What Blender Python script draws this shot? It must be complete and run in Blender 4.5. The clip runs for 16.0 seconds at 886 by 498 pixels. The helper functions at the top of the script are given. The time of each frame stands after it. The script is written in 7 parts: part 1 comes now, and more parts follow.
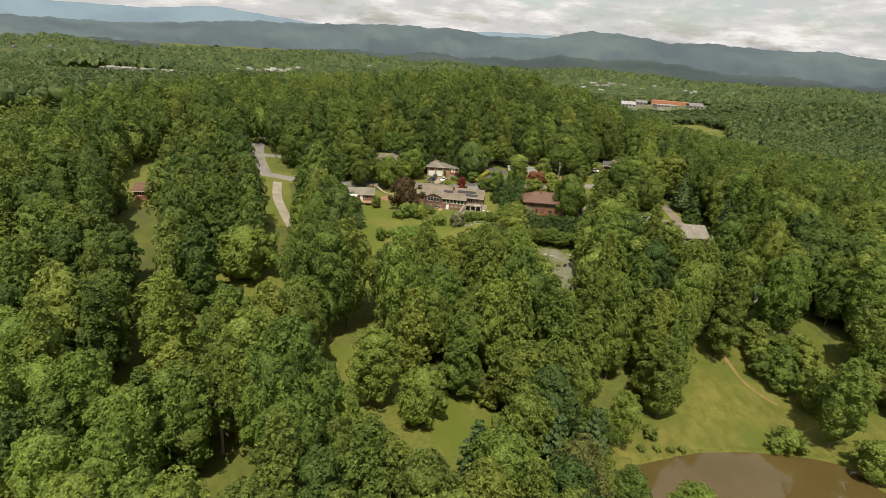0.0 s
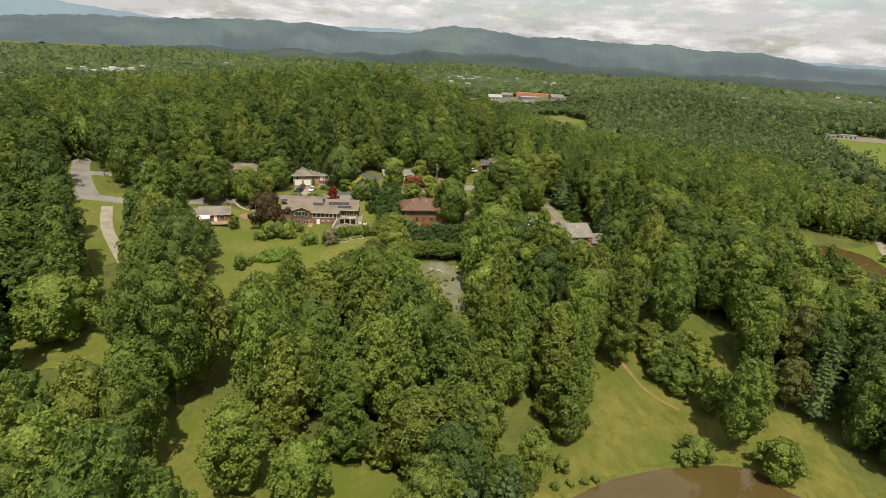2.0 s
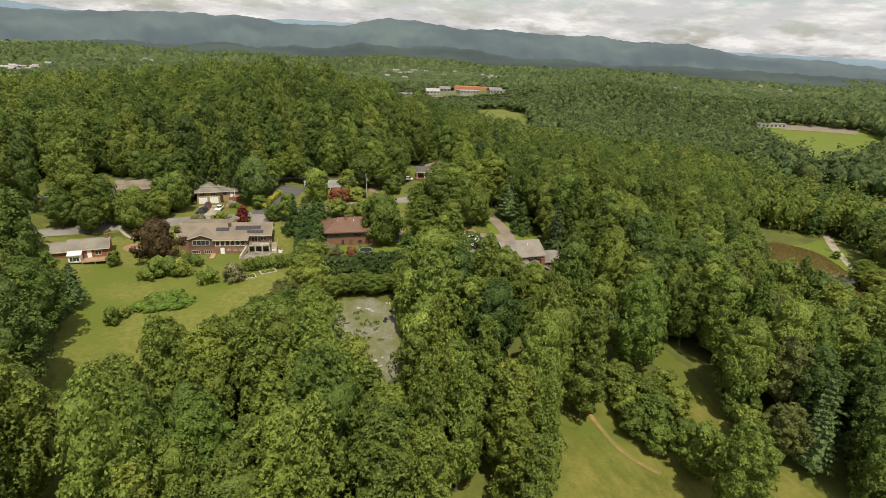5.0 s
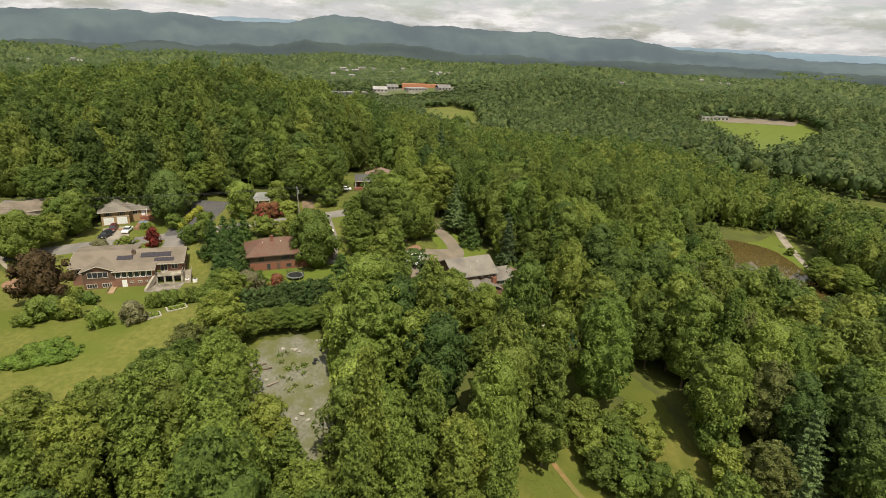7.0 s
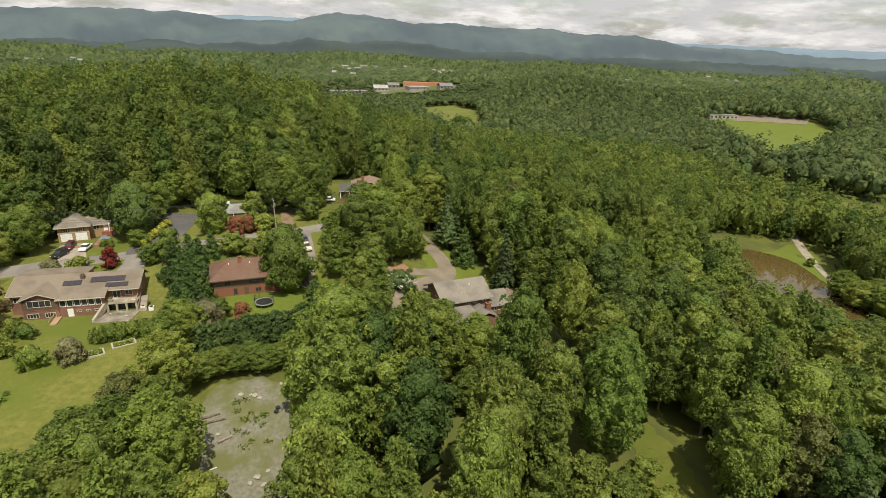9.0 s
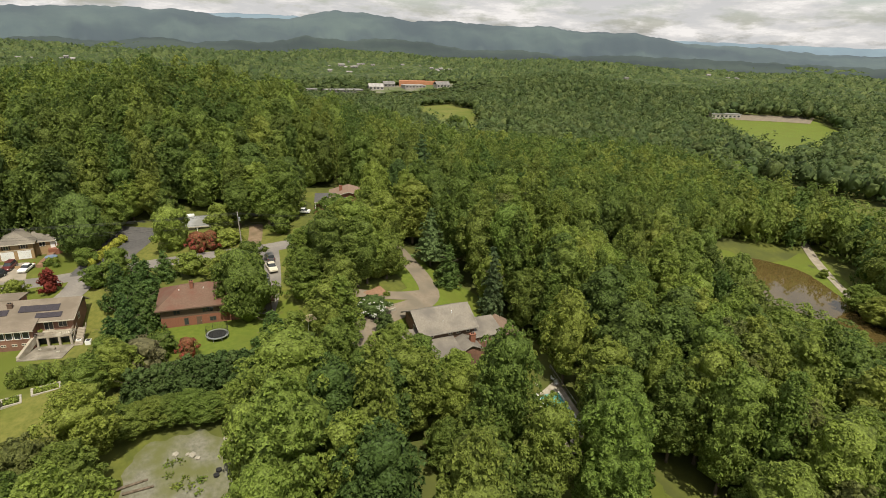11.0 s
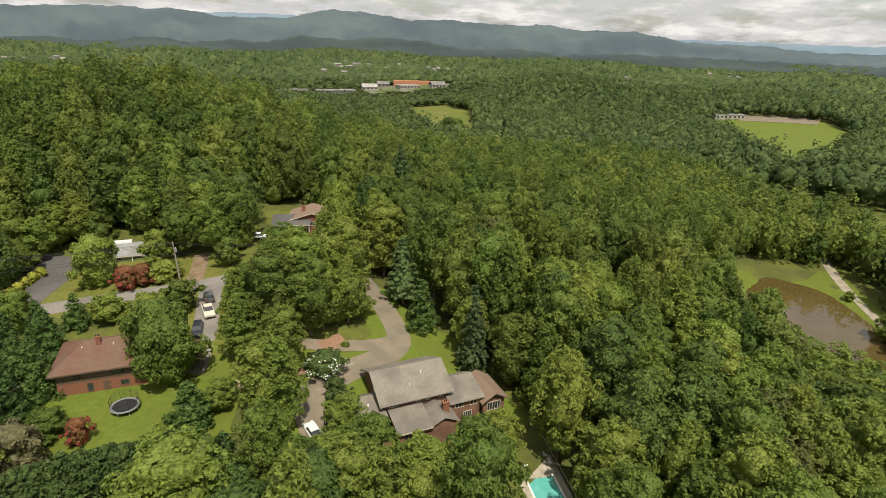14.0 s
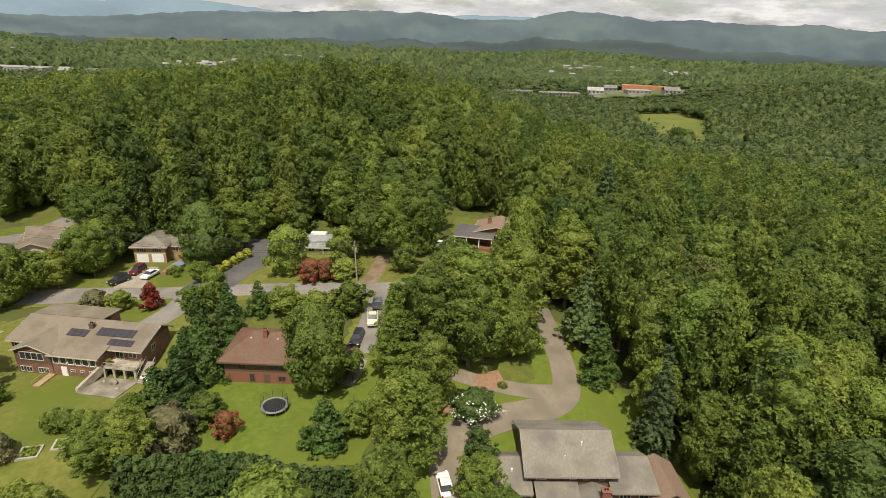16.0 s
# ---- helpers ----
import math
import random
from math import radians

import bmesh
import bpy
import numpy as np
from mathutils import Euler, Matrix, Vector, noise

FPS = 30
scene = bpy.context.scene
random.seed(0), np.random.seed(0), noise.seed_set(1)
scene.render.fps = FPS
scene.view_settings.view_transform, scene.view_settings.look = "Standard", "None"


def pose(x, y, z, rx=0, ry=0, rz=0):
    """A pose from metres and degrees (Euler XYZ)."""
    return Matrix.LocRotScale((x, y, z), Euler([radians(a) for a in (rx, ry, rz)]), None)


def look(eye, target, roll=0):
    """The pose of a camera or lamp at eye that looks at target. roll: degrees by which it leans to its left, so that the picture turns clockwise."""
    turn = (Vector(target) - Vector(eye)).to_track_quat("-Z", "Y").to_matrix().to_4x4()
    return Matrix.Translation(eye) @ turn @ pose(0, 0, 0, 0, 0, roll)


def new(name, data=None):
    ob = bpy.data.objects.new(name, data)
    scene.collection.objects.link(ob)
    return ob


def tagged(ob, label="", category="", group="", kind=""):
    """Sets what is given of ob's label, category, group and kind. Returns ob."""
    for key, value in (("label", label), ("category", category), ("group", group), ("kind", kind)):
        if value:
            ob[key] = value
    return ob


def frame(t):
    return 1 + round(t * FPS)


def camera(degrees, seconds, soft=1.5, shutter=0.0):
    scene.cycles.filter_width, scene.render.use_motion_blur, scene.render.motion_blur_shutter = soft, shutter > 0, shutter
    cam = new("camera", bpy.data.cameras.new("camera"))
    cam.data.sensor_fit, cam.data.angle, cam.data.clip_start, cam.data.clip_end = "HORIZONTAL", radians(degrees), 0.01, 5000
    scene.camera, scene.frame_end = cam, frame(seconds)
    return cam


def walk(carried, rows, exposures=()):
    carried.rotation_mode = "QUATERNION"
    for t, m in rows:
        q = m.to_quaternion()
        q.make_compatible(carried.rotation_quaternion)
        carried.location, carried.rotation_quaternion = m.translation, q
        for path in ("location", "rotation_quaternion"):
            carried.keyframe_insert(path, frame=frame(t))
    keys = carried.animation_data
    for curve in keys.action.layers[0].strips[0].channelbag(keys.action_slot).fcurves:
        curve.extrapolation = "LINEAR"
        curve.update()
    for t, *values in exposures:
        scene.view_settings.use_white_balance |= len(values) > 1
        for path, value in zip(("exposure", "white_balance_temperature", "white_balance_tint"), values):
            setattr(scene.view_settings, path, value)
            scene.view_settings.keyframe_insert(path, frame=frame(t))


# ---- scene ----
cam = camera(76.6, 16.0, soft=0.6)
METRES, EYE, TILT, LEAN, TURN = 139.0, 60.0, -20.0, -3.6, 0.0
ROWS = [
    (0.0, 0.0, 0.0, 0.0, 0.0, 0.0, -0.0),
    (0.5, 0.0036, 0.0325, 0.0122, -3.57, -0.17, 1.41),
    (1.0, 0.0074, 0.0642, 0.0234, -7.09, -0.38, 2.79),
    (1.5, 0.0127, 0.0965, 0.0348, -9.84, -0.67, 3.83),
    (2.0, 0.0193, 0.1284, 0.0461, -12.03, -0.96, 4.65),
    (2.5, 0.0279, 0.1596, 0.0576, -13.66, -1.24, 5.26),
    (3.0, 0.0376, 0.1904, 0.0683, -15.3, -1.51, 5.88),
    (3.5, 0.0491, 0.2208, 0.0789, -16.25, -1.75, 6.22),
    (4.0, 0.0626, 0.2503, 0.0885, -16.45, -1.88, 6.36),
    (6.5, 0.145, 0.3862, 0.133, -21.24, -2.9, 8.34),
    (7.0, 0.1632, 0.4119, 0.1408, -22.33, -3.13, 8.78),
    (7.5, 0.1814, 0.4368, 0.1483, -22.95, -3.29, 9.04),
    (8.0, 0.2002, 0.4606, 0.1559, -23.18, -3.37, 9.21),
    (8.5, 0.2188, 0.484, 0.1632, -23.32, -3.47, 9.3),
    (9.0, 0.2378, 0.5065, 0.1705, -21.86, -3.28, 8.89),
    (11.5, 0.3299, 0.6183, 0.2031, -21.93, -3.52, 8.99),
    (12.0, 0.3476, 0.6405, 0.2098, -21.94, -3.55, 9.0),
    (12.5, 0.3652, 0.6625, 0.2163, -21.9, -3.55, 9.01),
    (13.0, 0.3823, 0.6847, 0.2227, -21.89, -3.54, 9.04),
    (13.5, 0.3992, 0.7068, 0.2296, -21.92, -3.55, 9.09),
    (14.0, 0.416, 0.729, 0.2364, -21.95, -3.56, 9.11),
    (14.5, 0.432, 0.7514, 0.2432, -21.04, -3.42, 8.83),
    (15.0, 0.4478, 0.7736, 0.2499, -14.35, -2.5, 6.73),
    (15.5, 0.4624, 0.7961, 0.2571, -5.37, -1.64, 3.68),
    (16.0, 0.4754, 0.819, 0.2641, -0.81, -1.32, 2.06),
]
walk(cam, [(t, pose(0, 0, EYE, TILT, LEAN, TURN) @ pose(METRES * x, METRES * y, METRES * z, 90 + pitch, roll, yaw)) for t, x, y, z, yaw, pitch, roll in ROWS])

# ---------------- world, sun ----------------
SUN_AZ, SUN_EL = radians(186), radians(61)      # azimuth from north (+y) clockwise, elevation
wd = bpy.data.worlds.new("world")
scene.world = wd
wd.use_nodes = True
wn, wl = wd.node_tree.nodes, wd.node_tree.links
wn.clear()
w_out = wn.new("ShaderNodeOutputWorld")
w_bg = wn.new("ShaderNodeBackground")
w_sky = wn.new("ShaderNodeTexSky")
w_sky.sky_type = "NISHITA"
w_sky.sun_disc = False
w_sky.sun_elevation, w_sky.sun_rotation = SUN_EL, SUN_AZ
w_sky.dust_density, w_sky.air_density = 2.5, 1.2
w_tc = wn.new("ShaderNodeTexCoord")
# broken fair-weather cumulus: large banks, billows within them, grey undersides, blue between
w_map = wn.new("ShaderNodeMapping")
w_map.inputs["Scale"].default_value = (9.0, 9.0, 34.0)
w_map.inputs["Location"].default_value = (3.1, 0.4, 0.3)
w_no = wn.new("ShaderNodeTexNoise")
w_no.inputs["Scale"].default_value = 1.0
w_no.inputs["Detail"].default_value = 9.0
w_no.inputs["Roughness"].default_value = 0.6
w_ra = wn.new("ShaderNodeValToRGB")
w_ra.color_ramp.elements[0].position, w_ra.color_ramp.elements[0].color = 0.40, (0.30, 0.30, 0.30, 1)
w_ra.color_ramp.elements[1].position, w_ra.color_ramp.elements[1].color = 0.52, (1, 1, 1, 1)
w_map2 = wn.new("ShaderNodeMapping")
w_map2.inputs["Scale"].default_value = (11.0, 11.0, 50.0)
w_map2.inputs["Location"].default_value = (0.7, 2.9, 0.0)
w_no2 = wn.new("ShaderNodeTexNoise")
w_no2.inputs["Scale"].default_value = 1.0
w_no2.inputs["Detail"].default_value = 9.0
w_no2.inputs["Roughness"].default_value = 0.62
w_cc = wn.new("ShaderNodeValToRGB")
w_cc.color_ramp.elements[0].position, w_cc.color_ramp.elements[0].color = 0.42, (4.2, 4.15, 4.1, 1)
w_cc.color_ramp.elements[1].position, w_cc.color_ramp.elements[1].color = 0.62, (6.2, 5.95, 5.7, 1)
w_mid = w_cc.color_ramp.elements.new(0.52)
w_mid.color = (4.9, 4.75, 4.6, 1)
w_mix = wn.new("ShaderNodeMix")
w_mix.data_type = "RGBA"
wl.new(w_tc.outputs["Generated"], w_map.inputs["Vector"])
wl.new(w_tc.outputs["Generated"], w_map2.inputs["Vector"])
wl.new(w_map.outputs["Vector"], w_no.inputs["Vector"])
wl.new(w_map2.outputs["Vector"], w_no2.inputs["Vector"])
wl.new(w_no.outputs["Fac"], w_ra.inputs["Fac"])
wl.new(w_no2.outputs["Fac"], w_cc.inputs["Fac"])
wl.new(w_ra.outputs["Color"], w_mix.inputs["Factor"])
wl.new(w_sky.outputs["Color"], w_mix.inputs["A"])
wl.new(w_cc.outputs["Color"], w_mix.inputs["B"])
wl.new(w_mix.outputs["Result"], w_bg.inputs["Color"])
w_bg.inputs["Strength"].default_value = 0.15
wl.new(w_bg.outputs["Background"], w_out.inputs["Surface"])

sun_l = bpy.data.lights.new("sun", "SUN")
sun_l.energy, sun_l.angle, sun_l.color = 4.6, radians(0.6), (1.0, 0.93, 0.77)
sun = new("sun", sun_l)
S_DIR = Vector((math.sin(SUN_AZ) * math.cos(SUN_EL), math.cos(SUN_AZ) * math.cos(SUN_EL), math.sin(SUN_EL)))
sun.matrix_world = look(S_DIR * 300, (0, 0, 0))


# ---------------- materials ----------------
def material(name, c1, c2, scale=1.0, rough=0.85, bump=0.0, bump_scale=20.0, c3=None, scale3=0.05, metal=0.0, stretch=(1, 1, 1), spread=(0.35, 0.65), spec=0.3, rand=0.0):
    """Two colours mixed by a fine noise, a third one by a broad noise, with fine relief."""
    m = bpy.data.materials.new(name)
    m.use_nodes = True
    n, l = m.node_tree.nodes, m.node_tree.links
    b = n["Principled BSDF"]
    tc = n.new("ShaderNodeTexCoord")
    mp = n.new("ShaderNodeMapping")
    mp.inputs["Scale"].default_value = stretch
    l.new(tc.outputs["Object"], mp.inputs["Vector"])
    no = n.new("ShaderNodeTexNoise")
    no.inputs["Scale"].default_value = scale
    no.inputs["Detail"].default_value = 6
    no.inputs["Roughness"].default_value = 0.65
    l.new(mp.outputs["Vector"], no.inputs["Vector"])
    ra = n.new("ShaderNodeValToRGB")
    ra.color_ramp.elements[0].position, ra.color_ramp.elements[0].color = spread[0], (*c1, 1)
    ra.color_ramp.elements[1].position, ra.color_ramp.elements[1].color = spread[1], (*c2, 1)
    l.new(no.outputs["Fac"], ra.inputs["Fac"])
    col = ra.outputs["Color"]
    if c3:
        n3 = n.new("ShaderNodeTexNoise")
        n3.inputs["Scale"].default_value = scale3
        n3.inputs["Detail"].default_value = 4
        l.new(tc.outputs["Object"], n3.inputs["Vector"])
        r3 = n.new("ShaderNodeMapRange")
        r3.inputs["From Min"].default_value, r3.inputs["From Max"].default_value = 0.42, 0.62
        l.new(n3.outputs["Fac"], r3.inputs["Value"])
        mx = n.new("ShaderNodeMix")
        mx.data_type = "RGBA"
        l.new(r3.outputs["Result"], mx.inputs["Factor"])
        l.new(col, mx.inputs["A"])
        mx.inputs["B"].default_value = (*c3, 1)
        col = mx.outputs["Result"]
    if rand:
        oi = n.new("ShaderNodeObjectInfo")
        mr = n.new("ShaderNodeMapRange")
        mr.inputs["To Min"].default_value, mr.inputs["To Max"].default_value = 1 - rand, 1 + rand
        l.new(oi.outputs["Random"], mr.inputs["Value"])
        hs = n.new("ShaderNodeHueSaturation")
        l.new(mr.outputs["Result"], hs.inputs["Value"])
        l.new(col, hs.inputs["Color"])
        col = hs.outputs["Color"]
    l.new(col, b.inputs["Base Color"])
    b.inputs["Roughness"].default_value = rough
    b.inputs["Metallic"].default_value = metal
    b.inputs["Specular IOR Level"].default_value = spec
    if bump:
        nb = n.new("ShaderNodeTexNoise")
        nb.inputs["Scale"].default_value = bump_scale
        nb.inputs["Detail"].default_value = 4
        l.new(mp.outputs["Vector"], nb.inputs["Vector"])
        bp = n.new("ShaderNodeBump")
        bp.inputs["Strength"].default_value = bump
        bp.inputs["Distance"].default_value = 0.05
        l.new(nb.outputs["Fac"], bp.inputs["Height"])
        l.new(bp.outputs["Normal"], b.inputs["Normal"])
    return m


def foliage(name, dark, light, hue=0.03, glow=0.35, grain=4.5, vary=0.5, single=0.3):
    """Leaves: colour varies from tree to tree and from clump to clump; a little light passes through."""
    m = bpy.data.materials.new(name)
    m.use_nodes = True
    n, l = m.node_tree.nodes, m.node_tree.links
    n.clear()
    out = n.new("ShaderNodeOutputMaterial")
    oi = n.new("ShaderNodeObjectInfo")
    at = n.new("ShaderNodeAttribute")
    at.attribute_name = "tone"
    ge = n.new("ShaderNodeNewGeometry")
    ad = n.new("ShaderNodeMath")
    ad.operation = "ADD"
    l.new(oi.outputs["Random"], ad.inputs[0])
    l.new(at.outputs["Fac"], ad.inputs[1])
    fr = n.new("ShaderNodeMath")
    fr.operation = "FRACT"
    l.new(ad.outputs["Value"], fr.inputs[0])
    mi = n.new("ShaderNodeMath")
    mi.operation = "MULTIPLY"
    mi.inputs[1].default_value = 1 - single
    l.new(fr.outputs["Value"], mi.inputs[0])
    ma = n.new("ShaderNodeMath")
    ma.operation = "MULTIPLY_ADD"
    ma.inputs[1].default_value = single
    l.new(ge.outputs["Random Per Island"], ma.inputs[0])
    l.new(mi.outputs["Value"], ma.inputs[2])
    mx = n.new("ShaderNodeMix")
    mx.data_type = "RGBA"
    mx.inputs["A"].default_value, mx.inputs["B"].default_value = (*dark, 1), (*light, 1)
    l.new(ma.outputs["Value"], mx.inputs["Factor"])
    wh = n.new("ShaderNodeMath")
    wh.operation = "MULTIPLY"
    wh.inputs[1].default_value = 7.31
    l.new(fr.outputs["Value"], wh.inputs[0])
    wf = n.new("ShaderNodeMath")
    wf.operation = "FRACT"
    l.new(wh.outputs["Value"], wf.inputs[0])
    mr = n.new("ShaderNodeMapRange")
    mr.inputs["To Min"].default_value, mr.inputs["To Max"].default_value = 0.5 - hue * 0.35, 0.5 + hue * 0.5
    l.new(wf.outputs["Value"], mr.inputs["Value"])
    hs = n.new("ShaderNodeHueSaturation")
    l.new(mr.outputs["Result"], hs.inputs["Hue"])
    l.new(mx.outputs["Result"], hs.inputs["Color"])
    # single leaves: each cell has its own tone and leans its own way
    tc = n.new("ShaderNodeTexCoord")
    vo = n.new("ShaderNodeTexVoronoi")
    vo.inputs["Scale"].default_value = grain
    l.new(tc.outputs["Object"], vo.inputs["Vector"])
    sp = n.new("ShaderNodeSeparateColor")
    l.new(vo.outputs["Color"], sp.inputs["Color"])
    lv = n.new("ShaderNodeMapRange")
    lv.inputs["To Min"].default_value, lv.inputs["To Max"].default_value = 1.08 - vary, 1.08 + vary
    l.new(sp.outputs["Red"], lv.inputs["Value"])
    l.new(lv.outputs["Result"], hs.inputs["Value"])
    # twigs: a broader lean that several leaves share
    vt = n.new("ShaderNodeTexVoronoi")
    vt.inputs["Scale"].default_value = grain * 0.36
    l.new(tc.outputs["Object"], vt.inputs["Vector"])
    vj = n.new("ShaderNodeVectorMath")
    vj.operation = "ADD"
    l.new(vo.outputs["Color"], vj.inputs[0])
    l.new(vt.outputs["Color"], vj.inputs[1])
    vs = n.new("ShaderNodeVectorMath")
    vs.operation = "SUBTRACT"
    vs.inputs[1].default_value = (1.0, 1.0, 1.0)
    l.new(vj.outputs["Vector"], vs.inputs[0])
    va = n.new("ShaderNodeVectorMath")
    va.operation = "MULTIPLY_ADD"
    va.inputs[1].default_value = (0.85, 0.85, 0.85)
    l.new(vs.outputs["Vector"], va.inputs[0])
    l.new(ge.outputs["Normal"], va.inputs[2])
    vn = n.new("ShaderNodeVectorMath")
    vn.operation = "NORMALIZE"
    l.new(va.outputs["Vector"], vn.inputs[0])
    di = n.new("ShaderNodeBsdfPrincipled")
    di.inputs["Roughness"].default_value = 0.6
    di.inputs["Specular IOR Level"].default_value = 0.2
    tr = n.new("ShaderNodeBsdfTranslucent")
    l.new(hs.outputs["Color"], di.inputs["Base Color"])
    l.new(hs.outputs["Color"], tr.inputs["Color"])
    l.new(vn.outputs["Vector"], di.inputs["Normal"])
    l.new(vn.outputs["Vector"], tr.inputs["Normal"])
    ms = n.new("ShaderNodeMixShader")
    ms.inputs["Fac"].default_value = glow
    l.new(di.outputs["BSDF"], ms.inputs[1])
    l.new(tr.outputs["BSDF"], ms.inputs[2])
    l.new(ms.outputs["Shader"], out.inputs["Surface"])
    return m


M_LEAF = foliage("leaves_broad", (0.098, 0.150, 0.032), (0.275, 0.322, 0.062), 0.028, 0.5)
M_WOOD_LEAF = foliage("leaves_woods", (0.073, 0.120, 0.030), (0.246, 0.294, 0.060), 0.03, 0.5, 3.5, 0.4, 0.2)
# far leaves: distance haze is put into a greyer green
M_FAR_LEAF = foliage("leaves_far_hazed", (0.060, 0.096, 0.032), (0.150, 0.188, 0.060), 0.022, 0.4, 0.35, 0.25, 0.2)
M_PINE = foliage("needles_pine", (0.072, 0.118, 0.040), (0.155, 0.21, 0.072), 0.012, 0.3)
M_OLIVE = foliage("leaves_olive", (0.10, 0.118, 0.034), (0.185, 0.20, 0.058), 0.012, 0.4)
M_BRIGHT = foliage("leaves_bright", (0.115, 0.178, 0.034), (0.255, 0.322, 0.062), 0.015, 0.5)
M_CREEPER = foliage("leaves_creeper", (0.11, 0.18, 0.027), (0.18, 0.26, 0.042), 0.01, 0.4)
M_CYPRESS = foliage("leaves_cypress", (0.060, 0.112, 0.030), (0.125, 0.19, 0.045), 0.012, 0.4, 5.0)
M_DARKLEAF = foliage("leaves_dark", (0.055, 0.096, 0.024), (0.13, 0.178, 0.040), 0.012, 0.4)
M_HEDGE = foliage("leaves_hedge", (0.05, 0.085, 0.022), (0.10, 0.14, 0.04), 0.012, 0.3)
M_SPRUCE = foliage("needles_spruce", (0.042, 0.072, 0.03), (0.085, 0.12, 0.045), 0.012, 0.3)
M_LIME = foliage("leaves_lime", (0.18, 0.235, 0.042), (0.28, 0.34, 0.065), 0.01)
M_PURPLE = foliage("leaves_purple", (0.042, 0.036, 0.016), (0.10, 0.062, 0.026), 0.02, 0.25)
M_RED = foliage("leaves_red", (0.12, 0.025, 0.016), (0.34, 0.06, 0.04), 0.01, 0.2)
M_CRAPE = foliage("blossom_crape", (0.055, 0.095, 0.022), (0.40, 0.05, 0.06), 0.01, 0.2, 4.5, 0.35, 0.85)
M_GREYBUSH = foliage("leaves_greyish", (0.10, 0.10, 0.045), (0.19, 0.175, 0.085), 0.02, 0.2)
M_YELLOW = foliage("leaves_yellow", (0.29, 0.31, 0.04), (0.42, 0.42, 0.065), 0.01)
M_BARK = material("bark", (0.10, 0.075, 0.05), (0.20, 0.16, 0.12), 3.0, 0.95, 0.5, 14, stretch=(1, 1, 0.2))
M_BARE = material("dead_wood", (0.22, 0.17, 0.13), (0.34, 0.28, 0.23), 4.0, 0.95)
M_GROUND = material("forest_ground", (0.09, 0.105, 0.02), (0.135, 0.145, 0.028), 0.6, 0.95, 0.4, 6, (0.075, 0.085, 0.022), 0.06)
M_LAWN = material("mown_lawn", (0.108, 0.12, 0.021), (0.175, 0.172, 0.039), 0.9, 0.95, 0.35, 9, (0.105, 0.13, 0.017), 0.07)
# greener and less red than the mown lawn
M_GREENLAWN = material("greener_grass", (0.095, 0.135, 0.015), (0.14, 0.175, 0.023), 0.8, 0.95, 0.4, 8, (0.115, 0.14, 0.019), 0.1)
M_FIELD = material("hay_field", (0.10, 0.108, 0.018), (0.185, 0.168, 0.038), 0.35, 0.95, 0.6, 4, (0.10, 0.12, 0.018), 0.06, stretch=(1, 0.5, 1))
M_DIRT = material("red_clay", (0.23, 0.135, 0.055), (0.31, 0.19, 0.085), 1.5, 0.95, 0.3, 8, (0.17, 0.15, 0.045), 0.3)
M_CLAYDRIVE = material("brown_clay_drive", (0.20, 0.14, 0.088), (0.26, 0.19, 0.125), 1.0, 0.95, 0.3, 9, (0.16, 0.12, 0.07), 0.4)
M_ROAD = material("weathered_asphalt", (0.213, 0.193, 0.168), (0.271, 0.246, 0.217), 2.0, 0.92, 0.2, 30, (0.180, 0.164, 0.148), 0.15)
M_BLACKTOP = material("dark_asphalt", (0.075, 0.072, 0.07), (0.11, 0.105, 0.10), 1.5, 0.9, 0.2, 30, (0.13, 0.12, 0.115), 0.12)
M_TERRACE = material("weathered_cream_stone", (0.36, 0.32, 0.25), (0.52, 0.47, 0.38), 1.0, 0.92, 0.2, 12, (0.30, 0.26, 0.20), 0.4)
M_CONC = material("concrete", (0.30, 0.258, 0.198), (0.38, 0.332, 0.265), 1.2, 0.9, 0.1, 20, (0.265, 0.232, 0.18), 0.3)
M_GRAVEL = material("cracked_gravel_pad", (0.125, 0.122, 0.085), (0.235, 0.225, 0.175), 1.6, 0.95, 0.5, 6, (0.125, 0.13, 0.05), 0.22, spread=(0.3, 0.7))
M_EARTHDRIVE = material("earth_drive", (0.200, 0.163, 0.118), (0.252, 0.207, 0.155), 1.0, 0.95, 0.3, 9, (0.175, 0.150, 0.112), 0.25)
M_WATER = material("muddy_water", (0.085, 0.060, 0.020), (0.105, 0.074, 0.026), 0.05, 0.05, 0.03, 1.2, spec=0.5)
M_BRICK = material("red_brick", (0.19, 0.078, 0.048), (0.28, 0.125, 0.078), 5.0, 0.9, 0.2, 25, stretch=(1, 1, 3))
M_BRICK_PINK = material("weathered_pink_brick", (0.20, 0.105, 0.07), (0.30, 0.165, 0.112), 5.0, 0.9, 0.2, 25, (0.17, 0.095, 0.07), 0.4, stretch=(1, 1, 3))
M_PATIO = material("stained_patio_concrete", (0.20, 0.175, 0.135), (0.36, 0.32, 0.26), 0.9, 0.92, 0.2, 10, (0.17, 0.15, 0.115), 0.45)
M_BRICK_TAN = material("tan_brick", (0.30, 0.20, 0.10), (0.42, 0.29, 0.16), 5.0, 0.9, 0.2, 25, stretch=(1, 1, 3))
M_ROOF_TAN = material("tan_shingles", (0.185, 0.150, 0.112), (0.235, 0.195, 0.148), 3.0, 0.92, 0.2, 12, (0.165, 0.135, 0.10), 0.3, stretch=(1, 2.5, 1))
M_ROOF_GREY = material("grey_shingles", (0.197, 0.173, 0.140), (0.254, 0.228, 0.188), 2.5, 0.92, 0.2, 12, (0.156, 0.139, 0.119), 0.25, stretch=(1.6, 0.7, 1))
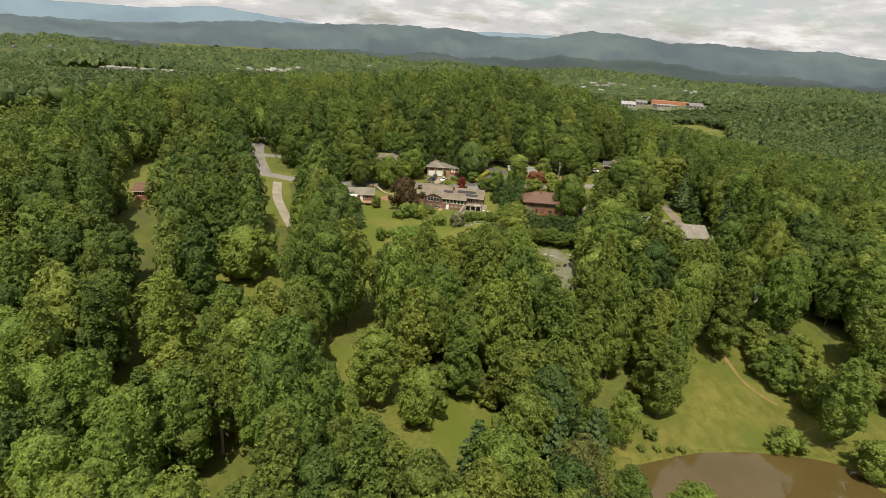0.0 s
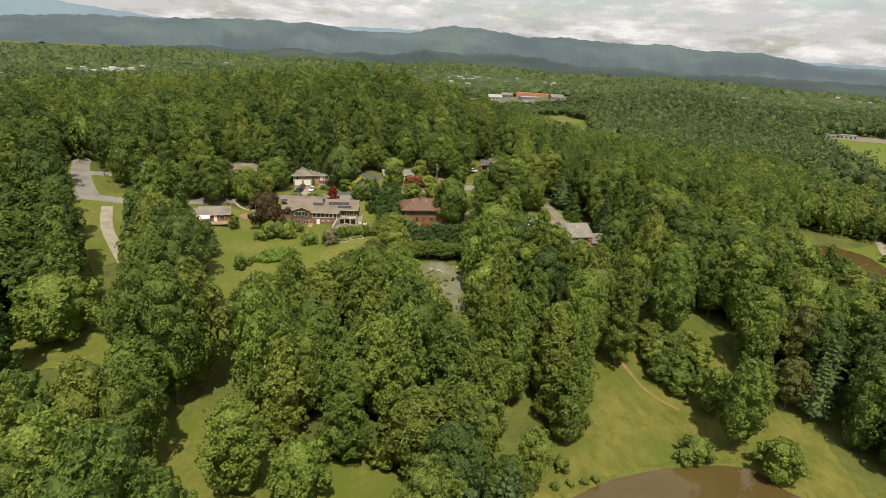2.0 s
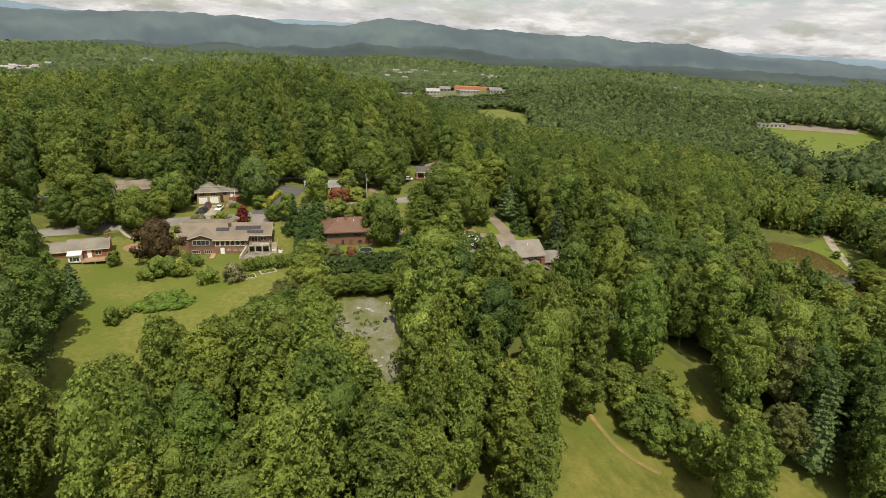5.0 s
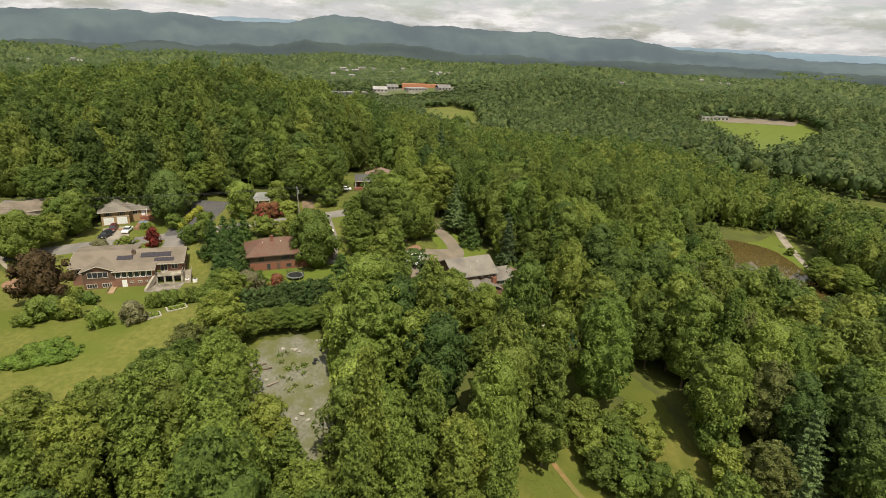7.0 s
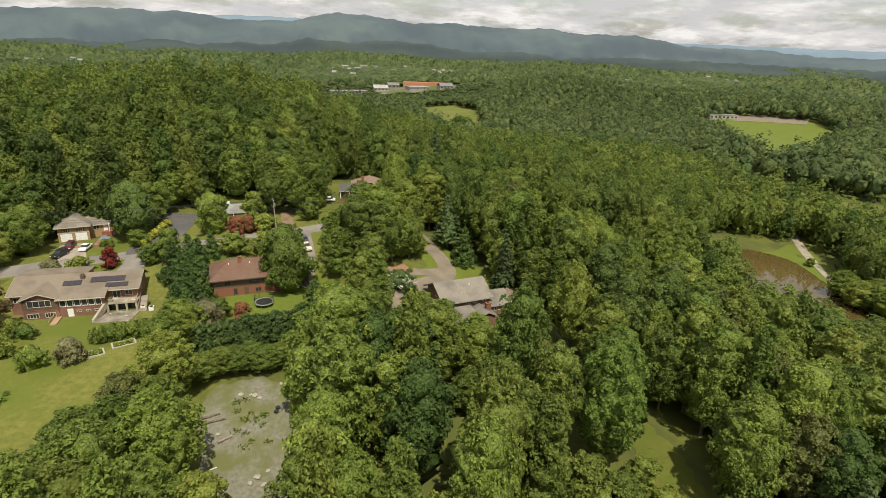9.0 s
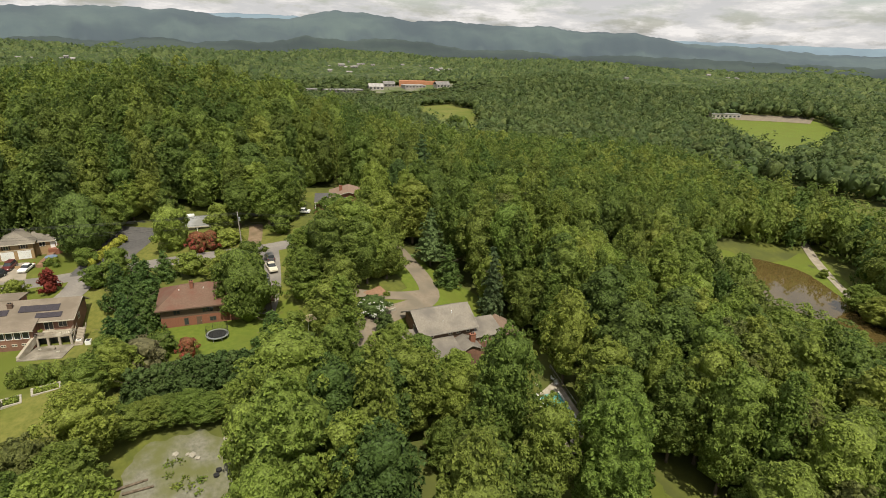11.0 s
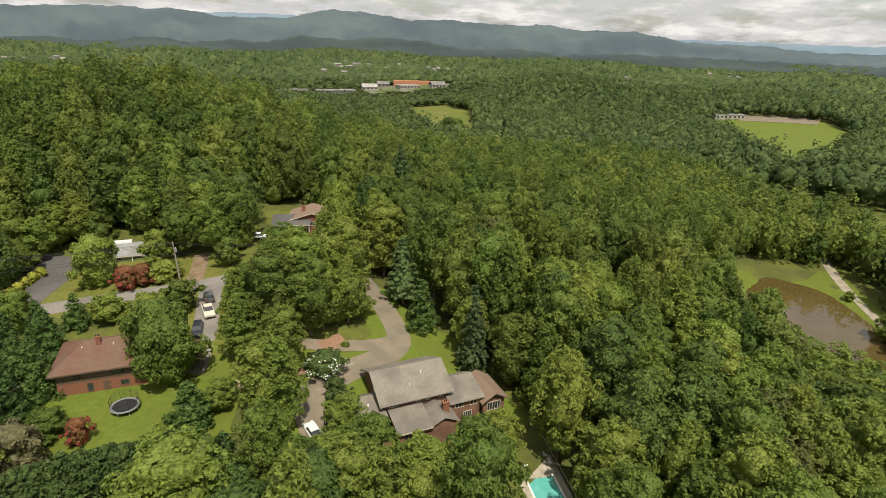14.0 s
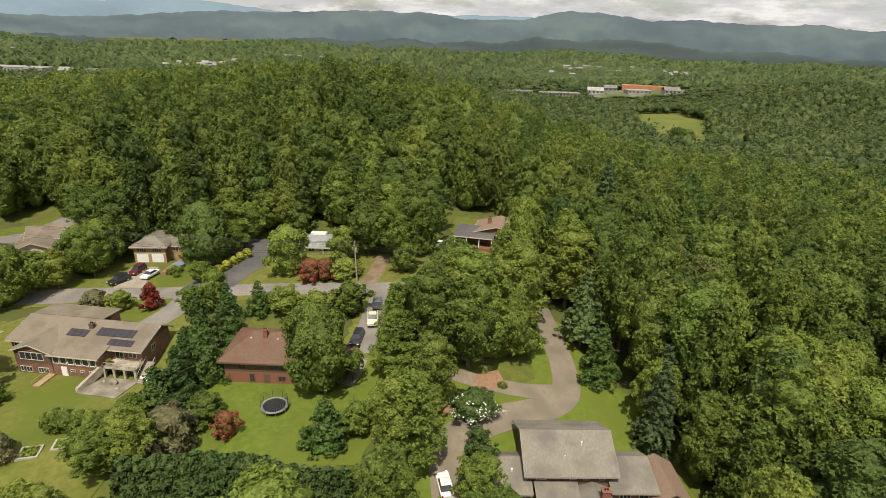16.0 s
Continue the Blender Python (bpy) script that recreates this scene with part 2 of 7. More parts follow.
M_ROOF_RED = material("red_brown_shingles", (0.13, 0.080, 0.056), (0.175, 0.11, 0.078), 3.0, 0.92, 0.2, 12, (0.148, 0.070, 0.049), 0.3, stretch=(1, 2.5, 1))
M_ROOF_BROWN = material("brown_wood_shakes", (0.17, 0.115, 0.08), (0.27, 0.19, 0.14), 4.0, 0.95, 0.3, 12, stretch=(3, 1, 1))
M_METALROOF = material("grey_metal_roof", (0.25, 0.255, 0.25), (0.33, 0.335, 0.325), 1.0, 0.6, 0.05, 8, (0.22, 0.22, 0.205), 0.2)
M_SIDING = material("brown_siding", (0.10, 0.066, 0.045), (0.15, 0.10, 0.07), 3.0, 0.85, stretch=(0.3, 0.3, 6))
M_SIDING_PALE = material("cream_siding", (0.50, 0.43, 0.32), (0.60, 0.52, 0.40), 3.0, 0.85, stretch=(0.3, 0.3, 6))
M_TRIM = material("cream_trim", (0.47, 0.42, 0.34), (0.56, 0.51, 0.42), 2.0, 0.7)
M_WHITE = material("white_paint", (0.74, 0.74, 0.72), (0.82, 0.82, 0.80), 1.5, 0.6)
M_GLASS = material("dark_window_glass", (0.03, 0.035, 0.04), (0.05, 0.055, 0.06), 0.8, 0.08, spec=0.6)
M_SOLAR = material("solar_panel", (0.035, 0.03, 0.035), (0.05, 0.04, 0.045), 2.0, 0.25, spec=0.5)
M_TIMBER = material("deck_timber", (0.30, 0.20, 0.11), (0.42, 0.30, 0.18), 4.0, 0.9, stretch=(0.3, 4, 4))
M_GREYWOOD = material("grey_pole_wood", (0.27, 0.24, 0.20), (0.36, 0.33, 0.29), 4.0, 0.95, stretch=(3, 3, 0.3))
M_BLACK = material("black_rubber", (0.02, 0.02, 0.02), (0.035, 0.035, 0.035), 2.0, 0.6)
M_METAL = material("galvanised_steel", (0.45, 0.46, 0.47), (0.55, 0.56, 0.57), 3.0, 0.4, metal=0.7)
M_MULCH = material("mulch_bed", (0.22, 0.128, 0.078), (0.32, 0.19, 0.12), 2.0, 0.95, 0.4, 10)
M_POOL = material("pool_water", (0.10, 0.42, 0.38), (0.16, 0.50, 0.44), 0.8, 0.05, spec=0.5)
M_BLUE = material("blue_plastic", (0.15, 0.21, 0.29), (0.20, 0.27, 0.36), 2.0, 0.5)
M_PETAL = material("white_petals", (0.62, 0.62, 0.55), (0.75, 0.75, 0.68), 3.0, 0.7)
M_STONE = material("pale_stone", (0.295, 0.271, 0.213), (0.426, 0.394, 0.328), 2.0, 0.9, 0.3, 8)
M_FARLOT = material("far_car_park", (0.13, 0.13, 0.085), (0.21, 0.20, 0.155), 0.08, 0.95, 0.0, 20, (0.09, 0.115, 0.035), 0.03)
M_ORANGE = material("orange_clay_ground", (0.34, 0.15, 0.075), (0.42, 0.20, 0.11), 0.1, 0.95)
M_FARROOF = material("far_pale_roof", (0.20, 0.19, 0.18), (0.34, 0.32, 0.30), 0.2, 0.8, rand=0.3)


def car_paint(name, c):
    return material(name, c, tuple(min(1, v * 1.2 + 0.005) for v in c), 1.0, 0.28, spec=0.5)


# ---------------- mesh helpers ----------------
class Form:
    """Vertices and faces of one mesh, built up from simple solids."""

    def __init__(self):
        self.v, self.f = [], []

    def add(self, vs, fs):
        k = len(self.v)
        self.v += [tuple(p) for p in vs]
        self.f += [tuple(k + i for i in q) for q in fs]
        return self

    def box(self, x0, x1, y0, y1, z0, z1):
        vs = [(x, y, z) for z in (z0, z1) for y in (y0, y1) for x in (x0, x1)]
        return self.add(vs, [(0, 2, 3, 1), (4, 5, 7, 6), (0, 1, 5, 4), (2, 6, 7, 3), (0, 4, 6, 2), (1, 3, 7, 5)])

    def bar(self, a, b, r, r2=None, sides=6):
        a, b = Vector(a), Vector(b)
        r2 = r if r2 is None else r2
        q = (b - a).to_track_quat("Z", "Y").to_matrix()
        ring = [Vector((math.cos(2 * math.pi * i / sides), math.sin(2 * math.pi * i / sides), 0)) for i in range(sides)]
        vs = [a + q @ (p * r) for p in ring] + [b + q @ (p * r2) for p in ring]
        fs = [(i, (i + 1) % sides, sides + (i + 1) % sides, sides + i) for i in range(sides)]
        return self.add(vs, fs + [tuple(range(sides - 1, -1, -1)), tuple(range(sides, 2 * sides))])

    def prism(self, outline, z0, z1):
        """A vertical prism over a plan outline (counter-clockwise)."""
        n = len(outline)
        vs = [(x, y, z0) for x, y in outline] + [(x, y, z1) for x, y in outline]
        fs = [(i, (i + 1) % n, n + (i + 1) % n, n + i) for i in range(n)]
        return self.add(vs, fs + [tuple(range(n - 1, -1, -1)), tuple(range(n, 2 * n))])

    def slab(self, corners, thick):
        """A sloped plate, thick downwards."""
        n = len(corners)
        vs = [tuple(p) for p in corners] + [(p[0], p[1], p[2] - thick) for p in corners]
        fs = [(i, n + i, n + (i + 1) % n, (i + 1) % n) for i in range(n)]
        return self.add(vs, fs + [tuple(range(n)), tuple(range(2 * n - 1, n - 1, -1))])

    def mesh(self, name, mat=None, smooth=False):
        me = bpy.data.meshes.new(name)
        me.from_pydata(self.v, [], self.f)
        if mat:
            me.materials.append(mat)
        if smooth:
            me.shade_smooth()
        me.update()
        return me


def part(name, form, mat, parent, label="", smooth=False):
    ob = new(name, form.mesh(name, mat, smooth))
    if parent is not None:
        ob.parent = parent
    if label:
        tagged(ob, label)
    return ob


def thing(name, x, y, z, turn, label, category, group="", kind=""):
    ob = new(name)
    ob.matrix_world = pose(x, y, z, 0, 0, turn)
    return tagged(ob, label, category, group, kind)


def np_mesh(name, verts, faces, mat, smooth=False, tone=None):
    """A mesh from numpy arrays; faces all with the same number of corners."""
    me = bpy.data.meshes.new(name)
    verts = np.asarray(verts, np.float32)
    faces = np.asarray(faces, np.int32)
    k = faces.shape[1]
    me.vertices.add(len(verts))
    me.vertices.foreach_set("co", verts.ravel())
    me.loops.add(faces.size)
    me.loops.foreach_set("vertex_index", faces.ravel())
    me.polygons.add(len(faces))
    me.polygons.foreach_set("loop_start", np.arange(0, faces.size, k, dtype=np.int32))
    me.polygons.foreach_set("use_smooth", np.full(len(faces), smooth))
    if tone is not None:
        at = me.attributes.new("tone", "FLOAT", "POINT")
        at.data.foreach_set("value", np.asarray(tone, np.float32))
    me.materials.append(mat)
    me.update(calc_edges=True)
    me.validate()
    return me


# ---------------- terrain ----------------
# knolls and hollows: centre, spread east-west, spread north-south, height
KNOLLS = []


def knoll(x, y, wide, deep, high):
    KNOLLS.append((x, y, wide, deep, high))


knoll(50, 330, 70, 60, 26.7)
knoll(-20, 430, 120, 90, 17.7)
knoll(0, 225, 90, 45, -4.3)
knoll(70, 215, 45, 35, 17.7)
knoll(-110, 220, 90, 80, 22.0)
knoll(-40, 150, 50, 40, 4.7)
knoll(40, 175, 30, 25, 7.6)
knoll(90, 195, 30, 25, -1.1)
knoll(60, 100, 45, 35, -4.0)
knoll(0, 85, 35, 35, 2.4)
knoll(170, 240, 60, 50, 9.5)
knoll(260, 215, 50, 50, -5.6)
knoll(120, 140, 40, 40, 8.4)
knoll(-250, 450, 200, 250, 23.5)
knoll(300, 500, 120, 150, -10.1)
knoll(0, 0, 200, 90, 4.7)
knoll(400, 420, 100, 80, 9.3)
knoll(-260, 850, 250, 200, 10.9)
knoll(230, 330, 60, 60, 10.0)
knoll(6, 200, 16, 13, 0.3)
knoll(0, 250, 20, 16, 0.4)
knoll(52, 226, 16, 15, -1.2)
knoll(40, 196, 13, 10, -3.5)
knoll(30, 255, 18, 15, -1.3)
# ground raised or sunk so the far buildings come into the camera's view
knoll(340, 940, 130, 60, 9.0)
knoll(-490, 990, 150, 100, -18.0)
knoll(-400, 800, 110, 110, -16.0)
knoll(-300, 650, 110, 70, -11.0)
knoll(45, 340, 60, 45, 3.0)
knoll(84, 250, 13, 11, 5.5)
POND_A = (64.0, 83.6, 27.5, 11.5, 5.0, -17.3)      # centre, half axes, turn, level
POND_B = (235.0, 197.0, 18.0, 46.0, -29.0, -24.5)


def pond_r(p, x, y):
    """Distance from the pond's centre in units of its shore."""
    c, s = math.cos(radians(p[4])), math.sin(radians(p[4]))
    u, v = ((x - p[0]) * c + (y - p[1]) * s) / p[2], (-(x - p[0]) * s + (y - p[1]) * c) / p[3]
    a = np.arctan2(v, u)
    return (np.abs(u) ** 2.6 + np.abs(v) ** 2.6) ** (1 / 2.6) * (1 + 0.05 * np.sin(3 * a + 1) + 0.03 * np.sin(7 * a))


def land(x, y):
    """Height of the ground."""
    x, y = np.asarray(x, float), np.asarray(y, float)
    h = np.full(np.broadcast(x, y).shape, -22.0)
    for a, b, s, u, k in KNOLLS:
        h = h + k * np.exp(-((x - a) ** 2 / (2 * s * s) + (y - b) ** 2 / (2 * u * u)))
    far = np.clip((np.hypot(x - 40, y - 60) - 480) / 400, 0, 1)
    roll = 9 * np.sin(x / 170 + 1.3) * np.sin(y / 210 + 0.4) + 6 * np.sin(x / 83 + y / 120) + 3 * np.sin(y / 61 - x / 95)
    h = h + far * (roll + 4)
    # level ground round the houses
    for a, b, s, u, z in ((0, 242, 11, 9, 4.5), (7, 199, 19, 9, 2.0), (41, 196.5, 13, 6, 3.4)):
        k = np.clip(1.9 - np.hypot((x - a) / s, (y - b) / u), 0, 0.9) / 0.9
        k = k * k * (3 - 2 * k)
        h = h * (1 - k) + z * k
    for p in (POND_A, POND_B):
        d = pond_r(p, x, y)
        k = np.clip((d - 0.97) / 0.22, 0, 1)
        k = k * k * (3 - 2 * k)
        h = (p[5] - 0.8) * (1 - k) + np.where(d < 1.5, np.maximum(h, p[5] + 0.25 * k), h) * k
    return h


def z_at(x, y):
    return float(land(x, y))


def inside(poly, x, y):
    """Which of the places lie in a plan outline."""
    x, y = np.asarray(x, float), np.asarray(y, float)
    r = np.zeros(x.shape, bool)
    for (xa, ya), (xb, yb) in zip(poly, poly[1:] + poly[:1]):
        c = (ya > y) != (yb > y)
        with np.errstate(divide="ignore", invalid="ignore"):
            r ^= c & (x < (xb - xa) * (y - ya) / ((yb - ya) or 1e-9) + xa)
    return r


def spread_lines(lo, hi, fine_lo, fine_hi, step, grow):
    a = list(np.arange(fine_lo, fine_hi + step, step))
    s, p = step, a[-1]
    while p < hi:
        s *= grow
        p += s
        a.append(min(p, hi))
    s, p, b = step, fine_lo, []
    while p > lo:
        s *= grow
        p -= s
        b.append(max(p, lo))
    return np.array(b[::-1] + a)


gx, gy = spread_lines(-4500, 4500, -110, 300, 2.5, 1.12), spread_lines(-3000, 4900, 40, 300, 2.5, 1.12)
GX, GY = np.meshgrid(gx, gy)
gv = np.stack([GX, GY, land(GX, GY)], -1).reshape(-1, 3)
ni, nj = len(gx), len(gy)
gi = (np.arange(nj - 1)[:, None] * ni + np.arange(ni - 1)[None]).ravel()
ground = new("ground", np_mesh("ground", gv, np.stack([gi, gi + 1, gi + 1 + ni, gi + ni], -1), M_GROUND, True))
tagged(ground, "rolling wooded ground with leaf litter and rough grass", "ground", kind="structure")

for p, lab in ((POND_A, "brown muddy pond beside the hay field"), (POND_B, "brown pond with a mown bank below the woods")):
    w = Form()
    c, s = math.cos(radians(p[4])), math.sin(radians(p[4]))
    ring = []
    for i in range(72):
        a = 2 * math.pi * i / 72
        u, v = 1.16 * p[2] * math.cos(a), 1.16 * p[3] * math.sin(a)
        e = (abs(math.cos(a)) ** 2.6 + abs(math.sin(a)) ** 2.6) ** (-1 / 2.6)
        ring.append((p[0] + e * (u * c - v * s), p[1] + e * (u * s + v * c), p[5]))
    w.add(ring, [tuple(range(72))])
    pond = new("water", w.mesh("water", M_WATER))
    tagged(pond, lab, "pond", kind="structure")


def drape(name, poly, mat, label, category, lift=0.10, step=1.5, kind="structure", rim=0.0):
    """A patch laid over the ground within a plan outline; its rim wanders a little."""
    xs, ys = [p[0] for p in poly], [p[1] for p in poly]
    x = np.arange(min(xs) - step, max(xs) + 2 * step, step)
    y = np.arange(min(ys) - step, max(ys) + 2 * step, step)
    X, Y = np.meshgrid(x, y)
    keep = inside(poly, X[:-1, :-1] + step / 2, Y[:-1, :-1] + step / 2)
    # move rim corners onto the outline
    PX, PY = X.copy(), Y.copy()
    pts = np.stack([X, Y], -1)
    best = np.full(X.shape, 1e9)
    near = pts.copy()
    for (xa, ya), (xb, yb) in zip(poly, poly[1:] + poly[:1]):
        d = np.array([xb - xa, yb - ya])
        t = np.clip(((X - xa) * d[0] + (Y - ya) * d[1]) / max(1e-9, d @ d), 0, 1)
        q = np.stack([xa + t * d[0], ya + t * d[1]], -1)
        e = np.hypot(q[..., 0] - X, q[..., 1] - Y)
        m = e < best
        best[m], near[m] = e[m], q[m]
    full = np.zeros(X.shape, int)
    for a in (0, 1):
        for b in (0, 1):
            full[a:a + keep.shape[0], b:b + keep.shape[1]] += keep
    rimm = (full > 0) & (full < 4) & (best < step * 1.2)
    PX[rimm], PY[rimm] = near[rimm][:, 0], near[rimm][:, 1]
    if rim:
        PX[rimm] += rim * np.sin(PY[rimm] * 1.7 + PX[rimm])
        PY[rimm] += rim * np.sin(PX[rimm] * 1.9 + 2)
    n = X.shape[1]
    j, i = np.nonzero(keep)
    k = j * n + i
    v = np.stack([PX, PY, land(PX, PY) + lift], -1).reshape(-1, 3)
    f = np.stack([k, k + 1, k + 1 + n, k + n], -1)
    used = np.unique(f)
    lut = np.zeros(len(v), int)
    lut[used] = np.arange(len(used))
    ob = new(name, np_mesh(name, v[used], lut[f], mat, True))
    return tagged(ob, label, category, kind=kind)


def ribbon(name, line, width, mat, label, category, lift=0.16, kind="structure"):
    """A road along a line of plan points, laid over the ground."""
    P = [Vector((*p, 0)) for p in line]
    pts = []
    for i in range(len(P) - 1):
        a, b, c, d = P[max(i - 1, 0)], P[i], P[i + 1], P[min(i + 2, len(P) - 1)]
        n = max(2, int((c - b).length / 1.5))
        for k in range(n):
            t = k / n
            pts.append(0.5 * ((2 * b) + (c - a) * t + (2 * a - 5 * b + 4 * c - d) * t * t + (3 * b - a - 3 * c + d) * t ** 3))
    pts.append(P[-1])
    v, f = [], []
    for i, p in enumerate(pts):
        d = (pts[min(i + 1, len(pts) - 1)] - pts[max(i - 1, 0)]).normalized()
        s = Vector((-d.y, d.x, 0))
        for u in (-0.5, -0.25, 0, 0.25, 0.5):
            q = p + s * width * u
            v.append((q.x, q.y, z_at(q.x, q.y) + lift - (0.05 if abs(u) == 0.5 else 0)))
    for i in range(len(pts) - 1):
        for k in range(4):
            a = i * 5 + k
            f.append((a + 1, a, a + 5, a + 6))
    ob = new(name, np_mesh(name, v, f, mat, True))
    return tagged(ob, label, category, kind=kind)

# ---------------- open ground: plan outlines ----------------
FIELD = [(60, 137), (84, 139), (88, 130), (97, 126), (102, 136), (103, 148), (108, 148), (110, 134), (107, 122), (104, 112), (110, 98), (104, 80), (92, 78), (40, 80), (34, 92), (36, 98), (50, 107), (57, 119), (60, 128)]
LAWN_S = [(-25, 112), (-9, 113), (-9, 98), (2, 94), (6, 106), (20, 104), (18, 90), (6, 84), (-22, 82)]
LAWN_W = [(-56, 137), (-38, 137), (-36, 126), (-54, 125)]
LAWN_SW = [(-30, 70), (-24, 70), (-22, 62), (-31, 61)]
LAWN_R = [(-24, 216), (-28, 194), (-25, 160), (-20, 138), (-8, 134), (2, 154), (20, 163), (25, 175), (25, 196), (22, 222), (-10, 226), (-12, 222)]
YARD_N = [(-44, 228), (-30, 234), (-16, 236), (-12, 245), (14, 247), (19, 250), (24, 256), (32, 256), (34, 250), (48, 248), (58, 245), (66, 236), (68, 232), (66, 222), (58, 200), (52, 203), (54, 224), (20, 226), (16, 222), (-12, 226), (-40, 219)]
LAWN_RED = [(30, 182), (31, 202), (58, 204), (62, 192), (58, 181), (44, 179)]
GRAVEL = [(28.5, 156), (29, 163), (31.5, 167), (40.5, 167.5), (44.5, 163), (43.5, 155), (41.5, 146), (40, 141), (33, 138), (29, 142), (28.6, 150)]
BIG_YARD = [(64, 176), (66, 194), (72, 200), (80, 198), (86, 201), (86, 210), (88, 220), (94, 220), (98, 206), (104, 200), (106, 188), (108, 176), (98, 170), (86, 170), (85, 162), (79, 162), (78, 172), (74, 174)]
POOL_YARD = [(96, 176), (108, 172), (109, 148), (97, 148), (96, 160)]
LEFT_ROADS = [(-84, 248), (-78, 250), (-64, 224), (-44, 226), (-44, 214), (-56, 212), (-48, 186), (-44, 168), (-50, 166), (-60, 190), (-72, 212)]
CREAM_YARD = [(-62, 240), (-46, 243), (-32, 240), (-25, 243), (-24, 252), (-26, 262), (-32, 264), (-40, 257), (-62, 250)]
SMALL_YARD = [(-40, 218), (-22, 220), (-18, 196), (-34, 192)]
H0_YARD = [(-106, 214), (-96, 216), (-86, 186), (-82, 170), (-96, 166), (-104, 186)]
NE_YARD = [(74, 250), (73, 262), (76, 274), (86, 275), (88, 262), (97, 258), (98, 246), (90, 238), (80, 240)]
BANK_B = [(238, 243), (250, 242), (270, 232), (288, 238), (293, 232), (278, 211), (262, 190), (251, 172), (238, 150), (222, 144), (206, 148), (212, 176), (216, 200), (226, 228)]
OPEN = [FIELD, LAWN_S, LAWN_W, LAWN_SW, LAWN_R, YARD_N, LAWN_RED, GRAVEL, BIG_YARD, POOL_YARD, LEFT_ROADS, SMALL_YARD, CREAM_YARD, H0_YARD, NE_YARD, BANK_B]
FAR_OPEN = [[(430, 360), (480, 355), (570, 415), (690, 465), (720, 530), (660, 590), (590, 590), (540, 520), (480, 440)],
            [(255, 578), (297, 562), (325, 625), (365, 725), (355, 785), (285, 775), (270, 665)],
            [(296, 908), (415, 892), (440, 928), (380, 955), (296, 948)],
            [(-640, 930), (-570, 880), (-430, 880), (-385, 950), (-395, 1030), (-640, 1045)],
            [(-400, 1240), (-330, 1235), (-320, 1300), (-410, 1305)]]
# areas of lowered trees, so the far buildings show from the camera
LOW_TREES = [(450, 1250, 170, 130), (-366, 1270, 70, 60), (900, 1080, 170, 80), (1450, 1230, 200, 90), (-237, 1740, 90, 70), (-900, 1350, 200, 90), (330, 880, 130, 70), (-500, 880, 120, 60), (-400, 800, 90, 90), (-310, 1090, 70, 70), (-205, 1520, 70, 70), (365, 1090, 90, 60), (440, 1640, 110, 110), (690, 1550, 110, 90), (220, 880, 80, 50)]

drape("hay_field", FIELD, M_FIELD, "sloping hay field of tall yellowish grass", "field", rim=0.5)
drape("lawn", LAWN_S, M_LAWN, "mown lawn between the tall trees", "lawn", rim=0.5)
drape("lawn", LAWN_W, M_LAWN, "small mown clearing in the woods", "lawn", rim=0.5)
drape("lawn", LAWN_SW, M_LAWN, "grass under a half-dead pine", "lawn", rim=0.5)
drape("lawn", LAWN_R, M_LAWN, "wide mown lawn below the long brick house", "lawn", rim=0.4)
drape("lawn", YARD_N, M_LAWN, "mown front lawns along the street", "lawn", rim=0.4)
drape("lawn", LAWN_RED, M_GREENLAWN, "greener lawn behind the red-roofed house", "lawn", rim=0.4)
drape("lawn", BIG_YARD, M_GREENLAWN, "lawn round the large grey-roofed house", "lawn", rim=0.4)
drape("lawn", LEFT_ROADS, M_LAWN, "mown verges at the street corner", "lawn", rim=0.4)
drape("lawn", SMALL_YARD, M_LAWN, "lawn round the small house with a deck", "lawn", rim=0.4)
drape("lawn", CREAM_YARD, M_LAWN, "lawn beside the cream house with tan roofs", "lawn", rim=0.4)
drape("lawn", H0_YARD, M_LAWN, "lawn beside the brown-roofed house", "lawn", rim=0.4)
drape("lawn", NE_YARD, M_LAWN, "lawn of the house at the wood's edge", "lawn", rim=0.4)
drape("bank", BANK_B, M_GREENLAWN, "mown grass bank round the far pond", "bank", step=3.0)
drape("gravel_pad", GRAVEL, M_GRAVEL, "old cracked paved pad with weeds and rubble", "pad", lift=0.2, step=0.8, rim=0.25)
drape("far_meadow", FAR_OPEN[0], M_GREENLAWN, "far green meadow with bare earth strips", "meadow", step=12, lift=0.5)
drape("far_meadow", FAR_OPEN[1], M_LAWN, "far pale green meadow among woods", "meadow", step=8, lift=0.5)
drape("far_clearing", FAR_OPEN[2], M_FARLOT, "far built-up clearing", "clearing", step=10, lift=0.5)
drape("far_clearing", FAR_OPEN[3], M_FARLOT, "far built-up clearing with car parks", "clearing", step=10, lift=0.5)
drape("far_clearing", FAR_OPEN[4], M_LAWN, "far clearing among houses", "clearing", step=10, lift=0.5)

ribbon("road", [(-92, 214), (-72, 217), (-52, 217.5), (-38, 223), (-20, 228.5), (6, 231), (36, 230.3), (60, 228.6), (74, 231), (86, 240)], 5.6, M_ROAD, "weathered grey residential street", "road")
ribbon("road", [(-66, 216), (-72, 228), (-80, 250), (-86, 280)], 6.0, M_ROAD, "weathered grey side street", "road", 0.18)
ribbon("road", [(-76, 242), (-60, 245), (-46, 248), (-36, 252), (-31, 257), (-28, 264)], 4.8, M_ROAD, "weathered grey lane behind the cream house", "road", 0.18)
ribbon("driveway", [(-60, 210), (-55, 192), (-48, 176), (-44, 168)], 3.2, M_CONC, "pale concrete driveway", "driveway", 0.22)
ribbon("driveway", [(58.2, 228), (57.2, 218), (55.5, 206), (53, 200)], 4.6, M_ROAD, "grey driveway with parked cars", "driveway", 0.2)
